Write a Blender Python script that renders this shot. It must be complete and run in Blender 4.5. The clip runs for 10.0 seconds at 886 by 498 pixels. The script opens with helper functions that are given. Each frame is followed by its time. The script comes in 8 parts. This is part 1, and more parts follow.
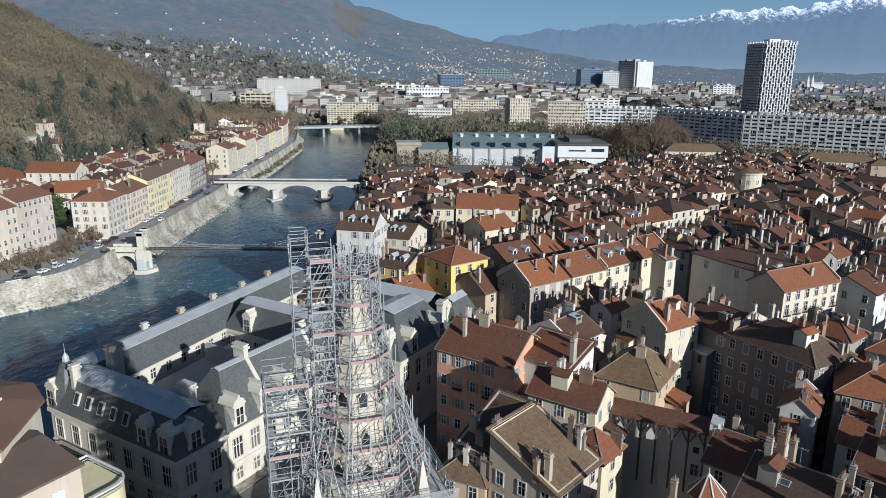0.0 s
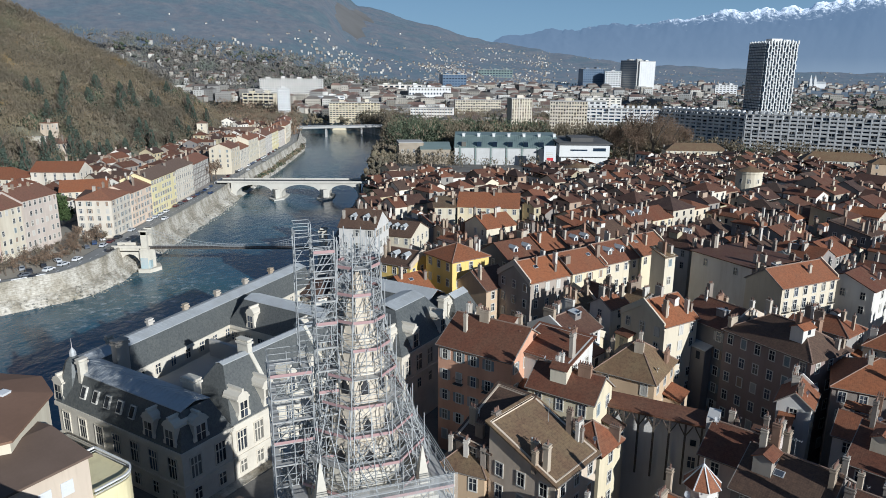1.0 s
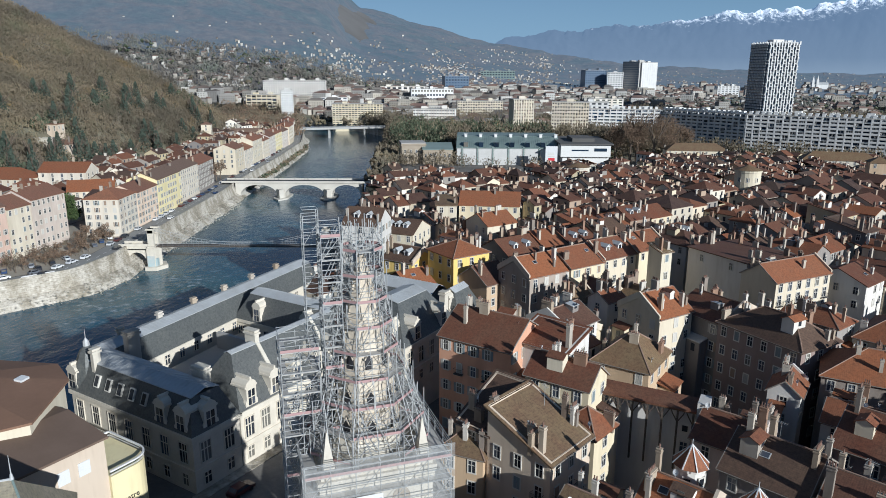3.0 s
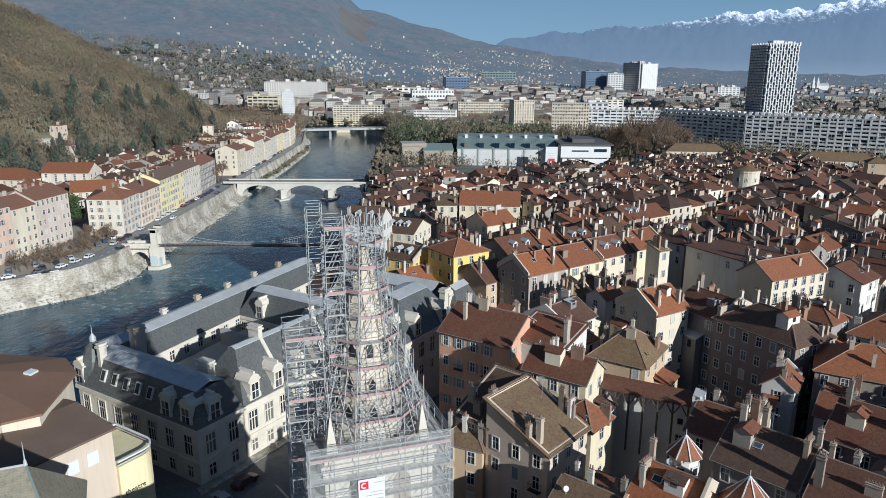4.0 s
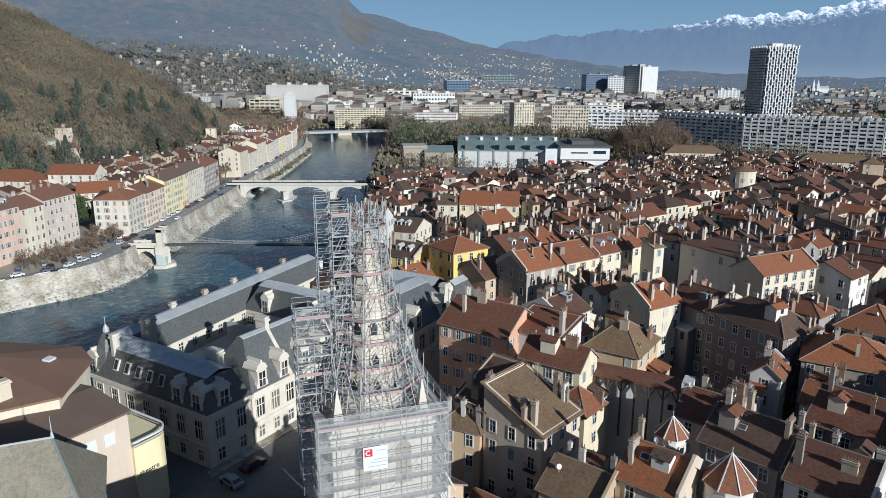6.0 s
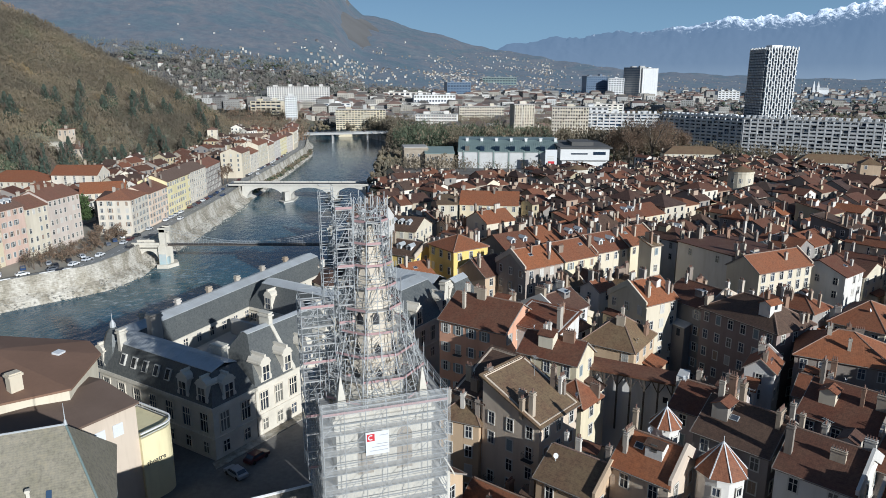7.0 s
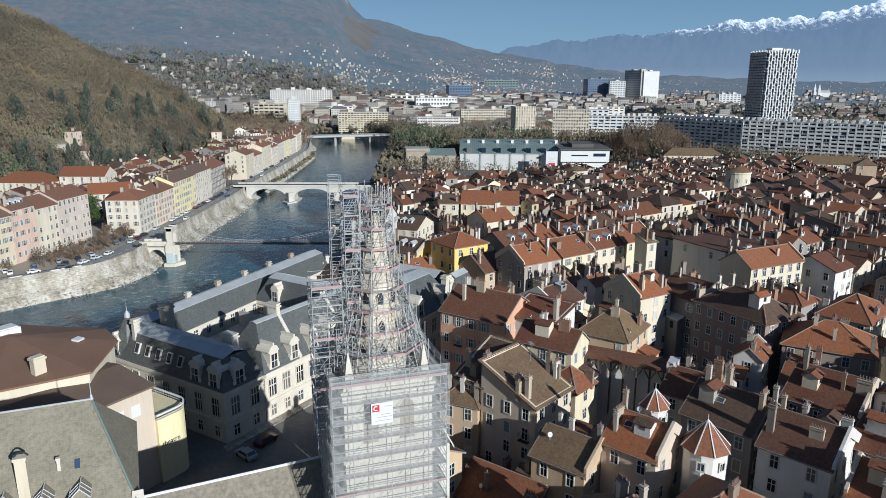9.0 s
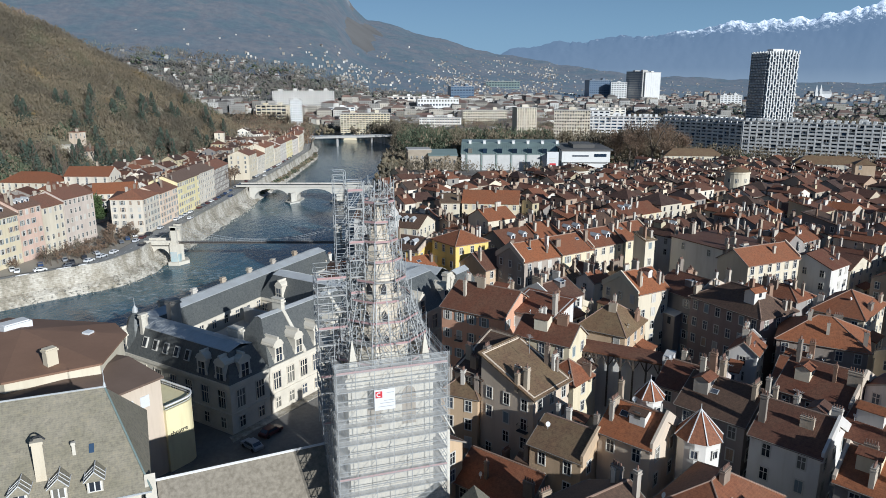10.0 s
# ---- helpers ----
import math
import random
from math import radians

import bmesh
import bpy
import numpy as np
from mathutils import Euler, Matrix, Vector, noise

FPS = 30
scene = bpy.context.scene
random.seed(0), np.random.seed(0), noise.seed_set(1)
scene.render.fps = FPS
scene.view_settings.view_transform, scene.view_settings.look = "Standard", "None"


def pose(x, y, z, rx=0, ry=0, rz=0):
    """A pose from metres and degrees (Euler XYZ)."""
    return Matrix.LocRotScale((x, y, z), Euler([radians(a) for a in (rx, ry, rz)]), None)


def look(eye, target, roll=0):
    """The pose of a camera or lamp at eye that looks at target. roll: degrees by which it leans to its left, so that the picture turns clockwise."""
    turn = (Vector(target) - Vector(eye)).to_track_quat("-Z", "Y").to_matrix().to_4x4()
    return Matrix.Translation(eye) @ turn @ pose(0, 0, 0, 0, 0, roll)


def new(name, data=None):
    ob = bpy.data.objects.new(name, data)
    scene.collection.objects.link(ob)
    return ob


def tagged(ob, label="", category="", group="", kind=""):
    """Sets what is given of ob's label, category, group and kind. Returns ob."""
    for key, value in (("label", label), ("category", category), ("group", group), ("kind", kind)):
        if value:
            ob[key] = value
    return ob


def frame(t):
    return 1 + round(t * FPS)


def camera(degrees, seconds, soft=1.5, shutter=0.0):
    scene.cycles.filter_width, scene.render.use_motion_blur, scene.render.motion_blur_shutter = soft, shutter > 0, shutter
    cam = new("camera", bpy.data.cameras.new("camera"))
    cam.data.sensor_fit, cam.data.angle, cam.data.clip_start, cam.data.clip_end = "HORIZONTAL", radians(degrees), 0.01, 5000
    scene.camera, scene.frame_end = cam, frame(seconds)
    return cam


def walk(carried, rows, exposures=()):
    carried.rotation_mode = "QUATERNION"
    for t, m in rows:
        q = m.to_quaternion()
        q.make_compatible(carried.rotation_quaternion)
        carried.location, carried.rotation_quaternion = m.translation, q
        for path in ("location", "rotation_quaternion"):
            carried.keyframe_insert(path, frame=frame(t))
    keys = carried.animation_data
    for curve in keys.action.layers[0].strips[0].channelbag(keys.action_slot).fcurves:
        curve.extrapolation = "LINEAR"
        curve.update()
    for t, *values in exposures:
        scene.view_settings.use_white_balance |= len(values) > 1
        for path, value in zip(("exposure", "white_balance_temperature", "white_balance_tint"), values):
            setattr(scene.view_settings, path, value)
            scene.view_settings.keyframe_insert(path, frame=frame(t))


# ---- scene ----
# camera: a slow retreat and descent above the church tower
cam = camera(65.4, 10.0, soft=0.9)
walk(cam, [
    (0.0, pose(5.167, -42.249, 67.192, 75.521, 0, -0.818) @ pose(0, 0, 0, 0, 0, 0.411)),
    (1.0, pose(5.392, -43.959, 67.019, 75.523, 0, -0.620) @ pose(0, 0, 0, 0, 0, 0.337)),
    (2.0, pose(5.583, -45.854, 66.838, 75.568, 0, -0.475) @ pose(0, 0, 0, 0, 0, 0.274)),
    (3.0, pose(5.745, -47.918, 66.647, 75.650, 0, -0.373) @ pose(0, 0, 0, 0, 0, 0.221)),
    (4.0, pose(5.885, -50.137, 66.446, 75.759, 0, -0.301) @ pose(0, 0, 0, 0, 0, 0.176)),
    (5.0, pose(6.008, -52.497, 66.236, 75.887, 0, -0.247) @ pose(0, 0, 0, 0, 0, 0.138)),
    (6.0, pose(6.121, -54.983, 66.014, 76.027, 0, -0.199) @ pose(0, 0, 0, 0, 0, 0.104)),
    (7.0, pose(6.229, -57.581, 65.782, 76.169, 0, -0.144) @ pose(0, 0, 0, 0, 0, 0.074)),
    (8.0, pose(6.338, -60.275, 65.538, 76.305, 0, -0.071) @ pose(0, 0, 0, 0, 0, 0.045)),
    (9.0, pose(6.455, -63.051, 65.282, 76.428, 0, 0.033) @ pose(0, 0, 0, 0, 0, 0.016)),
    (10.0, pose(6.584, -65.896, 65.014, 76.529, 0, 0.179) @ pose(0, 0, 0, 0, 0, -0.015)),
], exposures=[(0.0, 0.05, 5800, 10), (10.0, 0.05, 5800, 10)])

# daylight: low winter sun from the right and behind the camera
SUN_AZ, SUN_EL = math.atan2(0.615, -0.785), radians(18.8)
TO_SUN = Vector((math.sin(SUN_AZ) * math.cos(SUN_EL), math.cos(SUN_AZ) * math.cos(SUN_EL), math.sin(SUN_EL)))
world = bpy.data.worlds.new("sky")
scene.world = world
world.use_nodes = True
wn = world.node_tree
sky = wn.nodes.new("ShaderNodeTexSky")
sky.sky_type = "NISHITA"
sky.sun_disc = False
sky.sun_elevation = SUN_EL
sky.sun_rotation = SUN_AZ
sky.air_density, sky.dust_density, sky.ozone_density = 1.0, 0.3, 1.2
haze = wn.nodes.new("ShaderNodeMix")
haze.data_type = "RGBA"
haze.inputs[7].default_value = (6.9, 12.0, 17.2, 1)
geo = wn.nodes.new("ShaderNodeTexCoord")
height = wn.nodes.new("ShaderNodeSeparateXYZ")
wn.links.new(geo.outputs["Generated"], height.inputs[0])
fade = wn.nodes.new("ShaderNodeMapRange")
fade.inputs[1].default_value, fade.inputs[2].default_value = 0.0, 0.2
fade.inputs[3].default_value, fade.inputs[4].default_value = 0.74, 0.10
wn.links.new(height.outputs["Z"], fade.inputs[0])
wn.links.new(fade.outputs[0], haze.inputs[0])
tint = wn.nodes.new("ShaderNodeMix")
tint.data_type, tint.blend_type = "RGBA", "MULTIPLY"
tint.inputs[0].default_value = 1.0
tint.inputs[7].default_value = (0.82, 0.95, 1.22, 1)
wn.links.new(sky.outputs["Color"], tint.inputs[6])
wn.links.new(tint.outputs[2], haze.inputs[6])
wn.links.new(haze.outputs[2], wn.nodes["Background"].inputs["Color"])
wn.nodes["Background"].inputs["Strength"].default_value = 0.037
sun = new("sun", bpy.data.lights.new("sun", "SUN"))
sun.data.energy, sun.data.angle, sun.data.color = 5.3, radians(0.55), (0.97, 0.955, 0.88)
sun.matrix_world = look(TO_SUN * 100, (0, 0, 0))

# ---- materials ----
def nodes(name, rough=0.8, metal=0.0):
    m = bpy.data.materials.new(name)
    m.use_nodes = True
    t = m.node_tree
    b = t.nodes["Principled BSDF"]
    b.inputs["Roughness"].default_value, b.inputs["Metallic"].default_value = rough, metal
    return m, t, b


def mixed(t, fac, a, b, blend="MIX"):
    n = t.nodes.new("ShaderNodeMix")
    n.data_type, n.blend_type = "RGBA", blend
    for key, v in ((0, fac), (6, a), (7, b)):
        if isinstance(v, bpy.types.NodeSocket):
            t.links.new(v, n.inputs[key])
        else:
            n.inputs[key].default_value = v if key == 0 else (*v, 1)
    return n.outputs[2]


def noisy(t, scale, detail=4.0, stretch=(1, 1, 1), rough=0.55):
    co = t.nodes.new("ShaderNodeTexCoord")
    mp = t.nodes.new("ShaderNodeMapping")
    mp.inputs["Scale"].default_value = stretch
    n = t.nodes.new("ShaderNodeTexNoise")
    n.inputs["Scale"].default_value, n.inputs["Detail"].default_value, n.inputs["Roughness"].default_value = scale, detail, rough
    t.links.new(co.outputs["Object"], mp.inputs["Vector"])
    t.links.new(mp.outputs["Vector"], n.inputs["Vector"])
    return n.outputs["Fac"]


def ramp(t, fac, stops, interpolation="LINEAR"):
    r = t.nodes.new("ShaderNodeValToRGB")
    r.color_ramp.interpolation = interpolation
    while len(r.color_ramp.elements) < len(stops):
        r.color_ramp.elements.new(0.5)
    for e, (p, c) in zip(r.color_ramp.elements, stops):
        e.position, e.color = p, (*c, 1)
    t.links.new(fac, r.inputs["Fac"])
    return r.outputs["Color"]


def bumped(t, b, height, strength, distance=0.1):
    n = t.nodes.new("ShaderNodeBump")
    n.inputs["Strength"].default_value, n.inputs["Distance"].default_value = strength, distance
    t.links.new(height, n.inputs["Height"])
    t.links.new(n.outputs["Normal"], b.inputs["Normal"])


def chance(t, island=False):
    if island:
        return t.nodes.new("ShaderNodeNewGeometry").outputs["Random Per Island"]
    return t.nodes.new("ShaderNodeObjectInfo").outputs["Random"]


def plain(name, c, rough=0.8, metal=0.0, scale=0.6, dirt=0.3, fine=6.0, bump=0.2, dark=(0.5, 0.47, 0.42)):
    """A painted, plastered or stone surface: large stains, fine grain, slight relief."""
    m, t, b = nodes(name, rough, metal)
    big = ramp(t, noisy(t, scale, 5.0), [(0.35, (0, 0, 0)), (0.75, (1, 1, 1))])
    d = tuple(a * k for a, k in zip(c, dark))
    col = mixed(t, dirt, c, mixed(t, big, c, d))
    grain = noisy(t, fine, 3.0)
    col = mixed(t, 0.25, col, mixed(t, grain, tuple(x * 0.6 for x in c), tuple(min(1, x * 1.3) for x in c)))
    t.links.new(col, b.inputs["Base Color"])
    if bump:
        bumped(t, b, grain, bump, 0.05)
    return m


def palette(name, colours, rough=0.85, dirt=0.35, streak=True):
    """Plaster whose tint differs from house to house, with rain streaks and stains."""
    m, t, b = nodes(name, rough)
    k = len(colours)
    col = ramp(t, chance(t), [(i / k, c) for i, c in enumerate(colours)], "CONSTANT")
    stain = ramp(t, noisy(t, 0.25, 6.0, (1, 1, 0.35)), [(0.4, (0, 0, 0)), (0.7, (1, 1, 1))])
    col = mixed(t, dirt, col, mixed(t, stain, col, mixed(t, 1.0, col, (0.55, 0.5, 0.45), "MULTIPLY")))
    if streak:
        s = ramp(t, noisy(t, 1.1, 5.0, (1, 1, 0.14)), [(0.5, (1, 1, 1)), (0.68, (0.80, 0.77, 0.73))])
        col = mixed(t, 0.4, col, mixed(t, 1.0, col, s, "MULTIPLY"))
    t.links.new(col, b.inputs["Base Color"])
    bumped(t, b, noisy(t, 4.0, 3.0), 0.15, 0.05)
    return m


def tiled(name, colours, rough=0.75, row=0.27, lichen=(0.15, 0.10, 0.062), amount=0.35, island=False):
    """Roof tiles: courses down the slope, rolls along it, single odd tiles, patches of moss and soot."""
    m, t, b = nodes(name, rough)
    k = len(colours)
    col = ramp(t, chance(t, island), [(i / k, c) for i, c in enumerate(colours)], "CONSTANT")
    patch = ramp(t, noisy(t, 0.3, 8.0, rough=0.7), [(0.38, (0, 0, 0)), (0.66, (1, 1, 1))])
    col = mixed(t, patch, col, mixed(t, amount, col, lichen))
    spots = ramp(t, noisy(t, 2.4, 5.0, rough=0.7), [(0.28, (0.45, 0.42, 0.42)), (0.5, (1, 1, 1)), (0.72, (1.45, 1.36, 1.25))])
    col = mixed(t, 0.7, col, mixed(t, 1.0, col, spots, "MULTIPLY"))
    co = t.nodes.new("ShaderNodeTexCoord")
    waves = []
    for axis, size in (("Z", row * 0.55), ("X", row)):
        w = t.nodes.new("ShaderNodeTexWave")
        w.bands_direction = axis
        w.wave_profile = "SAW" if axis == "Z" else "SIN"
        w.inputs["Scale"].default_value = 0.314 / size
        w.inputs["Distortion"].default_value = 0.6
        t.links.new(co.outputs["Object"], w.inputs["Vector"])
        waves.append(w.outputs["Fac"])
    lines = mixed(t, 0.25, waves[0], waves[1])
    col = mixed(t, 0.17, col, mixed(t, 1.0, col, ramp(t, lines, [(0.1, (0.45, 0.42, 0.4)), (0.6, (1.15, 1.15, 1.15))]), "MULTIPLY"))
    t.links.new(col, b.inputs["Base Color"])
    bumped(t, b, lines, 0.35, 0.06)
    return m


def glassy(name, c=(0.03, 0.035, 0.045), rough=0.12):
    m, t, b = nodes(name, rough)
    col = ramp(t, chance(t), [(0.0, c), (0.35, tuple(x * 2.2 for x in c)), (0.6, tuple(x * 0.6 for x in c)), (0.85, (0.16, 0.15, 0.13))], "CONSTANT")
    t.links.new(col, b.inputs["Base Color"])
    return m


TILES = [(0.133, 0.046, 0.024), (0.170, 0.058, 0.028), (0.086, 0.037, 0.024), (0.142, 0.053, 0.028), (0.068, 0.034, 0.025), (0.215, 0.072, 0.031), (0.114, 0.046, 0.027), (0.090, 0.051, 0.034)]
WALLS = [(0.46, 0.39, 0.30), (0.37, 0.325, 0.275), (0.53, 0.48, 0.40), (0.33, 0.24, 0.18), (0.49, 0.42, 0.285), (0.285, 0.255, 0.235), (0.42, 0.315, 0.24), (0.31, 0.285, 0.26)]
M_WALL = palette("town_plaster", WALLS)
M_WHITE = palette("white_plaster", [(0.66, 0.62, 0.56), (0.62, 0.59, 0.55), (0.69, 0.66, 0.61)], dirt=0.25)
M_CREAM = palette("cream_plaster", [(0.66, 0.57, 0.40), (0.64, 0.57, 0.44), (0.62, 0.54, 0.41)], dirt=0.25)
M_BEIGE = palette("beige_plaster", [(0.60, 0.49, 0.38), (0.58, 0.48, 0.38)], dirt=0.25)
M_YELLOW = palette("yellow_plaster", [(0.74, 0.53, 0.17), (0.72, 0.53, 0.20)], dirt=0.2)
M_PEACH = palette("peach_plaster", [(0.66, 0.365, 0.24), (0.67, 0.39, 0.26)], dirt=0.3)
M_OCHRE = palette("ochre_plaster", [(0.54, 0.39, 0.25), (0.52, 0.385, 0.26)], dirt=0.3)
M_PINK = palette("pink_plaster", [(0.54, 0.44, 0.40), (0.56, 0.48, 0.43)], dirt=0.25)
M_GREYWALL = palette("grey_plaster", [(0.26, 0.23, 0.21), (0.285, 0.25, 0.225), (0.225, 0.205, 0.19)], dirt=0.4)
M_QUAY = palette("quay_plaster", [(0.66, 0.58, 0.51), (0.63, 0.51, 0.43), (0.65, 0.57, 0.45), (0.59, 0.54, 0.49), (0.67, 0.61, 0.54), (0.65, 0.54, 0.40)], dirt=0.25)
M_FAR = palette("far_plaster", [(0.72, 0.68, 0.62), (0.66, 0.60, 0.52), (0.78, 0.75, 0.70), (0.60, 0.52, 0.44), (0.74, 0.70, 0.60)], dirt=0.2, streak=False)
M_TILE = tiled("red_brown_tiles", TILES)
M_TILE_RED = tiled("fresh_red_tiles", [(0.285, 0.098, 0.038), (0.25, 0.088, 0.037), (0.22, 0.078, 0.035)], amount=0.25)
# near tile colours with red cut back, standing in for distance haze
M_TILE_JOINED = tiled("far_town_tiles", [(0.84 * c[0], 0.9 * c[1], c[2]) for c in TILES] + [(0.20, 0.075, 0.04)], island=True)
M_TILE_BROWN = tiled("brown_lichen_tiles", [(0.15, 0.09, 0.052), (0.165, 0.097, 0.052)], amount=0.5, lichen=(0.205, 0.16, 0.085))
M_TILE_FAR = tiled("quay_tiles", [(0.255, 0.110, 0.066), (0.215, 0.10, 0.065), (0.185, 0.105, 0.075), (0.28, 0.118, 0.066), (0.175, 0.115, 0.085)], row=0.6)
M_THEATRE = plain("brown_membrane_roof", (0.225, 0.128, 0.082), rough=0.85, scale=0.12, dirt=0.5, fine=2.0)
M_THEATRE_LOW = plain("dark_brown_roof_sheet", (0.155, 0.105, 0.078), rough=0.85, scale=0.2, dirt=0.5, fine=3.0)
M_SLATE = tiled("dark_slate", [(0.088, 0.094, 0.094), (0.098, 0.102, 0.10)], rough=0.5, row=0.3, lichen=(0.13, 0.135, 0.125), amount=0.5)
M_SLATE_PALE = tiled("mossy_grey_slate", [(0.25, 0.222, 0.168), (0.265, 0.235, 0.178)], rough=0.85, row=0.3, lichen=(0.17, 0.155, 0.105), amount=0.7)
M_SPECKLED = plain("speckled_stone_tiles", (0.27, 0.235, 0.185), rough=0.9, scale=2.2, dirt=0.9, fine=7.0, bump=0.7, dark=(0.35, 0.33, 0.3))
M_ZINC = plain("weathered_zinc", (0.50, 0.51, 0.51), rough=0.5, metal=0.12, scale=0.35, dirt=0.5, fine=3.0)
M_GREENZINC = plain("green_patinated_roof", (0.23, 0.29, 0.27), rough=0.5, metal=0.2, scale=0.1, dirt=0.4)
M_STONE = plain("pale_limestone", (0.62, 0.57, 0.48), scale=0.4, dirt=0.5, fine=3.0)
M_GALLERYWALL = plain("pale_museum_wall", (0.56, 0.55, 0.53), scale=0.15, dirt=0.4, fine=1.5)
M_TAN = plain("tan_old_stone", (0.36, 0.30, 0.23), scale=0.2, dirt=0.5, fine=2.0)
M_PALACE = plain("cream_ashlar", (0.66, 0.60, 0.50), scale=0.3, dirt=0.5, fine=2.5)
M_SPIRE = plain("tufa_spire_stone", (0.66, 0.575, 0.46), scale=0.9, dirt=0.7, fine=4.0, bump=0.5, dark=(0.4, 0.36, 0.32))
M_QUAYSTONE, t, b = nodes("embankment_stone", 0.9)
blocks = ramp(t, noisy(t, 0.9, 2.0, (1, 1, 1.8)), [(0.3, (0.38, 0.345, 0.29)), (0.5, (0.55, 0.505, 0.43)), (0.7, (0.66, 0.615, 0.54))])
seep = ramp(t, noisy(t, 0.12, 8.0, (1, 1, 0.5), 0.7), [(0.44, (1, 1, 1)), (0.56, (0.55, 0.52, 0.46)), (0.68, (0.26, 0.25, 0.19))])
cw = t.nodes.new("ShaderNodeTexWave")
cw.bands_direction = "Z"
cw.inputs["Scale"].default_value, cw.inputs["Distortion"].default_value = 0.5, 1.5
t.links.new(t.nodes.new("ShaderNodeTexCoord").outputs["Object"], cw.inputs["Vector"])
course = ramp(t, cw.outputs["Fac"], [(0.05, (0.5, 0.48, 0.45)), (0.3, (1, 1, 1))])
col = mixed(t, 0.85, blocks, mixed(t, 1.0, blocks, seep, "MULTIPLY"))
t.links.new(mixed(t, 0.25, col, mixed(t, 1.0, col, course, "MULTIPLY")), b.inputs["Base Color"])
bumped(t, b, noisy(t, 1.2, 6.0, rough=0.7), 0.9, 0.4)
M_BRIDGE = plain("bridge_stone", (0.55, 0.52, 0.46), scale=0.15, dirt=0.4, fine=1.2)
M_CONCRETE = plain("grey_concrete", (0.40, 0.39, 0.37), scale=0.2, dirt=0.4)
M_WHITEPAINT = plain("white_render", (0.70, 0.69, 0.67), scale=0.2, dirt=0.25)
M_BLUEGLASS = plain("blue_curtain_wall", (0.11, 0.155, 0.22), rough=0.25, scale=0.1, dirt=0.3, fine=0.6, bump=0)
M_ASPHALT = plain("asphalt", (0.075, 0.073, 0.07), rough=0.9, scale=0.08, dirt=0.4, fine=2.0)
M_ROAD = plain("pale_asphalt", (0.27, 0.265, 0.25), rough=0.9, scale=0.08, dirt=0.4, fine=2.0)
M_PAVE = plain("sandy_pavement", (0.36, 0.32, 0.26), rough=0.9, scale=0.1, dirt=0.5, fine=1.5)
M_BRICKCH = palette("chimney_render", [(0.38, 0.30, 0.22), (0.46, 0.38, 0.29), (0.28, 0.215, 0.165), (0.50, 0.44, 0.36), (0.30, 0.185, 0.125), (0.44, 0.39, 0.33), (0.25, 0.21, 0.175), (0.58, 0.54, 0.48)], dirt=0.6)
M_RIDGE = plain("mortared_ridge_tiles", (0.30, 0.20, 0.15), scale=0.8, dirt=0.6, fine=3.0)
M_POT = plain("sooty_terracotta", (0.20, 0.115, 0.085), scale=2.0)
M_FRAME = plain("window_surround", (0.60, 0.57, 0.51), scale=1.0, dirt=0.2, bump=0)
M_SHUTTER = palette("shutter_paint", [(0.40, 0.38, 0.34), (0.30, 0.22, 0.16), (0.55, 0.52, 0.47), (0.20, 0.24, 0.25)], dirt=0.2, streak=False)
M_GLASS = glassy("window_glass")
M_DARKGLASS = glassy("dark_blue_glass", (0.02, 0.035, 0.06), 0.1)
M_STEEL = plain("galvanised_steel", (0.385, 0.39, 0.385), rough=0.5, metal=0.15, scale=3.0, dirt=0.3, bump=0)
M_PLANK = plain("scaffold_boards", (0.50, 0.48, 0.45), rough=0.7, scale=0.8, dirt=0.5)
M_REDBOARD = plain("red_toe_board", (0.42, 0.26, 0.25), rough=0.6, scale=1.0, dirt=0.4)
M_DARKIRON = plain("dark_iron", (0.06, 0.06, 0.065), rough=0.5, metal=0.5, scale=1.0, bump=0)
M_EAVES = plain("weathered_eaves_board", (0.27, 0.235, 0.20), scale=1.0, dirt=0.4, bump=0)
M_TIMBER = plain("dark_timber", (0.09, 0.07, 0.055), rough=0.8, scale=1.0)
M_TAR = plain("dark_flat_roof", (0.11, 0.105, 0.10), rough=0.9, scale=0.1, dirt=0.5)
M_GRAVELROOF = plain("pale_gravel_roof", (0.42, 0.40, 0.37), rough=0.95, scale=0.05, dirt=0.4)
M_BARK = plain("bark", (0.13, 0.10, 0.075), rough=0.9, scale=0.8, dirt=0.5)
M_SIGNRED = plain("sign_red", (0.55, 0.035, 0.045), rough=0.5, dirt=0.1, bump=0)
M_BANNER = plain("white_banner", (0.66, 0.66, 0.66), rough=0.6, dirt=0.1, bump=0)
M_INK = plain("grey_ink", (0.38, 0.38, 0.39), rough=0.6, dirt=0.0, bump=0)
M_CAR = palette("car_paint", [(0.55, 0.56, 0.57), (0.04, 0.04, 0.045), (0.72, 0.72, 0.71), (0.12, 0.13, 0.15), (0.30, 0.31, 0.33), (0.10, 0.03, 0.03), (0.03, 0.06, 0.14)], rough=0.3, dirt=0.0, streak=False)
M_RUBBER = plain("tyre_rubber", (0.03, 0.03, 0.03), rough=0.9, bump=0)
M_NET, t, b = nodes("debris_net", 0.9)
b.inputs["Base Color"].default_value = (0.56, 0.56, 0.545, 1)
weave = noisy(t, 2.5, 6.0, (1, 1, 0.35), 0.7)
t.links.new(ramp(t, weave, [(0.3, (0.11, 0.11, 0.11)), (0.7, (0.38, 0.38, 0.38))]), b.inputs["Alpha"])
M_GRAFFITI = plain("painted_blue_pier", (0.50, 0.49, 0.46), scale=0.4, dirt=0.9, dark=(0.45, 0.85, 1.0))


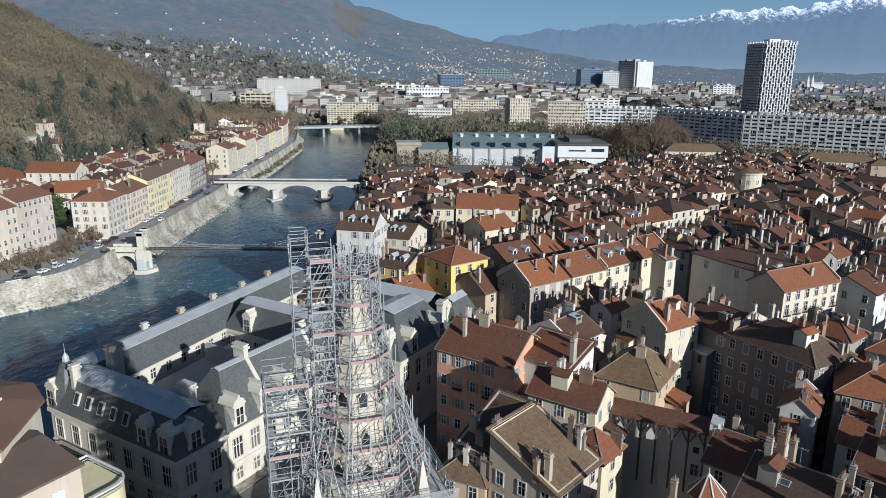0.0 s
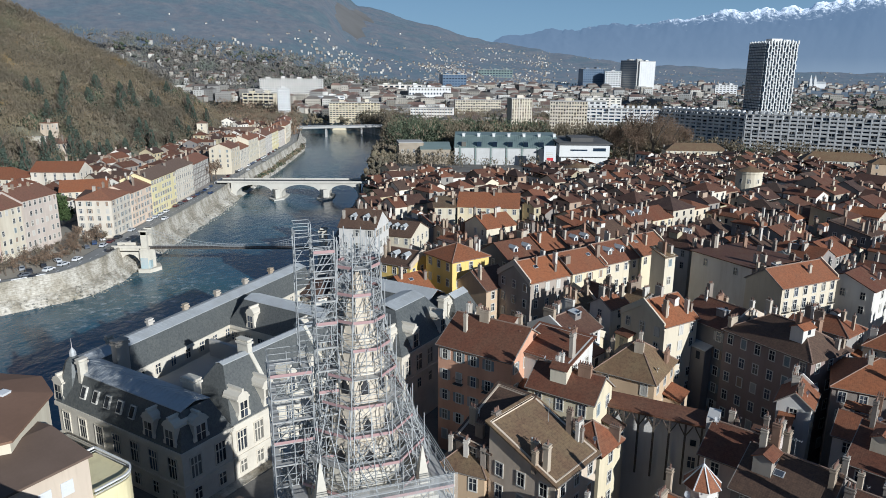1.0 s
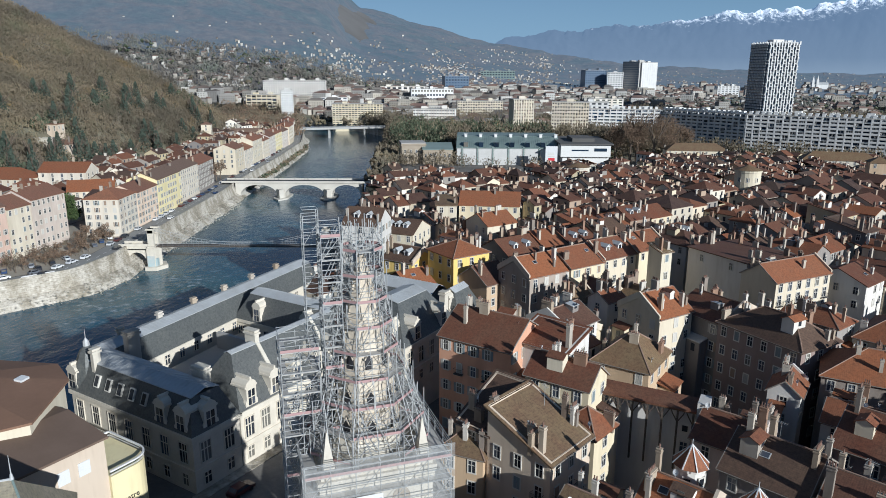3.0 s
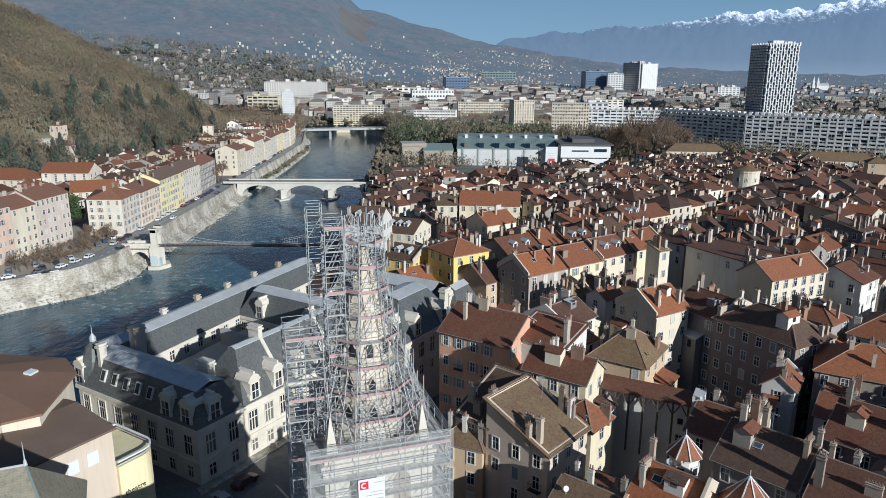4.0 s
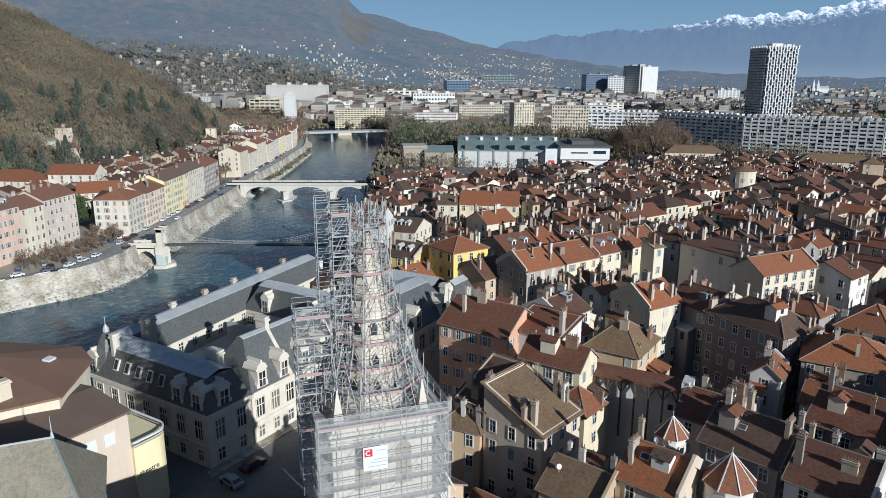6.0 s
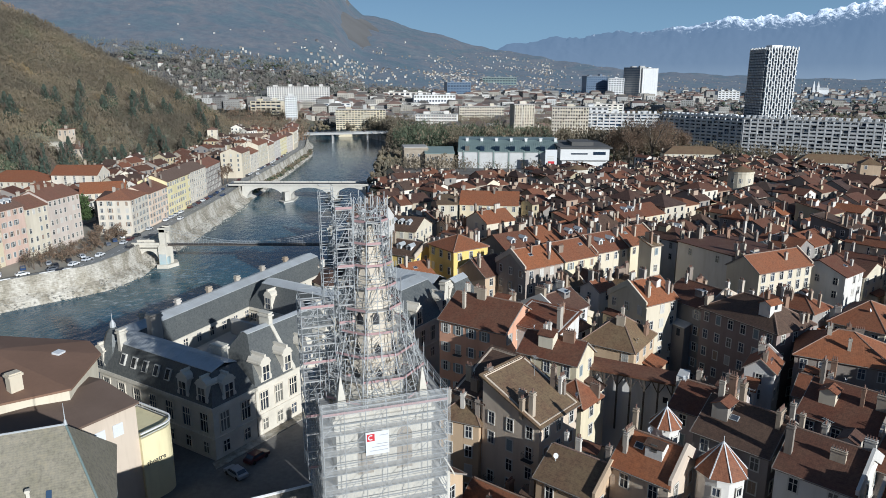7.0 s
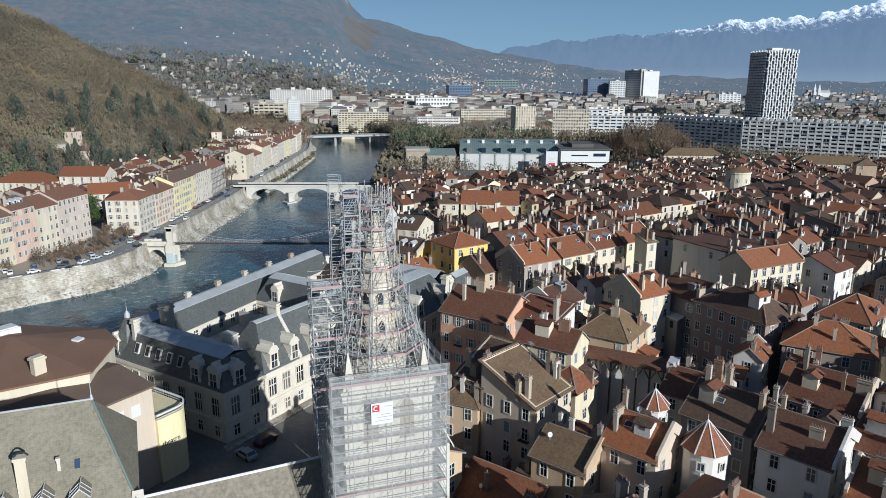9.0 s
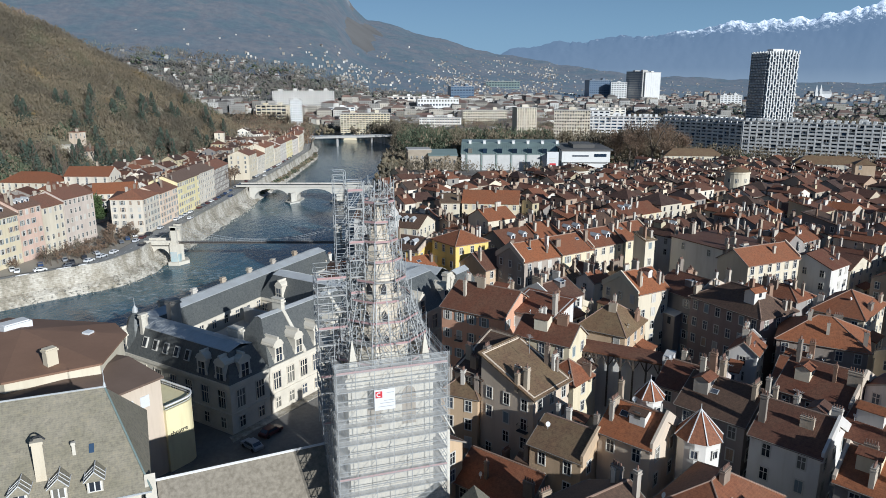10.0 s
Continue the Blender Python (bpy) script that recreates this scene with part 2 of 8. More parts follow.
def leafy(name, colours, rough=0.85, patch=0.0, thin=0.0):
    m, t, b = nodes(name, rough)
    k = len(colours)
    if patch:
        col = ramp(t, noisy(t, patch, 5.0, rough=0.65), [(0.3 + 0.4 * i / (k - 1), c) for i, c in enumerate(colours)])
    else:
        col = ramp(t, chance(t, True), [(i / k, c) for i, c in enumerate(colours)], "CONSTANT")
    var = ramp(t, noisy(t, 0.02, 4.0), [(0.35, (0.7, 0.7, 0.7)), (0.7, (1.25, 1.2, 1.1))])
    col = mixed(t, 1.0, col, var, "MULTIPLY")
    t.links.new(col, b.inputs["Base Color"])
    if thin:
        tr = t.nodes.new("ShaderNodeBsdfTranslucent")
        t.links.new(col, tr.inputs["Color"])
        mx = t.nodes.new("ShaderNodeMixShader")
        mx.inputs[0].default_value = thin
        t.links.new(b.outputs[0], mx.inputs[1])
        t.links.new(tr.outputs[0], mx.inputs[2])
        t.links.new(mx.outputs[0], t.nodes["Material Output"].inputs["Surface"])
    return m


M_WALLS_JOINED = leafy('far_town_plaster', WALLS + [(0.66, 0.61, 0.53), (0.64, 0.56, 0.44), (0.70, 0.67, 0.62)])
M_CHIMNEYS_JOINED = leafy('far_chimney_render', [(0.30, 0.21, 0.16), (0.36, 0.28, 0.22), (0.24, 0.165, 0.13), (0.44, 0.38, 0.31), (0.60, 0.56, 0.50)])
M_EVERGREEN = leafy("evergreen_needles", [(0.105, 0.135, 0.082), (0.12, 0.145, 0.092), (0.09, 0.115, 0.075), (0.135, 0.15, 0.095)], thin=0.3)
M_BARE = leafy("bare_twigs", [(0.28, 0.28, 0.19), (0.32, 0.29, 0.205), (0.35, 0.295, 0.215), (0.32, 0.275, 0.205), (0.37, 0.305, 0.22), (0.43, 0.325, 0.17)], patch=0.035, thin=0.55)
M_RUSTTREE = leafy("rust_brown_twigs", [(0.34, 0.235, 0.165), (0.30, 0.205, 0.145), (0.38, 0.27, 0.19), (0.32, 0.24, 0.175)], thin=0.4)
M_IVY = leafy("green_leaves", [(0.06, 0.10, 0.03), (0.08, 0.12, 0.04), (0.05, 0.085, 0.028)])

# the land: brush and grass on slopes, dull soil and roofs of far suburbs on the flat
M_LAND, t, b = nodes("land", 0.95)
n1 = noisy(t, 0.012, 8.0, rough=0.65)
n2 = noisy(t, 0.15, 6.0, rough=0.7)
c1 = ramp(t, n1, [(0.30, (0.18, 0.16, 0.12)), (0.45, (0.23, 0.195, 0.145)), (0.58, (0.185, 0.18, 0.12)), (0.72, (0.26, 0.215, 0.155))])
t.links.new(mixed(t, 0.55, c1, mixed(t, 1.0, c1, ramp(t, n2, [(0.3, (0.5, 0.5, 0.5)), (0.7, (1.4, 1.35, 1.3))]), "MULTIPLY")), b.inputs["Base Color"])
bumped(t, b, n2, 0.8, 3.0)

# paved town floor
M_STREET, t, b = nodes("street_paving", 0.9)
c1 = ramp(t, noisy(t, 0.05, 6.0), [(0.35, (0.11, 0.10, 0.09)), (0.65, (0.20, 0.185, 0.165))])
t.links.new(mixed(t, 0.3, c1, mixed(t, 1.0, c1, ramp(t, noisy(t, 1.5, 4.0), [(0.3, (0.5, 0.5, 0.5)), (0.7, (1.4, 1.4, 1.4))]), "MULTIPLY")), b.inputs["Base Color"])

# river
M_WATER, t, b = nodes("river_water", 0.08)
deep = ramp(t, noisy(t, 0.02, 4.0), [(0.35, (0.013, 0.07, 0.12)), (0.7, (0.04, 0.11, 0.125))])
t.links.new(deep, b.inputs["Base Color"])
b.inputs["IOR"].default_value = 1.33
foam = ramp(t, noisy(t, 0.5, 8.0, (0.6, 0.9, 1.0), 0.75), [(0.53, (0, 0, 0)), (0.66, (0.8, 0.8, 0.8))])
swift = ramp(t, noisy(t, 0.02, 3.0), [(0.44, (0.03, 0.03, 0.03)), (0.6, (1, 1, 1))])
t.links.new(mixed(t, mixed(t, 1.0, foam, swift, "MULTIPLY"), deep, (0.45, 0.50, 0.52)), b.inputs["Base Color"])
w1 = noisy(t, 0.35, 6.0, (1.0, 0.55, 1.0), 0.6)
w2 = noisy(t, 0.06, 3.0, (1.4, 0.6, 1.0))
bumped(t, b, mixed(t, 0.4, w1, w2), 0.5, 0.8)

# far mountains; air haze is painted as blue emission, palest at the foot
M_RANGE, t, b = nodes("haze_glow_range", 1.0)
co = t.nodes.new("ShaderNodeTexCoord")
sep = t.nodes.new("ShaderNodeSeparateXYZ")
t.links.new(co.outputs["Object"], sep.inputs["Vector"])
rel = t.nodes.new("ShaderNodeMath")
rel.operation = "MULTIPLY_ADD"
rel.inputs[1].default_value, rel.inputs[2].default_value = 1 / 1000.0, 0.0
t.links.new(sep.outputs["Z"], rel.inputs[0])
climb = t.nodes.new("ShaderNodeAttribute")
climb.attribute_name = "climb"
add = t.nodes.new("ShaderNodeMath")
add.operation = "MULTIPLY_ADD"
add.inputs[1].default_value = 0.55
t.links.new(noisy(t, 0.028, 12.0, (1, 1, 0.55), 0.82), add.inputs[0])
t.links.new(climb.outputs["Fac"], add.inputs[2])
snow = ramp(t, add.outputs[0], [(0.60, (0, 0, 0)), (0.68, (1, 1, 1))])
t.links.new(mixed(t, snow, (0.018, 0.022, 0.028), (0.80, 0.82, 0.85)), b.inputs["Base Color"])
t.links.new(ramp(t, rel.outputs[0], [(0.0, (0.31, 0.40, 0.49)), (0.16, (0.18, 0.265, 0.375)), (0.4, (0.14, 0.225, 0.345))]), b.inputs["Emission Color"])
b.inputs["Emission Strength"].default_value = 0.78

# far slopes: woods and ground paled for haze, backdrop slope given haze emission
M_SLOPE = leafy("haze_pale_woods", [(0.33, 0.32, 0.30), (0.38, 0.34, 0.30), (0.30, 0.31, 0.29), (0.25, 0.29, 0.26)], patch=0.02, thin=0.55)
M_FAR_SLOPE, t, b = nodes("haze_glow_slope", 1.0)
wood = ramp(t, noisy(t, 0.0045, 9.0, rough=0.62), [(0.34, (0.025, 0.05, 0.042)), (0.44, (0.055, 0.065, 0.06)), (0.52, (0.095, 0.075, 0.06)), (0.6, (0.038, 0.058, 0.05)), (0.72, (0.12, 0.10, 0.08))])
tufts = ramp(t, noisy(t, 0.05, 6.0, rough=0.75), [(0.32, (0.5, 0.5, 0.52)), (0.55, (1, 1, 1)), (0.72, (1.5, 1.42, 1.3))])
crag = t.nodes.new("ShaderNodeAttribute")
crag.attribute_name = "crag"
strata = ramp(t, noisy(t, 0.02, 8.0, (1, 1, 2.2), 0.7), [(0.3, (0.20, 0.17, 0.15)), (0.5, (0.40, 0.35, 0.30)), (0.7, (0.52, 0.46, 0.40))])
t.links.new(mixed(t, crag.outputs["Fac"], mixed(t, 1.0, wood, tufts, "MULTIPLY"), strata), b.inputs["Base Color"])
# even blue emission stands in for the air in front of the slope
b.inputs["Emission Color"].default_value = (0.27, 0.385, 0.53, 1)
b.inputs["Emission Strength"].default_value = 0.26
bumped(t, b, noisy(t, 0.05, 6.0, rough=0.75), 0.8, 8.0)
# lightened base colour carries the haze over distant ground
M_SLOPE_GROUND = plain("haze_pale_ground", (0.155, 0.15, 0.145), rough=0.95, scale=0.006, dirt=0.7, fine=0.03)
M_ROCK = plain("pale_limestone_cliff", (0.33, 0.30, 0.27), rough=0.95, scale=0.03, dirt=0.8, fine=0.25, bump=0.8)
M_WARMGREY = palette("warm_grey_plaster", [(0.34, 0.29, 0.25), (0.37, 0.31, 0.26), (0.31, 0.265, 0.24)], dirt=0.45)
M_QUAYPINK = palette("quay_pink_plaster", [(0.57, 0.485, 0.42), (0.59, 0.505, 0.44)], dirt=0.3)
M_QUAYRED = palette("quay_red_plaster", [(0.64, 0.46, 0.37), (0.65, 0.48, 0.39)], dirt=0.3)
M_QUAYYELLOW = palette("quay_yellow_plaster", [(0.76, 0.66, 0.38), (0.75, 0.66, 0.40)], dirt=0.25)
M_QUAYPEACH = palette("quay_peach_plaster", [(0.74, 0.58, 0.45), (0.72, 0.58, 0.47)], dirt=0.3)
M_QUAYCREAM = palette("quay_cream_plaster", [(0.66, 0.585, 0.46), (0.65, 0.57, 0.45), (0.64, 0.575, 0.48)], dirt=0.35)
M_CEDAR = leafy("blue_green_cedar", [(0.125, 0.165, 0.13), (0.14, 0.18, 0.14), (0.105, 0.145, 0.115)], thin=0.4)
M_BROWNPINK = palette("brown_pink_plaster", [(0.27, 0.20, 0.18), (0.285, 0.215, 0.19)], dirt=0.35)

# ---- builders ----
class Shape:
    """Collects plain polygons for one mesh."""

    def __init__(self):
        self.v, self.f, self.m = [], [], []

    def add(self, verts, faces, mi=0):
        n = len(self.v)
        self.v += [tuple(p) for p in verts]
        self.f += [tuple(i + n for i in f) for f in faces]
        self.m += [mi] * len(faces)
        return self

    def box(self, x0, x1, y0, y1, z0, z1, mi=0):
        return self.add([(x, y, z) for z in (z0, z1) for y in (y0, y1) for x in (x0, x1)],
                        [(0, 2, 3, 1), (4, 5, 7, 6), (0, 1, 5, 4), (2, 6, 7, 3), (0, 4, 6, 2), (1, 3, 7, 5)], mi)

    def prism(self, pts, z0, z1, mi=0, top=None):
        """An upright prism over a counterclockwise outline; top: another outline for a taper."""
        n, up = len(pts), top or pts
        return self.add([(x, y, z0) for x, y in pts] + [(x, y, z1) for x, y in up],
                        [tuple(range(n - 1, -1, -1)), tuple(range(n, 2 * n))] + [(i, (i + 1) % n, n + (i + 1) % n, n + i) for i in range(n)], mi)

    def ring(self, cx, cy, r0, z0, r1, z1, n=8, mi=0, turn=0.0):
        a = [turn + 2 * math.pi * i / n for i in range(n)]
        return self.prism([(cx + r0 * math.cos(k), cy + r0 * math.sin(k)) for k in a], z0, z1, mi,
                          [(cx + r1 * math.cos(k), cy + r1 * math.sin(k)) for k in a])

    def bar(self, p, q, r=0.03, mi=0, n=4):
        p, q = Vector(p), Vector(q)
        d = (q - p).normalized()
        u = d.cross(Vector((0, 0, 1)) if abs(d.z) < 0.9 else Vector((1, 0, 0))).normalized()
        w = d.cross(u)
        a = [(2 * math.pi * (i + 0.5) / n) for i in range(n)]
        rim = [u * math.cos(k) * r + w * math.sin(k) * r for k in a]
        return self.add([p + o for o in rim] + [q + o for o in rim], [(i, (i + 1) % n, n + (i + 1) % n, n + i) for i in range(n)]
                        + [tuple(range(n - 1, -1, -1)), tuple(range(n, 2 * n))], mi)

    def slab(self, quad, thick, mi=0):
        """A sloping plate under a planar outline, counterclockwise from above."""
        n = len(quad)
        low = [(x, y, z - thick) for x, y, z in quad]
        return self.add(list(quad) + low, [tuple(range(n)), tuple(range(2 * n - 1, n - 1, -1))] + [(i, n + i, n + (i + 1) % n, (i + 1) % n) for i in range(n)], mi)

    def mesh(self, name, *materials):
        me = bpy.data.meshes.new(name)
        me.from_pydata(self.v, [], self.f)
        for m in materials:
            me.materials.append(m)
        if len(materials) > 1:
            me.polygons.foreach_set("material_index", self.m)
        me.update()
        return me


def place(name, mesh, parent=None, m=None, label=""):
    ob = new(name, mesh)
    ob.parent = parent
    if m is not None:
        ob.matrix_local = m
    if label:
        ob["label"] = label
    return ob


def part(name, shape, material, parent, label="", m=None):
    mats = material if isinstance(material, (tuple, list)) else (material,)
    return place(name, shape.mesh(name, *mats), parent, m, label)


def thing(name, m, label, category, group="", kind=""):
    ob = new(name)
    ob.matrix_basis = m
    ob.empty_display_size = 0.5
    return tagged(ob, label, category, group, kind)


def lone(name, shape, material, label, category, group="", kind="", m=None):
    """A thing of one mesh."""
    ob = part(name, shape, material, None, "", m)
    return tagged(ob, label, category, group, kind)


R = random.Random(7)


# windows: surround standing proud of the wall, recessed glass behind a cross of bars; local y points into the wall
def window_mesh(name, w, h, shutters=0, arch=False, frame=None, proud=0.10, bars=1, half=0.05):
    """One connected sheet: outer returns, proud surround, reveal, panes between glazing bars."""
    s = Shape()
    e, d = 0.16, -0.03
    ox, oz0, oz1 = w / 2 + e, -0.18, h + e
    rims = [[(x, y, z) for x, z in ((-p, q0), (p, q0), (p, q1), (-p, q1))] for p, q0, q1, y in ((ox, oz0, oz1, 0.03), (ox, oz0, oz1, -proud), (w / 2, 0, h, -proud), (w / 2, 0, h, d))]
    base = len(s.v)
    s.add([p for r in rims for p in r], [(4 * r + i, 4 * r + (i + 1) % 4, 4 * r + 4 + (i + 1) % 4, 4 * r + 4 + i) for r in range(3) for i in range(4)], 0)
    xc, zc = [-w / 2], [0.0]
    for k in range(bars):
        x = -w / 2 + w * (k + 1) / (bars + 1)
        xc += [x - half, x + half]
    if bars:
        zc += [h * 0.62 - half, h * 0.62 + half]
    xc.append(w / 2)
    zc.append(h)
    n = len(xc)
    corner = {(0, 0): 12, (n - 1, 0): 13, (n - 1, len(zc) - 1): 14, (0, len(zc) - 1): 15}
    ids = {}
    for j, z in enumerate(zc):
        for i, x in enumerate(xc):
            ids[i, j] = corner.get((i, j), len(s.v))
            if (i, j) not in corner:
                s.v.append((x, d, z))
    for j in range(len(zc) - 1):
        for i in range(n - 1):
            s.f.append((ids[i, j], ids[i + 1, j], ids[i + 1, j + 1], ids[i, j + 1]))
            s.m.append(1 if i % 2 == 0 and j % 2 == 0 else 0)
    if shutters:
        for sx in (-1, 1):
            x0 = sx * (w / 2 + 0.18)
            s.box(min(x0, x0 + sx * w * 0.48), max(x0, x0 + sx * w * 0.48), -0.07, -0.005, 0, h, 2)
    return s.mesh(name, frame or M_FRAME, M_GLASS, M_SHUTTER)


W_PLAIN = window_mesh("window_plain", 1.0, 1.75)
W_SHUT = window_mesh("window_shuttered", 0.95, 1.75, 1)
W_SMALL = window_mesh("window_small", 0.8, 1.0, bars=0)
W_TALL = window_mesh("window_tall", 1.15, 2.3)


def closed_window(name, w, h):
    """A window behind closed louvred shutters: surround, two leaves, a middle rail each."""
    s = Shape()
    e = 0.16
    rims = [[(x, y, z) for x, z in ((-p, q0), (p, q0), (p, q1), (-p, q1))] for p, q0, q1, y in ((w / 2 + e, -0.18, h + e, 0.03), (w / 2 + e, -0.18, h + e, -0.10), (w / 2, 0, h, -0.10), (w / 2, 0, h, -0.03))]
    s.add([p for r in rims for p in r], [(4 * r + i, 4 * r + (i + 1) % 4, 4 * r + 4 + (i + 1) % 4, 4 * r + 4 + i) for r in range(3) for i in range(4)] + [(12, 13, 14, 15)], 0)
    for sx in (-1, 1):
        x0, x1 = sorted((sx * 0.02, sx * (w / 2 - 0.02)))
        s.box(x0, x1, -0.075, -0.03, 0.02, h - 0.02, 1)
        s.box(x0 + 0.04, x1 - 0.04, -0.09, -0.075, h * 0.48, h * 0.54, 1)
    return s.mesh(name, M_FRAME, M_SHUTTER)


W_CLOSED = closed_window("window_closed", 1.0, 1.75)


def chimney_mesh(w, d, h, pots):
    s = Shape()
    s.box(-w / 2, w / 2, -d / 2, d / 2, -1.6, h, 0)
    s.box(-w / 2 - 0.09, w / 2 + 0.09, -d / 2 - 0.09, d / 2 + 0.09, h - 0.35, h - 0.18, 0)
    s.box(-w / 2 - 0.06, w / 2 + 0.06, -d / 2 - 0.06, d / 2 + 0.06, h, h + 0.1, 0)
    for i in range(pots):
        x = -w / 2 + w * (i + 0.5) / pots
        s.ring(x, 0, 0.15, h + 0.1, 0.11, h + 0.62, 7, 1)
    return s.mesh("chimney", M_BRICKCH, M_POT)


CHIMNEYS = [chimney_mesh(0.9, 0.7, 2.0, 2), chimney_mesh(1.7, 0.75, 2.2, 4), chimney_mesh(0.75, 0.75, 2.8, 1), chimney_mesh(2.4, 0.8, 1.9, 5), chimney_mesh(1.2, 0.8, 3.3, 3)]

_s = Shape()
_s.box(-0.05, 0.85, -0.6, 0.6, 0.0, 0.12, 0).box(0.03, 0.77, -0.5, 0.5, 0.11, 0.14, 1)
SKYLIGHT = _s.mesh("skylight", M_ZINC, M_GLASS)
_s = Shape()
_s.bar((0, 0, -0.5), (0, 0, 2.6), 0.03).bar((-0.7, 0, 2.4), (0.7, 0, 2.4), 0.02)
for _k in range(6):
    _s.bar((-0.65 + 0.26 * _k, -0.35, 2.4), (-0.65 + 0.26 * _k, 0.35, 2.4), 0.015)
ANTENNA = _s.mesh("antenna", M_STEEL)
_s = Shape()
_s.box(-0.75, 0.75, -0.15, 2.2, 0, 1.45, 0)
_s.slab([(-0.95, -0.4, 1.4), (0.0, -0.4, 2.15), (0.0, 2.4, 2.15), (-0.95, 2.4, 1.4)][::-1], 0.1, 1)
_s.slab([(0.95, -0.4, 1.4), (0.0, -0.4, 2.15), (0.0, 2.4, 2.15), (0.95, 2.4, 1.4)], 0.1, 1)
_s.add([(-0.75, -0.15, 1.45), (0.75, -0.15, 1.45), (0, -0.15, 2.05)], [(0, 1, 2)], 0)
_s.box(-0.45, 0.45, -0.2, -0.14, 0.3, 1.35, 2)
DORMER = _s.mesh("dormer", M_WHITEPAINT, M_ZINC, M_GLASS)


def roof_planes(a, b, rise, kind):
    """Slopes of a roof over the rectangle 2a by 2b (ridge along x), each as an outline counterclockwise from above, eaves at z = 0."""
    if kind == "gable":
        return [[(-a, -b, 0), (a, -b, 0), (a, 0, rise), (-a, 0, rise)], [(a, b, 0), (-a, b, 0), (-a, 0, rise), (a, 0, rise)]]
    if kind == "shed":
        return [[(-a, -b, 0), (a, -b, 0), (a, b, rise), (-a, b, rise)]]
    if kind == "flat":
        return [[(-a, -b, 0.25), (a, -b, 0.25), (a, b, 0.25), (-a, b, 0.25)]]
    r = max(a - b, 0.01)
    return [[(-a, -b, 0), (a, -b, 0), (r, 0, rise), (-r, 0, rise)], [(a, b, 0), (-a, b, 0), (-r, 0, rise), (r, 0, rise)],
            [(a, -b, 0), (a, b, 0), (r, 0, rise)], [(-a, b, 0), (-a, -b, 0), (-r, 0, rise)]]


def roof_height(x, y, a, b, rise, kind):
    if kind == "gable":
        return rise * (1 - abs(y) / b)
    if kind == "shed":
        return rise * (y + b) / (2 * b)
    if kind == "flat":
        return 0.25
    return rise * min(1 - abs(y) / b, (a - abs(x)) / b)


def roof_solid(s, a, b, rise, kind, thick=0.24, put=None, mi=0):
    """One closed roof body over 2a by 2b, eaves at z = 0; put maps its points."""
    if kind == "gable":
        pr = [(-b, 0), (0, rise), (b, 0), (b, -thick), (0, rise - thick), (-b, -thick)]
        vs = [(x, y, z) for x in (-a, a) for y, z in pr]
        fs = [(6 + i, 6 + (i + 1) % 6, (i + 1) % 6, i)[::-1] for i in range(6)] + [(0, 1, 4, 5), (1, 2, 3, 4), (11, 10, 7, 6), (10, 9, 8, 7)]
    elif kind in ("shed", "flat"):
        z0, z1 = (0, rise) if kind == "shed" else (0.25, 0.25)
        q = [(-a, -b, z0), (a, -b, z0), (a, b, z1), (-a, b, z1)]
        vs = q + [(x, y, z - thick) for x, y, z in q]
        fs = [(0, 1, 2, 3), (7, 6, 5, 4)] + [(i, 4 + i, 4 + (i + 1) % 4, (i + 1) % 4) for i in range(4)]
    else:
        r = max(a - b, 0.02)
        vs = [(-a, -b, 0), (a, -b, 0), (a, b, 0), (-a, b, 0), (-r, 0, rise), (r, 0, rise)] + [(x, y, -thick) for x, y in ((-a, -b), (a, -b), (a, b), (-a, b))]
        fs = [(0, 1, 5, 4), (1, 2, 5), (2, 3, 4, 5), (3, 0, 4), (9, 8, 7, 6)] + [(i, 6 + i, 6 + (i + 1) % 4, (i + 1) % 4) for i in range(4)]
    s.add([put(*v) if put else v for v in vs], fs, mi)


_s = Shape()
_s.box(-0.85, 0.85, -0.75, 0.02, -0.16, 0.0)
for _k in range(12):
    _s.bar((-0.82 + 0.149 * _k, -0.72, 0), (-0.82 + 0.149 * _k, -0.72, 0.95), 0.018, n=3)
_s.bar((-0.85, -0.72, 0.97), (0.85, -0.72, 0.97), 0.03).bar((-0.84, -0.72, 0.97), (-0.84, 0, 0.97), 0.025).bar((0.84, -0.72, 0.97), (0.84, 0, 0.97), 0.025)
RAILING = _s.mesh("railing", M_DARKIRON)
BALCONY = Shape().box(-0.88, 0.88, -0.78, 0.02, -0.2, -0.162).mesh("balcony", M_STONE)
_s = Shape()
for _k in range(10):
    _a, _b = 2 * math.pi * _k / 10, 2 * math.pi * (_k + 1) / 10
    _s.add([(0, 0.12, 0), (0.36 * math.cos(_a), 0, 0.36 * math.sin(_a)), (0.36 * math.cos(_b), 0, 0.36 * math.sin(_b))], [(0, 1, 2)])
_s.bar((0, 0.12, 0), (0, 0.35, -0.7), 0.03).bar((0, 0.1, 0), (0, -0.3, 0.05), 0.02)
DISH = _s.mesh("satellite_dish", M_BANNER)


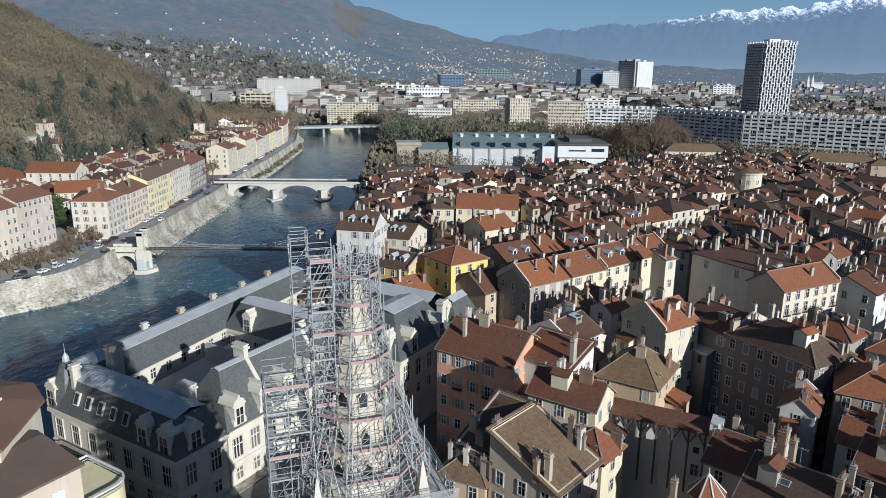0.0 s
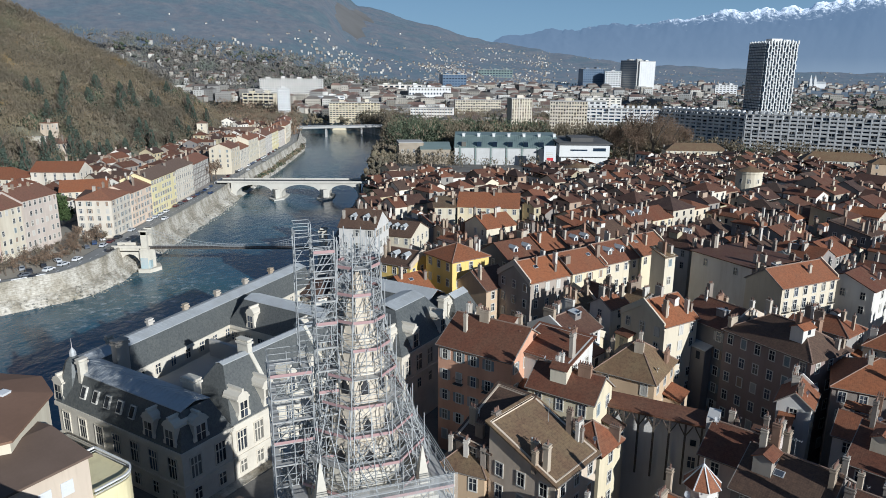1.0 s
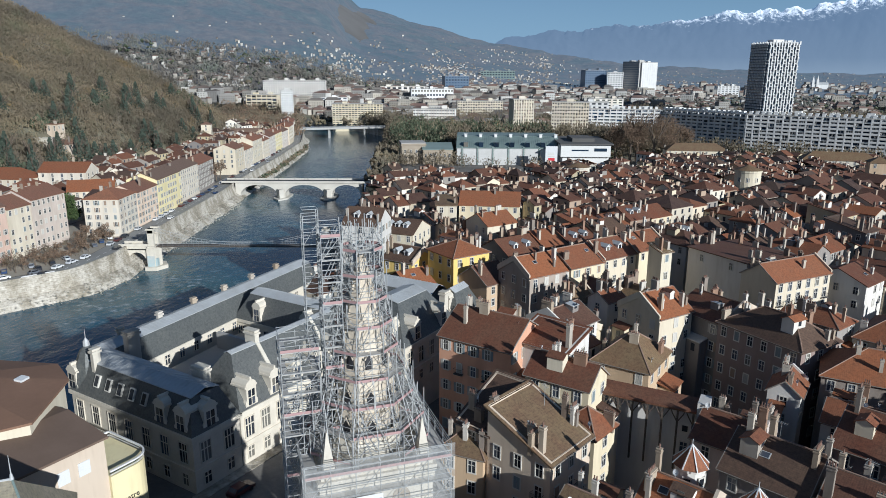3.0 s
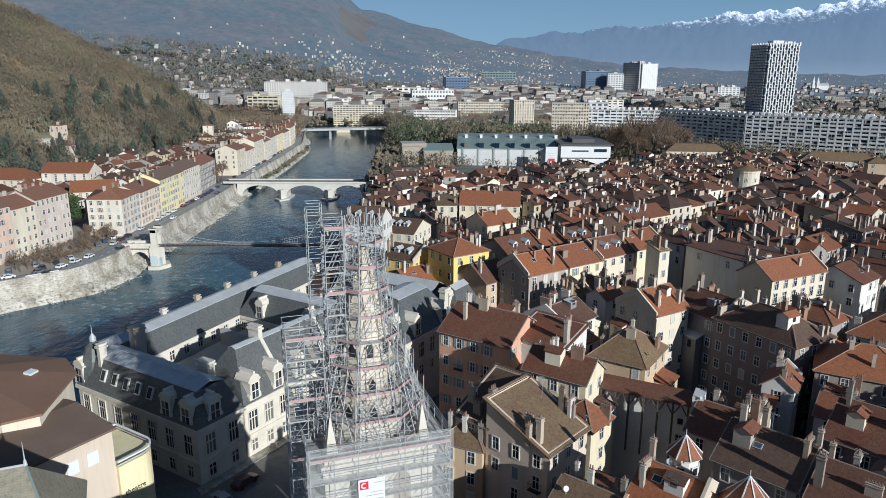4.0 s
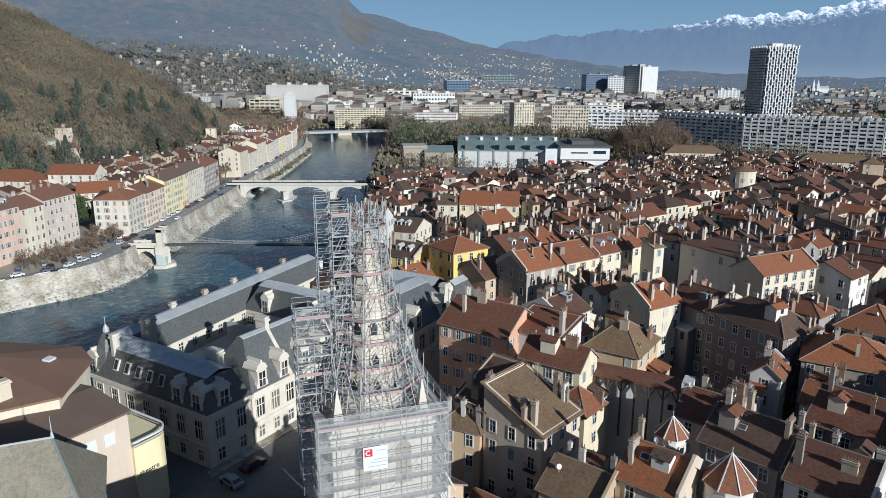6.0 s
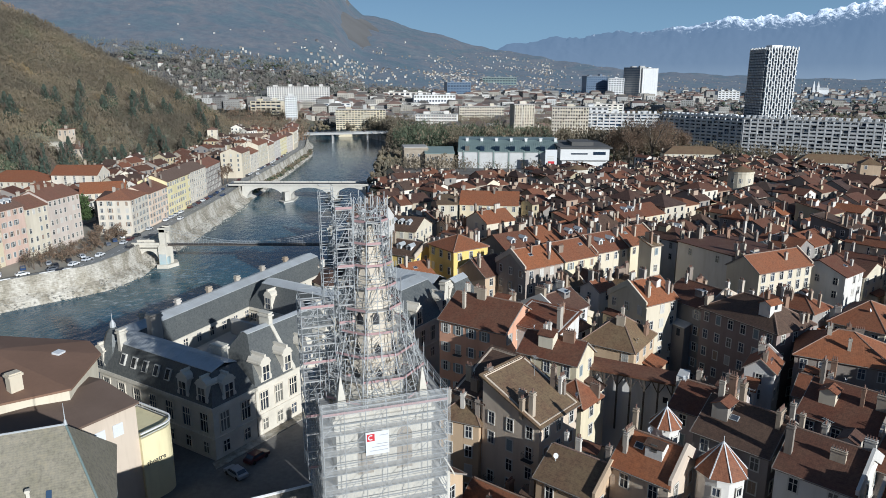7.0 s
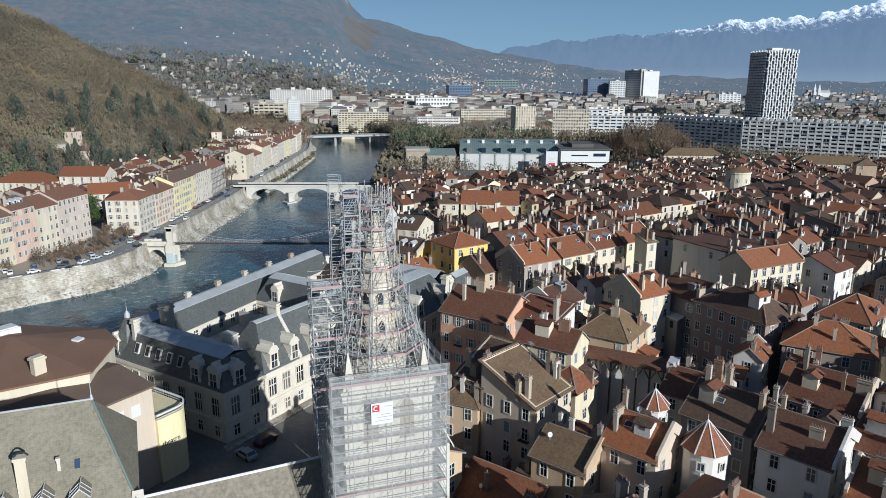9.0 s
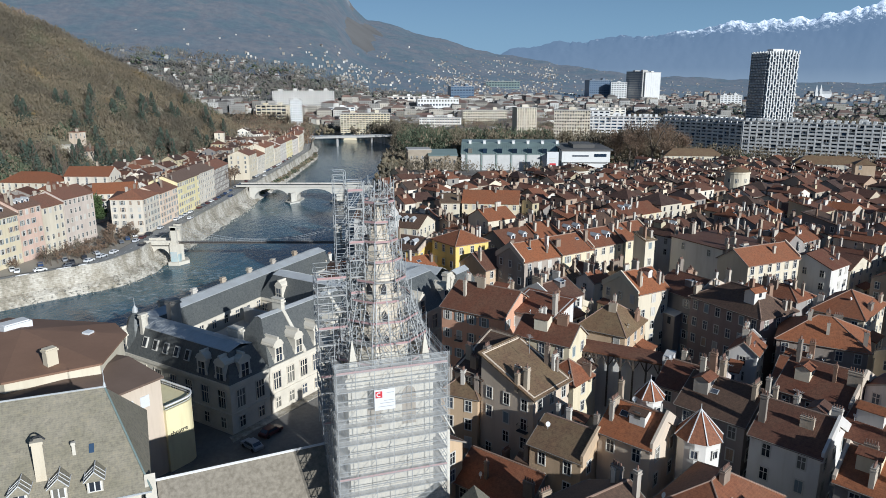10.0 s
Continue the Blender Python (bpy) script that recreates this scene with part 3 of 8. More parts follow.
def attic_mesh(w, d, h, wall, roof):
    s = Shape().box(-w / 2, w / 2, -d / 2, d / 2, -2.5, h, 0)
    if roof is M_ZINC:
        roof_solid(s, w / 2 + 0.08, d / 2 + 0.08, 0.3, "shed", 0.1, put=lambda x, y, z: (x, y, z + h), mi=1)
    else:
        s.add([(sx * w / 2, 0, h + 0.25 * d) for sx in (-1, 1)] + [(sx * w / 2, sy * d / 2, h) for sx in (-1, 1) for sy in (-1, 1)], [(0, 2, 3), (1, 5, 4)], 0)
        roof_solid(s, w / 2 + 0.18, d / 2 + 0.2, 0.25 * d + 0.1, "gable", 0.12, put=lambda x, y, z: (x, y, z + h), mi=1)
    s.box(-0.4, 0.4, -d / 2 - 0.04, -d / 2 + 0.02, 0.5, 1.5, 2)
    return s.mesh("attic", wall, roof, M_GLASS)


HOUSES = []


def house(cx, cy, length, depth, ang, eave, rise, wall, roof, kind="gable", ridge="x", floors=5, show=3, faces="fr", chimneys=3, step=2.7,
          base=0.0, shutters=False, label="", group="old town houses", dormers=0, skylights=0, antennas=0, rng=None, name="house", seen_chimneys=None, win=None, balconies=0.0, attics=0, dishes=0, trim=False, annex=0):
    """A town house. Local x runs along its front f; faces: f front, r right end, l left end, b back."""
    g = rng or R
    HOUSES.append((cx, cy, length, depth, ang))
    h = thing(name, pose(cx, cy, base, 0, 0, ang), label or "old plastered town house with a tiled roof", "house", group)
    a, b = length / 2, depth / 2
    s = Shape().box(-a, a, -b, b, -3.0, eave)
    swap = ridge == "y"
    ra, rb = (b, a) if swap else (a, b)
    if kind in ("gable", "shed"):
        for sx in (-1, 1):
            x0, x1 = (sx * ra - 0.3, sx * ra) if sx > 0 else (-ra, -ra + 0.3)
            tri = [(-rb, eave), (rb, eave), (0, eave + rise)] if kind == "gable" else [(-rb, eave), (rb, eave), (rb, eave + rise)]
            vs = [(x0, y, z) for y, z in tri] + [(x1, y, z) for y, z in tri]
            if swap:
                vs = [(-y, x, z) for x, y, z in vs]
            s.add(vs, [(0, 2, 1), (3, 4, 5), (0, 1, 4, 3), (1, 2, 5, 4), (2, 0, 3, 5)])
        if kind == "shed":
            vs = [(-ra, rb - 0.3, eave), (ra, rb - 0.3, eave), (ra, rb - 0.3, eave + rise), (-ra, rb - 0.3, eave + rise), (-ra, rb, eave), (ra, rb, eave), (ra, rb, eave + rise), (-ra, rb, eave + rise)]
            if swap:
                vs = [(-y, x, z) for x, y, z in vs]
            s.add(vs, [(0, 1, 2, 3), (5, 4, 7, 6)])
    part("wall", s, wall, h)
    over = 0.45
    k = (ra + over) / ra if ra else 1
    rs = Shape()
    drop = rise * over / rb if kind != "flat" else 0
    roof_solid(rs, ra + over * (0.6 if kind == "gable" else 1), rb + over, rise + drop, kind, put=lambda x, y, z: (x, y, z - drop + 0.12))
    rm = Matrix.Translation((0, 0, eave)) @ (pose(0, 0, 0, 0, 0, 90) if swap else Matrix())
    part("roof", rs, roof, h, m=rm)
    # chimneys, skylights, dormers and aerials stand in the roof
    for i in range(chimneys + (1 if trim else 0)):
        x, y = g.uniform(-0.88, 0.88) * ra, g.choice((-1, 1)) * g.uniform(0.05, 0.75) * rb
        if g.random() < 0.45:
            x = g.choice((-1, 1)) * (ra - 0.6)
        z = roof_height(x, y, ra, rb, rise, kind)
        sc = g.uniform(0.62, 0.95)
        place("chimney", CHIMNEYS[g.randrange(5)], h, rm @ Matrix.Translation((x, y, z)) @ pose(0, 0, 0, 0, 0, g.choice((0, 90))) @ Matrix.Diagonal((sc, sc, g.uniform(0.75, 1.2) if trim else g.uniform(0.7, 1.15), 1)))
    slope = math.degrees(math.atan2(rise, rb))
    for i in range(skylights):
        x, y = g.uniform(-0.6, 0.6) * ra, -g.uniform(0.3, 0.7) * rb
        place("skylight", SKYLIGHT, h, rm @ Matrix.Translation((x, y, roof_height(x, y, ra, rb, rise, kind) + 0.13)) @ pose(0, 0, 0, slope, 0, 0) @ pose(0, 0, 0, 0, 0, 90))
    for i in range(dormers):
        x, y = ra * (-0.7 + 1.4 * (i + 0.5) / dormers), -0.62 * rb
        place("dormer", DORMER, h, rm @ Matrix.Translation((x, y, roof_height(x, y, ra, rb, rise, kind) - 0.35)))
    for i in range(antennas):
        x = g.uniform(-0.8, 0.8) * ra
        place("antenna", ANTENNA, h, rm @ Matrix.Translation((x, 0, rise)) @ pose(0, 0, 0, 0, 0, g.uniform(0, 180)))
    for i in range(attics):
        x, y = g.uniform(-0.55, 0.55) * ra, g.choice((-1, 1)) * g.uniform(0.25, 0.5) * rb
        place("attic", ATTICS[g.randrange(6)], h, rm @ Matrix.Translation((x, y, roof_height(x, y, ra, rb, rise, kind) - 0.1)) @ pose(0, 0, 0, 0, 0, g.choice((0, 90, 180))))
    for i in range(dishes):
        x, y = g.uniform(-0.9, 0.9) * ra, g.uniform(-0.8, 0.8) * rb
        place("satellite_dish", DISH, h, rm @ Matrix.Translation((x, y, roof_height(x, y, ra, rb, rise, kind) + 0.9)) @ pose(0, 0, 0, -25, 0, g.uniform(0, 360)))
    if trim and kind in ("gable", "hip"):
        e = ra if kind == "gable" else max(ra - rb, 0.02)
        rs = Shape().bar((-e, 0, rise + 0.16), (e, 0, rise + 0.16), 0.13, n=5)
        if kind == "hip":
            for sx in (-1, 1):
                for sy in (-1, 1):
                    rs.bar((sx * e, 0, rise + 0.14), (sx * (ra + over), sy * (rb + over), 0.12 - drop), 0.11, n=5)
        part("ridge_tiles", rs, M_RIDGE, h, m=rm)
    if trim and kind in ("gable", "hip", "shed"):
        zs = 0.05 - drop
        if kind == "gable":
            up = rise + 0.14
            fire = g.choice((-1, 1, 1, 0))
            for sx in (-1, 1):
                if sx == fire:
                    lift = g.uniform(0.45, 0.8)
                    pr = [(-rb - 0.1, 0.1 + lift), (0, rise + 0.15 + lift), (rb + 0.1, 0.1 + lift), (rb + 0.1, -0.8), (0, rise - 0.8), (-rb - 0.1, -0.8)]
                    x0, x1 = sorted((sx * (ra - 0.05), sx * (ra + 0.33)))
                    part("party_wall", Shape().add([(x, y, z) for x in (x0, x1) for y, z in pr], [(6 + i, 6 + (i + 1) % 6, (i + 1) % 6, i)[::-1] for i in range(6)] + [(0, 1, 4, 5), (1, 2, 3, 4), (11, 10, 7, 6), (10, 9, 8, 7)]), g.choice((M_BEIGE, wall, wall)), h, m=rm)
                    continue
                x0, x1 = sx * (ra + 0.26), sx * (ra + 0.36)
                pr = [(-rb - over, zs + 0.08), (0, up), (rb + over, zs + 0.08), (rb + over, zs - 0.16), (0, up - 0.26), (-rb - over, zs - 0.16)]
                e = Shape().add([(x, y, z) for x in (min(x0, x1), max(x0, x1)) for y, z in pr], [(6 + i, 6 + (i + 1) % 6, (i + 1) % 6, i)[::-1] for i in range(6)] + [(0, 1, 4, 5), (1, 2, 3, 4), (11, 10, 7, 6), (10, 9, 8, 7)])
                part("bargeboard", e, M_EAVES, h, m=rm)
        for sy in (-1, 1):
            part("gutter", Shape().bar((-ra - 0.3, sy * (rb + over + 0.08), zs), (ra + 0.3, sy * (rb + over + 0.08), zs + (rise + drop if kind == "shed" and sy > 0 else 0)), 0.07), M_EAVES, h, m=rm)
    # windows floor by floor, from the top down
    fh = (eave - 1.2) / floors
    for side, half, off, turn in (("f", a, b, 0), ("r", b, a, 90), ("b", a, b, 180), ("l", b, a, -90)):
        if side not in faces:
            continue
        n = max(1, int((2 * half - 1.0) / step))
        sh = W_SHUT if shutters else (win or W_PLAIN)
        for fl in range(show):
            z = eave - 0.5 - fh * fl - 2.1
            if z < 0.5:
                break
            for i in range(n):
                if g.random() < 0.06:
                    continue
                x = -half + 2 * half * (i + 0.5) / n
                me = W_CLOSED if g.random() < 0.2 and win is None and not name.endswith("tower") else sh
                place("window", me, h, pose(0, 0, 0, 0, 0, turn) @ Matrix.Translation((x, -off, z)))
                if g.random() < balconies and fl > 0:
                    bal = place("balcony", BALCONY, h, pose(0, 0, 0, 0, 0, turn) @ Matrix.Translation((x, -off, z - 0.1)))
                    place("railing", RAILING, bal, Matrix())["kind"] = "stuff"
    if annex:
        for _ in range(annex):
            side = g.choice("ffr")
            half, off, turn = (a, b, 0) if side == "f" else (b, a, 90)
            wd, dp = half * g.uniform(0.5, 1.1), g.uniform(2.0, 3.6)
            top = eave - g.uniform(2.5, 6.5)
            x = g.uniform(-1, 1) * (half - wd / 2)
            s = Shape().box(-wd / 2, wd / 2, -dp, 0.02, -3, top, 0)
            roof_solid(s, wd / 2 + 0.25, dp / 2 + 0.25, dp * 0.34, "shed", 0.18, put=lambda px, py, pz: (px, py - dp / 2, pz + top), mi=1)
            for k in range(max(1, int(wd / 2.6))):
                q = -wd / 2 + wd * (k + 0.5) / max(1, int(wd / 2.6))
                s.box(q - 0.45, q + 0.45, -dp - 0.05, -dp + 0.02, top - 2.3, top - 0.7, 2)
            part("annex", s, (wall, g.choice((M_TILE, M_TILE, M_ZINC, M_TILE_RED)), M_GLASS), h, m=pose(0, 0, 0, 0, 0, turn) @ Matrix.Translation((x, -off, 0)))
    return h


ATTICS = [attic_mesh(2.2, 1.8, 1.2, M_WHITE, M_TILE), attic_mesh(3.0, 2.2, 1.5, M_WALL, M_TILE), attic_mesh(1.9, 1.7, 1.1, M_GREYWALL, M_ZINC), attic_mesh(2.6, 2.2, 1.6, M_CREAM, M_TILE), attic_mesh(3.4, 2.4, 1.6, M_WHITE, M_TILE_RED), attic_mesh(1.6, 1.4, 1.3, M_WHITE, M_TILE)]


class Quarter:
    """Houses too far off to be told apart: walls, roofs, chimneys and windows joined."""

    def __init__(self):
        self.walls, self.roofs, self.stacks, self.panes = Shape(), Shape(), Shape(), Shape()

    def house(self, cx, cy, length, depth, ang, eave, rise, kind, ridge, g, chimneys, base=0.0, windows=1):
        HOUSES.append((cx, cy, length, depth, ang))
        c, s = math.cos(radians(ang)), math.sin(radians(ang))

        def put(x, y, z):
            return (cx + x * c - y * s, cy + x * s + y * c, base + z)
        a, b = length / 2, depth / 2
        swap = ridge == "y"
        ra, rb = (b, a) if swap else (a, b)

        def turned(x, y, z):
            return put(-y, x, z + eave) if swap else put(x, y, z + eave)
        q = [(-a, -b), (a, -b), (a, b), (-a, b)]
        self.walls.add([put(x, y, -3) for x, y in q] + [put(x, y, eave) for x, y in q], [(0, 1, 5, 4), (1, 2, 6, 5), (2, 3, 7, 6), (3, 0, 4, 7)])
        n = len(self.walls.v)
        if kind == "gable":
            self.walls.v += [turned(sx * ra, 0, rise) for sx in (-1, 1)]
            tri = [(n - 4, n - 1, n), (n - 2, n - 3, n + 1)] if not swap else [(n - 3, n - 4, n), (n - 1, n - 2, n + 1)]
            self.walls.f += tri
            self.walls.m += [0, 0]
        roof_solid(self.roofs, ra + 0.3, rb + 0.45, rise * (1 + 0.45 / rb), kind, put=lambda x, y, z: turned(x, y, z - rise * 0.45 / rb + 0.12))
        for _ in range(chimneys):
            x, y = g.choice((-0.92, -0.5, 0.0, 0.5, 0.92)) * ra, g.choice((-1, 1)) * g.uniform(0.05, 0.7) * rb
            z = roof_height(x, y, ra, rb, rise, kind)
            w, d, h = g.uniform(0.3, 0.75), g.uniform(0.25, 0.36), g.uniform(1.0, 2.1)
            vs = [(x + i * w * k, y + j * d * k, z + zz) for zz, k in ((-1, 1), (h - 0.3, 1), (h - 0.3, 1.18), (h, 1.18)) for i, j in ((-1, -1), (1, -1), (1, 1), (-1, 1))]
            self.stacks.add([turned(*v) for v in vs], [(4 * r + i, 4 * r + (i + 1) % 4, 4 * r + 4 + (i + 1) % 4, 4 * r + 4 + i) for r in range(3) for i in range(4)] + [(12, 13, 14, 15)])
        if g.random() < 0.45 and kind != "shed":
            x, y = g.uniform(-0.6, 0.6) * ra, g.choice((-1, -1, 1)) * g.uniform(0.3, 0.6) * rb
            z = roof_height(x, y, ra, rb, rise, kind)
            w, d, h = g.uniform(0.7, 1.5), g.uniform(0.6, 1.1), g.uniform(1.0, 1.8)
            bx = [(x + i * w, y + j * d, z + zz) for zz in (-1.5, h) for i, j in ((-1, -1), (1, -1), (1, 1), (-1, 1))]
            self.walls.add([turned(*v) for v in bx], [(0, 1, 5, 4), (1, 2, 6, 5), (2, 3, 7, 6), (3, 0, 4, 7)])
            self.roofs.add([turned(x + i * (w + 0.15), y + j * (d + 0.15), z + h + zz) for i, j, zz in ((-1, -1, 0), (1, -1, 0), (1, 1, 0.35), (-1, 1, 0.35))], [(0, 1, 2, 3)])
        for face, half, off in (("f", a, b), ("l", b, a)):
            k = max(1, int((2 * half - 1) / 3.0))
            for fl in range(windows):
                for i in range(k):
                    u, z = -half + 2 * half * (i + 0.5) / k, eave - 2.6 - 3.2 * fl
                    qd = [(u - 0.5, -0.06, z), (u + 0.5, -0.06, z), (u + 0.5, -0.06, z + 1.6), (u - 0.5, -0.06, z + 1.6), (u - 0.5, 0.05, z), (u + 0.5, 0.05, z), (u + 0.5, 0.05, z + 1.6), (u - 0.5, 0.05, z + 1.6)]
                    qd = [(x, y - off, zz) if face == "f" else (y - off, -x, zz) for x, y, zz in qd]
                    self.panes.add([put(*v) for v in qd], [(0, 1, 2, 3), (0, 4, 5, 1), (1, 5, 6, 2), (2, 6, 7, 3), (3, 7, 4, 0)])

    def finish(self, what):
        lone(what + "_walls", self.walls, M_WALLS_JOINED, "plastered walls of closely packed old houses", "houses", kind="stuff")
        lone(what + "_roofs", self.roofs, M_TILE_JOINED, "red-brown tiled roofs of closely packed old houses", "roofs", kind="stuff")
        lone(what + "_chimneys", self.stacks, M_CHIMNEYS_JOINED, "many rendered chimney stacks on old roofs", "chimneys", kind="stuff")
        lone(what + "_windows", self.panes, M_GLASS, "dark windows of closely packed old houses", "windows", kind="stuff")


def bare_crown(s, x, y, z, r, h, n, g, size):
    """Many small twig clumps in an uneven crown."""
    for _ in range(n):
        while True:
            p = Vector((g.uniform(-1, 1), g.uniform(-1, 1), g.uniform(-1, 1)))
            if p.length < 1:
                break
        c = Vector((x + p.x * r, y + p.y * r, z + p.z * h / 2))
        k = size * g.uniform(0.6, 1.4)
        q = [c + Vector((g.uniform(-1, 1), g.uniform(-1, 1), g.uniform(-1, 1))).normalized() * k for _ in range(4)]
        s.add(q, [(0, 1, 2), (0, 2, 3), (0, 3, 1), (1, 3, 2)])


def limbs(s, x, y, z0, h, r, g, n=6):
    s.ring(x, y, 0.035 * h, z0 - 0.5, 0.02 * h, z0 + h * 0.45, 6)
    for i in range(n):
        a = 2 * math.pi * i / n + g.uniform(-0.4, 0.4)
        st = Vector((x, y, z0 + h * g.uniform(0.28, 0.45)))
        en = Vector((x + math.cos(a) * r * g.uniform(0.5, 0.9), y + math.sin(a) * r * g.uniform(0.5, 0.9), z0 + h * g.uniform(0.65, 0.95)))
        s.bar(st, en, 0.010 * h, n=4)
        for _ in range(2):
            s.bar(st.lerp(en, g.uniform(0.4, 0.8)), en + Vector((g.uniform(-1, 1), g.uniform(-1, 1), g.uniform(-0.2, 0.8))) * r * 0.4, 0.006 * h, n=3)


def tree(x, y, z, h, r, label, material, n=260, size=0.35, group="trees", kind="round", category="tree"):
    g = random.Random(int(x * 13 + y * 7))
    o = thing("tree", pose(x, y, z), label, category, group)
    s = Shape()
    limbs(s, 0, 0, 0, h, r, g)
    part("trunk", s, M_BARK, o)
    c = Shape()
    if kind == "cone":
        for i in range(n):
            t = g.random() ** 0.7
            rr = r * (1 - t) * g.uniform(0.3, 1.0) + 0.2
            a = g.uniform(0, 2 * math.pi)
            bare_crown(c, rr * math.cos(a), rr * math.sin(a), h * (0.12 + 0.88 * t), 0.2, 0.2, 1, g, size)
    else:
        for i in range(9):
            a, rr = g.uniform(0, 2 * math.pi), r * g.uniform(0.1, 0.75)
            bare_crown(c, rr * math.cos(a), rr * math.sin(a), h * g.uniform(0.45, 0.85), r * g.uniform(0.35, 0.55), h * g.uniform(0.25, 0.4), n // 9, g, size)
    part("crown", c, material, o)
    return o

# ---- land and river ----
def lerp_table(v, table):
    for (a, p), (b, q) in zip(table, table[1:]):
        if v <= b:
            return p + (q - p) * max(0.0, (v - a) / (b - a))
    return table[-1][1]


LEFT_BANK = [(-300, -700), (0, -330), (80, -215), (120, -168), (158, -135), (176, -117), (194, -113), (246, -114), (331, -115), (373, -117.5), (491, -119.5), (614, -125), (731, -145), (850, -215), (1000, -380), (1400, -900), (1600, -1100)]
RIGHT_BANK = [(-300, -420), (0, -130), (40, -84), (62, -67), (100, -50), (125, -42), (160, -37), (340, -37), (504, -45), (660, -47), (754, -50), (850, -95), (1000, -240), (1400, -760), (1600, -960)]


def x_left(y):
    return lerp_table(y, LEFT_BANK)


def x_right(y):
    return lerp_table(y, RIGHT_BANK)


FAR_RIM = [(-1.2, 1300), (-0.6, 1080), (-0.4, 930), (-0.27, 780), (-0.217, 694), (-0.167, 603), (-0.149, 538), (-0.138, 480), (-0.127, 410), (-0.107, 350), (-0.074, 324), (-0.039, 291), (-0.004, 261), (0.032, 231), (0.067, 203), (0.103, 175), (0.148, 153), (0.193, 131), (0.247, 108), (0.372, 84), (0.5, 70), (2.0, 60)]


def land(x, y):
    """Height of the ground away from the river's banks."""
    h = 0.0
    if x < x_left(min(y, 800)) + 1:
        h = 1.2
    foot = lerp_table(y, [(-300, -420), (150, -290), (260, -232), (330, -216), (420, -210), (500, -190), (620, -166), (900, -500), (1300, -980), (5000, -5200)])
    if x < foot:
        d = foot - x
        h += 0.60 * d * min(1.0, 0.35 + d / 60) * (1.0 - 0.25 * min(1, d / 600))
        h += 7 * noise.noise((x / 70, y / 70, 0)) * min(1, d / 50) + 2.5 * noise.noise((x / 22, y / 22, 3)) * min(1, d / 30)
    if y > 900:
        k = min(1.0, (y - 900) / 2300) ** 1.25
        rim = lerp_table(x / (y + 52), FAR_RIM)
        h = max(h, 0) + k * rim + k * 30 * noise.noise((x / 260, y / 260, 1)) * min(1, rim / 150)
        if y > 3200:
            h -= (y - 3200) * 0.12
    return h


ys = [-300, -200, -120, -60] + list(range(-30, 120, 12)) + list(range(120, 480, 5)) + list(range(480, 800, 10)) + list(range(810, 1600, 30)) + list(range(1640, 3300, 80)) + [3400, 3600, 3900, 4300, 4700]
left_off = [-4000, -3200, -2600, -2100, -1700, -1400, -1150, -950, -800, -680, -580, -500, -430, -370, -320, -280, -245, -215, -188, -164, -142, -122, -104, -88, -74, -62, -51, -41, -32, -24, -17, -11, -6, -0.6, 0.0]
right_off = [0.0, 0.6, 6, 14, 24, 40, 60, 85, 115, 150, 190, 240, 300, 380, 480, 600, 760, 960, 1200, 1500, 1900, 2400, 3000, 3800, 4800]
rows, info = [], []
for y in ys:
    xl, xr = x_left(y), x_right(y)
    wet = 1.0 if y < 1500 else 0.0
    sink = 16 * min(1.0, max(0.0, (y - 1280) / 60))
    row = [(xl + o, y, land(xl + o, y) - sink) for o in left_off]
    j1, j2, j3 = (noise.noise((y / 9, k, 6)) + 0.6 * noise.noise((y / 3, k, 8)) for k in (0, 5, 11))
    row += [(xl + 0.7, y, 1.0 - 1.8 * wet), (xl + 1.6 + 0.5 * j1, y, 1.0 - 4.6 * wet + 0.8 * j2), (xl + 4.2 + 1.4 * j2, y, 0.5 - 5.6 * wet + 0.7 * j3), (xl + 6.4 + 1.6 * j3, y, -7.4 * wet), (xl + 9.5, y, -8.8 * wet), ((xl + xr) / 2, y, -10 * wet), (xr - 2, y, -8.5 * wet), (xr - 0.6, y, -5.0 * wet)]
    row += [(xr + o, y, land(xr + o, y) - sink) for o in right_off]
    rows.append(row)


def bare_rock(x, y, z):
    """Where the limestone shows through the woods of the steep slopes."""
    return y > 1300 and z > 190 and noise.noise((x / 190 + y / 300, y / 260, 11)) > 0.3


s = Shape()
w = len(rows[0])
s.v = [p for row in rows for p in row]
nl = len(left_off)
for j in range(len(rows) - 1):
    for i in range(w - 1):
        s.f.append((j * w + i, j * w + i + 1, (j + 1) * w + i + 1, (j + 1) * w + i))
        x, y, z = rows[j][i]
        mi = 0
        if nl - 1 <= i < nl + 8:
            mi = 2
        elif i >= nl + 8 and y < 470 and x < 330:
            mi = 1
        elif nl - 9 <= i < nl and y < 760:
            mi = 1
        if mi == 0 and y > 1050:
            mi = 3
        if x < -60 and bare_rock(x, y, z):
            mi = 4
        s.m.append(mi)
ground = lone("ground", s, (M_LAND, M_STREET, M_QUAYSTONE, M_SLOPE_GROUND, M_ROCK), "valley floor with town paving, stone river banks and brushy slopes", "ground", kind="structure")
for p in ground.data.polygons:
    p.use_smooth = p.material_index in (0, 3)

s = Shape()
ws = [y for y in ys if y < 1500]
s.v = [p for y in ws for p in ((x_left(y) + 0.5, y, -7.0), (x_right(y) - 0.2, y, -7.0))]
s.f = [(2 * i, 2 * i + 1, 2 * i + 3, 2 * i + 2) for i in range(len(ws) - 1)]
s.m = [0] * len(s.f)
lone("water", s, M_WATER, "dark blue-green river with small ripples", "river", kind="structure")

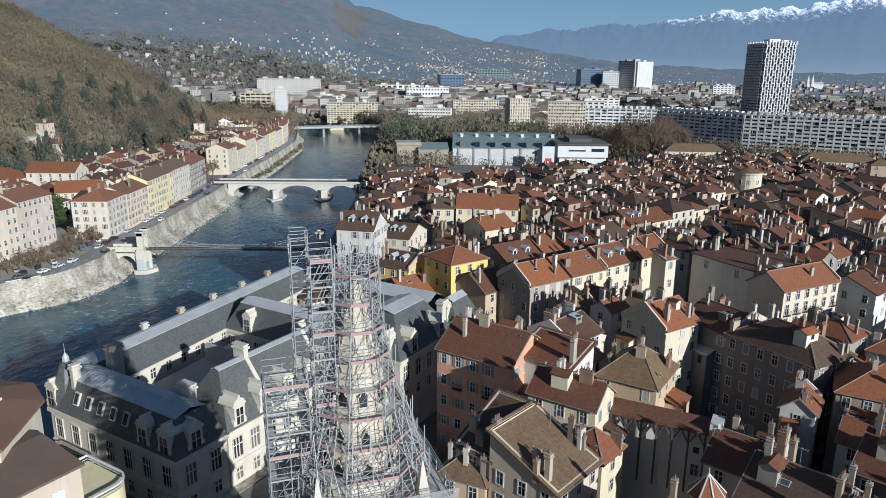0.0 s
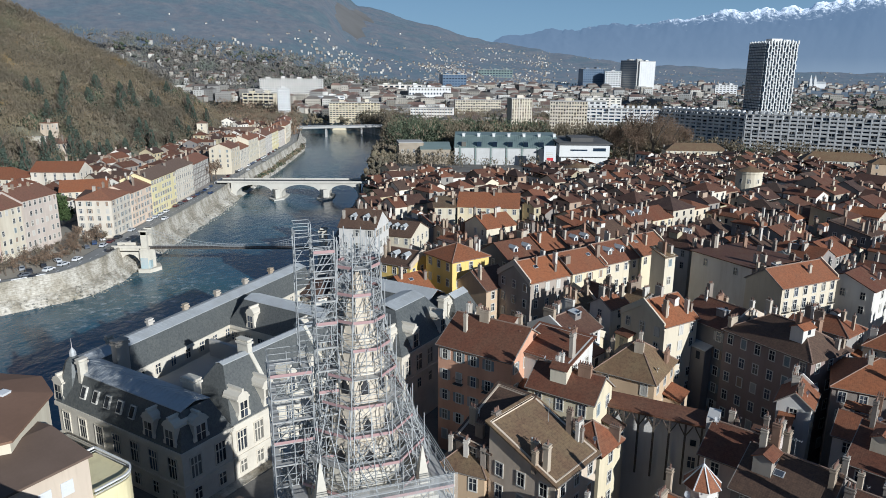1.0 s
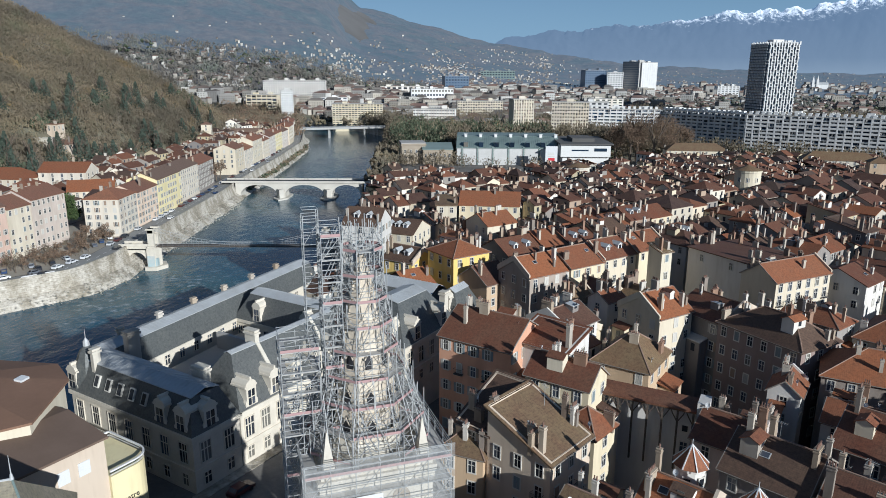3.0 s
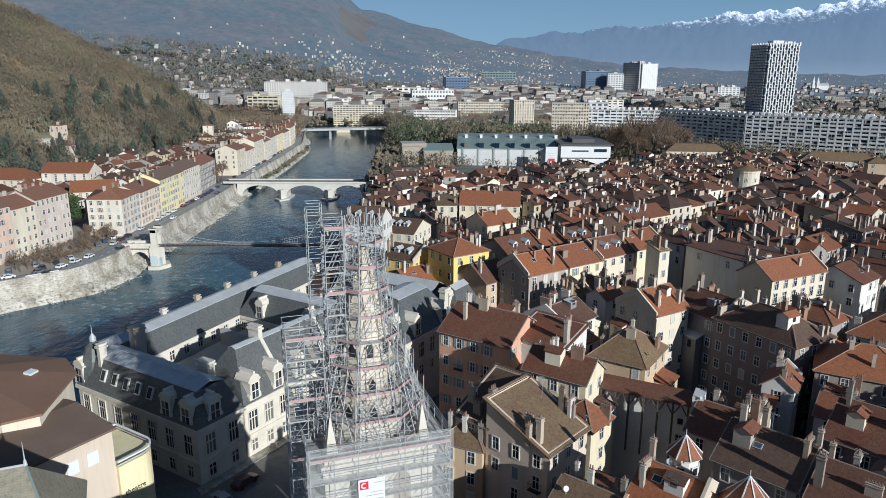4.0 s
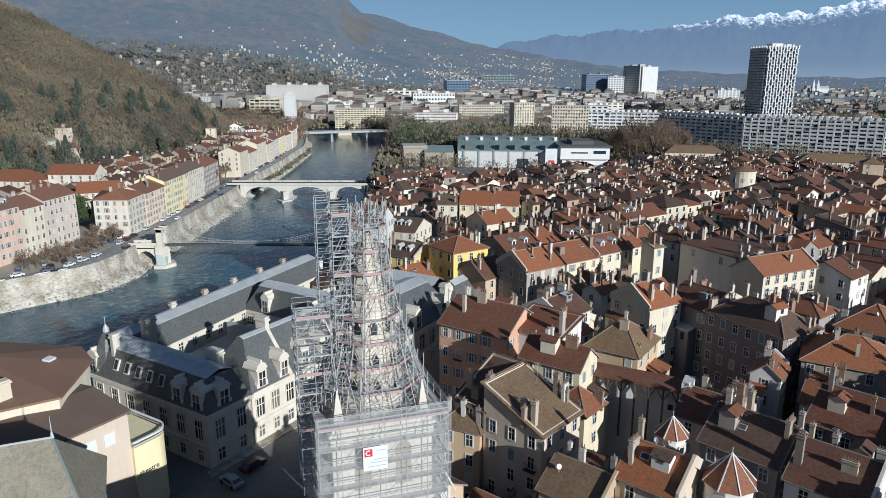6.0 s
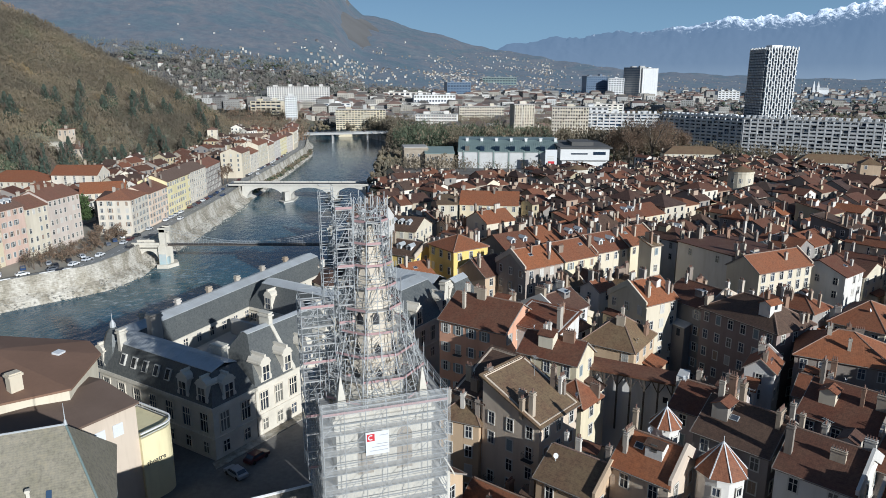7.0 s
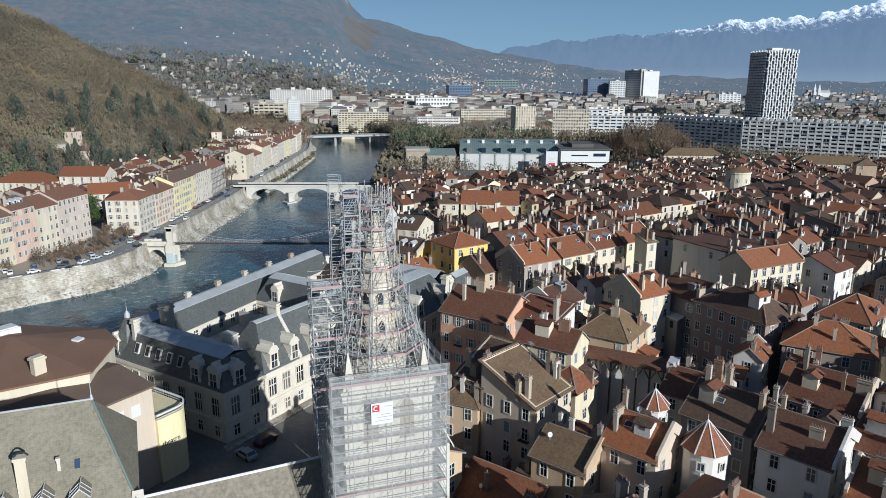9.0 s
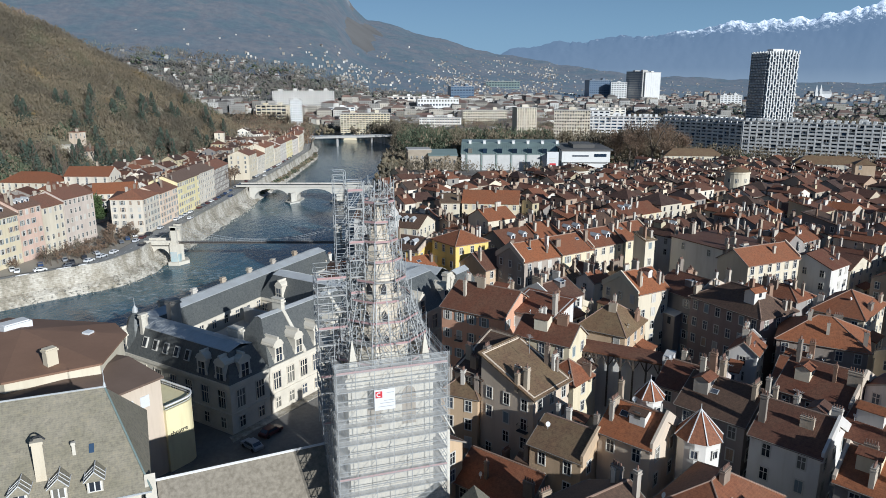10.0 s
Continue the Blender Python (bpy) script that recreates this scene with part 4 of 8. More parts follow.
# far slopes that close the valley: woods with emission haze, scree and a limestone cliff
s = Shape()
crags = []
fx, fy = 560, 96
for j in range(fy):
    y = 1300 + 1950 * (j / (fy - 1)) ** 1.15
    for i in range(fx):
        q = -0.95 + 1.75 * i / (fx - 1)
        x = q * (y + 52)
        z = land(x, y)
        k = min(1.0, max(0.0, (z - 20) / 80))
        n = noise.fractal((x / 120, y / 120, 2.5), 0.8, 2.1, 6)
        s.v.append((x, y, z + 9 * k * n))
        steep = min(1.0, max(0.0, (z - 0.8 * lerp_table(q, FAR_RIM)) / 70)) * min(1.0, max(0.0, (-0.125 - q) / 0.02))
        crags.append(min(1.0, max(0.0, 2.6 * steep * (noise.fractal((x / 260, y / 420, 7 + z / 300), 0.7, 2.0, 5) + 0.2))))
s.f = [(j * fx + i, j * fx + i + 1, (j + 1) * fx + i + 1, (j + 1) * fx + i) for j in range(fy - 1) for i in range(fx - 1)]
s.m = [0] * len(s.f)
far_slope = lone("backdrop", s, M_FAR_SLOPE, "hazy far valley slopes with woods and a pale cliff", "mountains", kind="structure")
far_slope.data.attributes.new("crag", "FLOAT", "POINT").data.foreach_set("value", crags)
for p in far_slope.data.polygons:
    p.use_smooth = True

# far range with snow on its crest
CREST = [(-1.1, 250), (0.02, 200), (0.076, 262), (0.138, 310), (0.182, 338), (0.2, 330), (0.243, 362), (0.323, 384), (0.357, 403), (0.4, 446), (0.445, 438), (0.488, 473), (0.522, 492), (0.565, 534), (0.598, 578), (0.634, 558), (0.685, 534), (0.8, 480), (1.2, 400)]
s = Shape()
climb = []
nx, ny = 520, 44
for j in range(ny):
    for i in range(nx):
        q = -0.25 + 1.4 * i / (nx - 1)
        v = j / (ny - 1)
        y = 3950 + 620 * v
        x = q * (y + 52)
        top = lerp_table(q, CREST)
        rough_top = top * (1 + 0.085 * v ** 5 * noise.fractal((q * 30, 0.3, 5), 0.75, 2.1, 8))
        z = -60 + (rough_top + 60) * (v ** 0.8) * (1 - 0.05 * (1 - v) * abs(noise.noise((q * 14 + v * 2.5, v * 3.0, 2))) * 2)
        if j < ny - 1:
            z += 13 * v * noise.fractal((q * 60, v * 7, 1), 0.6, 2.1, 8)
        s.v.append((x, y, z))
        climb.append(0.5 * (v - 0.6) - 0.38 * max(0.0, 0.40 - q) + 0.14 * min(0.3, q - 0.3) + 0.17)
for j in range(ny - 1):
    for i in range(nx - 1):
        s.f.append((j * nx + i, j * nx + i + 1, (j + 1) * nx + i + 1, (j + 1) * nx + i))
        s.m.append(0)
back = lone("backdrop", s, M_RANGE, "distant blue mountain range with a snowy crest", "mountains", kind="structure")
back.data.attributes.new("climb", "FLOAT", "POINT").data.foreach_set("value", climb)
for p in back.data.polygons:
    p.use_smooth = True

# ---- the old town: the houses that can be told apart ----
def town(cx, cy, length, depth, ang, eave, rise, wall, roof, label, **more):
    return house(cx, cy, length, depth, ang, eave, rise, wall, roof, label=label, rng=random.Random(int(cx * 31 + cy * 17)), trim=cy < 140, dishes=1 if cy < 100 else 0, attics=(2 if length > 16 else 1) if cy < 115 and length > 7 and ("kind" not in more or length > 16) else 0, annex=1 if 40 < cy < 95 and length < 13 else 0, **more)


# different, darker tiles put the back slope's shade into the colour
town(13.4, 40.1, 5.8, 9.0, -42.4, 20.2, 4.2, M_BEIGE, M_TILE, "back half of a beige house, darker tiled as its shaded slope", kind="shed", ridge="x", chimneys=2, show=1)
town(19.2, 34.8, 10.0, 9.6, -42.4, 20, 4.4, M_BEIGE, M_TILE_BROWN, "beige house with a big lichen-brown tiled roof", kind="shed", ridge="y", balconies=0.3, chimneys=5, show=5, floors=6, skylights=0, antennas=1)
town(15.6, 71.0, 14.6, 13.0, -34.5, 20.6, 3.8, M_PEACH, M_TILE, "peach-red house with shuttered windows and balconies", chimneys=5, show=5, shutters=True, faces="fr", antennas=1, balconies=0.4)
town(10.9, 127.2, 11.5, 11.5, -55, 21.6, 2.8, M_YELLOW, M_TILE_RED, "bright yellow house with a red tiled roof", kind="hip", ridge="y", chimneys=3, show=5)
town(-2.4, 134.5, 9.8, 11.0, -33, 18, 2.8, M_YELLOW, M_TILE, "golden yellow house with dormers in its roof", dormers=2, chimneys=2, show=4)
town(17.4, 119.4, 10.4, 9.0, -48.5, 16.5, 3.6, M_OCHRE, M_TILE, "ochre house with a steep gable and dark side", ridge="y", chimneys=1, faces="r", show=3)
for i, (cx, cy, d, wl, tl) in enumerate(((29.6, 115.1, 14.0, M_WARMGREY, M_TILE_RED), (39.5, 121.0, 11.6, M_CREAM, M_TILE_RED), (49.0, 127.8, 12.8, M_CREAM, M_TILE), (59.5, 134.5, 11.6, M_CREAM, M_TILE_RED))):
    town(cx, cy, 11.5, d, -55.5, 20.3 + 0.4 * i, 3.6, wl, tl, "cream terraced house with a sunlit front and red roof", ridge="y", chimneys=4, faces="fr", show=4, skylights=1, dormers=(0, 0, 2, 0)[i], shutters=i == 1)
town(89.6, 111.5, 9.8, 19.0, -64, 20.3, 3.2, M_CREAM, M_TILE_RED, "tall cream house with balconies and a sunlit front", ridge="y", chimneys=5, faces="r", show=6, floors=6, win=W_TALL, balconies=0.45)
town(84.0, 124.4, 18.6, 17.6, -63.6, 22.0, 1.6, M_WHITE, M_TILE, "tall white plastered back house with a plain blind side", kind="flat", chimneys=6, faces="f", show=1, step=6)
town(61.4, 119.5, 4.6, 3.4, -62, 23.8, 1.4, M_CREAM, M_TILE_BROWN, "very narrow tall cream house with a blind dark side", kind="shed", ridge="y", chimneys=2, faces="r", show=3)
town(36.5, 101.5, 6.5, 7.0, -55, 17.0, 2.2, M_WHITE, M_TILE_BROWN, "small white back house with a low brown roof", ridge="y", chimneys=3, faces="fr", show=2)
town(43.5, 106.0, 8.0, 6.0, -55, 17.8, 2.0, M_CREAM, M_TILE, "low cream workshop between taller houses", chimneys=3, faces="fr", show=2)
town(43.0, 97.5, 5.5, 6.0, -52, 18.6, 1.8, M_WHITE, M_TILE_RED, "small white house with tall chimneys in a court", ridge="y", chimneys=4, faces="fr", show=2)
town(51.5, 104.0, 6.0, 8.0, -57, 17.6, 1.8, M_GREYWALL, M_TILE_BROWN, "low grey house with a brown roof in a court", chimneys=3, faces="fr", show=2)
town(50.4, 86.8, 11.0, 9.6, -58, 20, 3.6, M_CREAM, M_TILE_RED, "cream house with a sunlit front and red roof", ridge="y", chimneys=4, show=5, floors=6)
town(63.8, 87.5, 11.5, 12.2, -60, 19, 3.0, M_GREYWALL, M_TILE, "grey house with shaded front and pale shutters", chimneys=5, show=5, shutters=True)
town(69.4, 73.6, 17.5, 11.0, -61, 20, 3.6, M_BROWNPINK, M_TILE, "brownish pink house with long red-brown roof", kind="hip", chimneys=7, show=5, antennas=1)
town(40.3, 66.7, 10.0, 11.6, -34.5, 18, 4.4, M_OCHRE, M_TILE_BROWN, "ochre house with a hipped brown roof", kind="hip", chimneys=4, show=3)
town(25.7, 66.4, 10.6, 8.0, -40, 21, 2.2, M_WHITE, M_TILE, "white attic house with a sloping roof", kind="shed", chimneys=2, show=2)
town(29.5, 77.0, 9.5, 9.6, -45.9, 21, 2.6, M_WHITE, M_TILE, "white house with a small tiled roof", ridge="y", chimneys=3, show=2)
town(25.6, 51.0, 10.5, 7.0, -35, 21.5, 2.6, M_CREAM, M_TILE, "cream house with a red roof and sunlit gable", chimneys=3, show=3)
town(27.5, 43.5, 6.0, 6.0, -42, 17, 2.6, M_CREAM, M_TILE, "small cream house with a hipped roof", kind="hip", chimneys=1, show=4)
town(10.3, 38.6, 6.4, 7.0, -25, 17, 2.4, M_OCHRE, M_TILE_BROWN, "narrow ochre house with stacked chimneys", kind="hip", chimneys=2, show=4)
town(47.5, 40.0, 8.4, 9.0, -42, 17.2, 2.8, M_PINK, M_TILE, "pinkish house with a red roof", chimneys=4, show=3)
town(49.0, 30.0, 10.2, 11.5, -45, 18.5, 3.4, M_WARMGREY, M_TILE, "grey house with a red roof and many chimneys", chimneys=5, show=3, skylights=1, antennas=1)
town(55.5, 21.0, 9.0, 11.0, -45, 18.5, 3.2, M_WHITE, M_TILE, "white house with attic windows under a red roof", chimneys=4, show=3, antennas=1)
town(67.7, 37.0, 10.5, 14.0, -45, 18, 3.4, M_BROWNPINK, M_TILE, "grey house with small windows and red roof", chimneys=4, show=3)
town(38.0, 5.5, 10.0, 13.2, -45, 17.8, 3.2, M_GREYWALL, M_TILE_RED, "house with a hipped red-brown roof", kind="hip", ridge="y", chimneys=2, show=2, skylights=1)
town(24.2, 22.0, 8.0, 8.5, -40, 16.5, 2.6, M_OCHRE, M_TILE_BROWN, "ochre house with a brown roof and tall chimneys", ridge="x", chimneys=3, show=3)
town(33.0, 20.0, 7.5, 8.5, -42, 19.5, 3.0, M_BEIGE, M_TILE_RED, "narrow house with a red gabled roof", ridge="x", chimneys=2, show=2, skylights=1)
town(68.5, 21.5, 9.0, 12.0, -50, 18, 3.0, M_WARMGREY, M_TILE, "grey house with a wide red roof", chimneys=3, show=2, skylights=1)
town(79.5, 60.0, 15.0, 12.5, -30, 18, 3.6, M_WARMGREY, M_TILE_RED, "grey house with a broad red roof", chimneys=4, show=3, kind="hip")
town(94.5, 77.5, 10.0, 16.0, -45, 18, 3.6, M_CREAM, M_TILE_RED, "pale house with a smooth red hipped roof", kind="hip", chimneys=2, show=3)
town(64.5, 58.5, 5.0, 7.0, -35, 16, 2.0, M_WHITE, M_TILE_RED, "small white house with red roof between taller houses", ridge="y", chimneys=3, show=2)
# unseen house, added only to shade the courthouse's lower front
town(2.0, 24.5, 11.0, 9.0, -42, 15.0, 2.4, M_OCHRE, M_TILE, "unseen ochre house added behind the church tower to shade the courthouse", chimneys=2, show=2)
# eave set low so that neighbouring shadows darken this roof
town(15.5, 23.0, 12.0, 9.0, -38, 9.5, 3.2, M_GREYWALL, M_TILE, "low house with a tiled roof, set down into shade beside the church", chimneys=3, show=3)
town(71.5, 50.5, 8.0, 8.0, -40, 14.0, 2.4, M_WHITE, M_TILE_RED, "small white house with a red roof in a court", chimneys=2, show=2)
town(60.5, 9.5, 9.0, 9.0, -45, 18, 3.0, M_GREYWALL, M_TILE_RED, "house with a red ridge roof", chimneys=3, show=2)
town(25.0, 205.4, 22.0, 13.0, -8, 20, 4.0, M_CREAM, M_TILE_RED, "long cream house with a wide red roof", chimneys=5, show=2)
town(8.5, 194.0, 7.0, 12.0, 0, 22, 1.6, M_CREAM, M_TILE_BROWN, "narrow cream house standing taller than its neighbours", kind="shed", chimneys=3, show=3)
town(-7.0, 170.0, 16.0, 14.0, -22, 18, 3.2, M_CREAM, M_TILE, "cream house with a row of dormers", dormers=4, chimneys=2, show=3)
town(-15.5, 153.0, 11.0, 12.0, -14, 24, 4.0, M_WHITE, M_TILE, "tall white house with a steep roof and dormers", dormers=2, chimneys=4, show=5, shutters=True, floors=6)


def turret(x, y, r, top, cone, roof_label):
    o = thing("turret", pose(x, y, 0), "white round stair turret with a striped red cone roof", "turret")
    s = Shape().ring(0, 0, r, 0, r, top, 12).ring(0, 0, r + 0.2, top - 0.4, r + 0.25, top, 12)
    part("wall", s, M_WHITE, o)
    s = Shape().ring(0, 0, r + 0.5, top, 0.08, top + cone, 8)
    part("roof", s, M_TILE_RED, o)
    for i in range(8):
        a = 2 * math.pi * i / 8
        part("ridge", Shape().bar(((r + 0.52) * math.cos(a), (r + 0.52) * math.sin(a), top + 0.03), (0, 0, top + cone + 0.06), 0.09), M_WHITEPAINT, o)
    part("finial", Shape().bar((0, 0, top + cone), (0, 0, top + cone + 0.8), 0.05), M_ZINC, o)
    for a in (-120, -60, 0):
        place("window", W_SMALL, o, pose(0, 0, 0, 0, 0, a + 90) @ Matrix.Translation((0, -r * 0.985, top - 2.2)))


turret(40.2, 17.3, 2.7, 19.9, 3.6, "")
turret(35.9, 25.4, 1.7, 21.6, 2.4, "")

# gallery wall with dark timber arches under its eaves
o = thing("gallery_house", pose(38.5, 49.0, 0, 0, 0, -28), "plastered house with a dark timber arcade under its eaves", "house", "old town houses")
part("wall", Shape().box(-7, 7, -2.0, -0.2, 0, 19).box(7, 8.6, -3.0, 0.4, 0, 20.4), M_WHITE, o)
part("roof", Shape().slab([(-7.4, -3.1, 19.0), (7.0, -3.1, 19.0), (7.0, 0.3, 19.8), (-7.4, 0.3, 19.8)], 0.3), M_TILE, o)
for i in range(7):
    x = -6.6 + 2.2 * i
    part("post", Shape().box(x - 0.14, x + 0.14, -3.0, -2.72, 9.0, 18.8), M_TIMBER, o)
    if i < 6:
        for q, e in ((x + 0.1, 1), (x + 2.1, -1)):
            part("brace", Shape().bar((q, -2.86, 16.9), (q + e * 0.75, -2.86, 18.2), 0.11).bar((q + e * 0.7, -2.86, 18.15), (q + e * 1.0, -2.86, 18.8), 0.1), M_TIMBER, o)
part("rail", Shape().box(-7, 7, -3.02, -2.7, 18.6, 18.95), M_TIMBER, o)
for i in (0, 5):
    place("window", W_SMALL, o, Matrix.Translation((-5.5 + 2.2 * i, -2.0, 15.0)))
    place("window", W_PLAIN, o, Matrix.Translation((-5.5 + 2.2 * i, -2.0, 11.5)))
HOUSES.append((38.5, 49.0, 16, 9, -28))

# round white tower and dark round tower of the old wall
for x, y, r, z, m, lab in ((146, 263, 5.6, 24.5, M_CREAM, "round white tower with small windows, flat topped"), (84, 341, 7.0, 15.5, M_STONE, "squat round stone tower with a low cone roof")):
    o = thing("round_tower", pose(x, y, 0), lab, "tower")
    part("wall", Shape().ring(0, 0, r, 0, r, z, 20).ring(0, 0, r + 0.35, z - 0.8, r + 0.35, z, 20), m, o)
    part("roof", Shape().ring(0, 0, r + 0.5, z, 0.3, z + 2.2, 20), M_TILE_BROWN, o)
    for a in range(-150, 60, 40):
        place("window", W_PLAIN, o, pose(0, 0, 0, 0, 0, a + 90) @ Matrix.Translation((0, -r * 0.99, z - 5)))
    HOUSES.append((x, y, 2 * r + 4, 2 * r + 4, 0))
KEEP_OUT = [(-25, 75, 62, 90, 58), (-2, 2, 30, 26, 28), (-30, 25, 60, 60, 30), (45, 425, 190, 60, -4), (5, 92, 26, 12, -35)]


def inside(px, py, rect, pad=0.0):
    cx, cy, l, d, a = rect
    c, s_ = math.cos(radians(a)), math.sin(radians(a))
    u, v = (px - cx) * c + (py - cy) * s_, -(px - cx) * s_ + (py - cy) * c
    return abs(u) < l / 2 + pad and abs(v) < d / 2 + pad


def free(cx, cy, l, d, a):
    c, s_ = math.cos(radians(a)), math.sin(radians(a))
    pts = [(cx + u * l * c - v * d * s_, cy + u * l * s_ + v * d * c) for u in (-0.45, -0.15, 0.15, 0.45) for v in (-0.45, 0, 0.45)]
    return not any(inside(px, py, r, 0.3) for px, py in pts for r in HOUSES + KEEP_OUT)


# courts and lanes where lower roofs let the sunlit fronts show, and one open street
LOW = [(53, 111, 62, 27, 35), (101, 95, 30, 30, 26), (74, 103, 22, 20, 26), (24, 112, 20, 20, 35), (4, 118, 26, 16, 20), (50, 76, 22, 12, 35), (28, 190, 42, 22, -8), (52, 52, 8, 10, 30), (38, 36, 16, 14, -28)]
KEEP_OUT += [(261, 392, 46, 16, -18), (189, 447, 44, 16, -6), (222, 290, 10, 10, 0), (162, 470, 66, 40, 0), (63.5, 108, 7, 62, -22), (108, 98, 22, 7, 20), (58, 62, 8, 16, 30)]
# the rest of the old town: terraces along narrow streets
KEEP_OUT += [(-41.6, 2.6, 42, 18, 22.5), (-16.6, 4.2, 22, 17, 25), (11.2, -9.5, 15, 24, 8), (-36, 30, 30, 45, 58)]
g = random.Random(21)
far_town = Quarter()
v = -120.0
while v < 420:
    deep = g.uniform(9.0, 13.5) if v < 130 else g.uniform(7.5, 11.0)
    bend = 0
    u = -140.0 + g.uniform(0, 8)
    while u < 520:
        wide = g.uniform(6.5, 13.0) if v < 130 else g.uniform(5.0, 9.5)
        a = 35 + 7 * noise.noise((u / 90, v / 90, 4))
        c, s_ = math.cos(radians(35)), math.sin(radians(35))
        uu, vv = u + wide / 2, v + deep / 2 + 5 * noise.noise((u / 60, v / 60, 9))
        x, y = uu * c - vv * s_, uu * s_ + vv * c
        u += wide + (g.uniform(3.0, 6.0) if g.random() < 0.16 else 0.2)
        lo = 18 if y < 112 else x_right(y) + 14
        if not (-25 < y < (346 if x < 60 else 372 if x < 85 else 386 if x < 135 else 432) and x > lo and x < 0.70 * (y + 60) + 22 and y > -8 + 0.0 * x):
            continue
        if not free(x, y, wide, deep, a):
            wide, deep2 = wide * 0.62, deep * 0.7
            if not free(x, y, wide, deep2, a):
                continue
        else:
            deep2 = deep
        low = any(inside(x, y, r) for r in LOW)
        near = y < 110
        mid = y < 200
        eave = g.uniform(14.0, 20.5) if y < 250 else g.uniform(12.0, 19.0)
        if y > 305:
            eave = g.uniform(9.5, 14.0)
        elif g.random() < 0.05:
            eave += 2.5
        if low:
            eave = g.uniform(10.5, 15.0)
        if inside(x, y, (29, 29, 16, 14, -42)):
            eave -= 4.5
        kind = g.choices(("gable", "hip", "shed"), (7, 2.0, 1.4))[0]
        ridge = g.choices(("x", "y"), (3, 1.3))[0]
        b_ = (deep2 if ridge == "x" else wide) / 2
        rise = b_ * g.uniform(0.38, 0.56)
        if kind == "shed":
            rise = min(rise * 1.2, 2.6)
        if not mid:
            far_town.house(x, y, wide, deep2, a, eave, rise, kind, ridge, g, g.randint(1, 3), windows=2)
            continue
        wall = g.choices((M_WALL, M_WHITE, M_CREAM, M_GREYWALL, M_PINK), (8, 1.3, 1.6, 2.2, 1))[0]
        roof = g.choices((M_TILE, M_TILE_RED, M_TILE_BROWN, M_SLATE), (10, 2.2, 1.4, 0.4))[0]
        house(x, y, wide, deep2, a, eave, rise, wall, roof, kind=kind, ridge=ridge, floors=5, show=3 if near else 2, faces="fl", step=2.7 if near else 3.2,
              chimneys=g.randint(3, 5), annex=g.choice((0, 1, 1, 2)) if near else g.choice((0, 0, 1)), label="", skylights=1 if g.random() < 0.4 else 0, antennas=1 if near and g.random() < 0.5 else 0,
              dormers=g.choice((0, 0, 0, 2)) if kind == "gable" and ridge == "x" else 0, rng=g, shutters=near and g.random() < 0.4, attics=g.choice((1, 1, 2)) if near else g.choice((0, 0, 1)), dishes=g.randint(0, 1), trim=near)
    v += deep + (g.uniform(3.5, 6.0) if g.random() < 0.5 else 0.3)
# the town goes on below and behind: unseen houses added to cast shade
g = random.Random(77)
for gx in range(-7, 10):
    for gy in range(-9, 2):
        x, y = gx * 11.5 + g.uniform(-1.5, 1.5), gy * 11.0 + g.uniform(-1.5, 1.5)
        if x < x_right(y) + 12 or y > 8 or (x < 6 and y > -9) or not free(x, y, 9.5, 9.5, 35):
            continue
        # eaves raised on the right to lengthen the shadows
        far_town.house(x, y, 9.8, 9.8, 35 + g.uniform(-5, 5), g.uniform(17.5, 20) + (3.5 if x > 30 and y < -2 else 0), g.uniform(2.6, 3.4), "gable", g.choice("xxy"), g, 2, windows=2)
far_town.finish("far_town")

# raised square between courthouse, theatre and church, with a kerb along the courthouse
s = Shape().prism([(-50, 30), (-30, 12), (4, 8), (9, 30), (6, 60), (-4, 79), (-9.3, 76.1), (-30.0, 43.1), (-50, 56)], -1.0, 6.3)
lone("pavement", s, M_STREET, "grey paved square between courthouse and church", "square", kind="structure")
s = Shape().prism([(-30.2, 41.0), (-29.0, 39.2), (-3.4, 80.2), (-5.5, 79.7)], 5.9, 6.43)
lone("pavement", s, M_QUAYSTONE, "pale stone footway along the courthouse front", "footway", kind="structure")

# ---- the courthouse: mansard wings round two courts ----
palace = thing("courthouse", pose(-29.7, 41.7, 0, 0, 0, 58), "cream stone courthouse with slate mansard roofs and stone dormers", "courthouse")
D_WIN = window_mesh("window_palace", 1.75, 3.2, bars=2, frame=M_PALACE, proud=0.16, half=0.10)
D_LOW = window_mesh("window_palace_low", 1.2, 1.9, bars=1, frame=M_PALACE, proud=0.14, half=0.09)


def stone_dormer():
    out = [(-1.4, -0.3), (1.4, -0.3), (1.4, 0.7), (1.15, 1.0), (1.15, 2.85), (1.45, 2.95), (1.45, 3.2)]
    out += [(1.25 * math.cos(math.pi * k / 8), 3.2 + 0.85 * math.sin(math.pi * k / 8)) for k in range(4)] + [(0.22, 4.05), (0.22, 4.5), (-0.22, 4.5), (-0.22, 4.05)]
    out += [(1.25 * math.cos(math.pi * k / 8), 3.2 + 0.85 * math.sin(math.pi * k / 8)) for k in range(5, 9)]
    out += [(-1.45, 3.2), (-1.45, 2.95), (-1.15, 2.85), (-1.15, 1.0), (-1.4, 0.7)]
    n = len(out)
    s = Shape()
    s.add([(x, -0.35, z) for x, z in out] + [(x, 2.6, z) for x, z in out], [tuple(range(n)), tuple(range(2 * n - 1, n - 1, -1))] + [(i, n + i, n + (i + 1) % n, (i + 1) % n) for i in range(n)])
    return s.mesh("dormer", M_PALACE)


STONE_DORMER = stone_dormer()
DORMER_PANE = Shape().box(-0.32, 0.32, -0.39, -0.33, 0, 1.12).mesh("pane", M_GLASS)


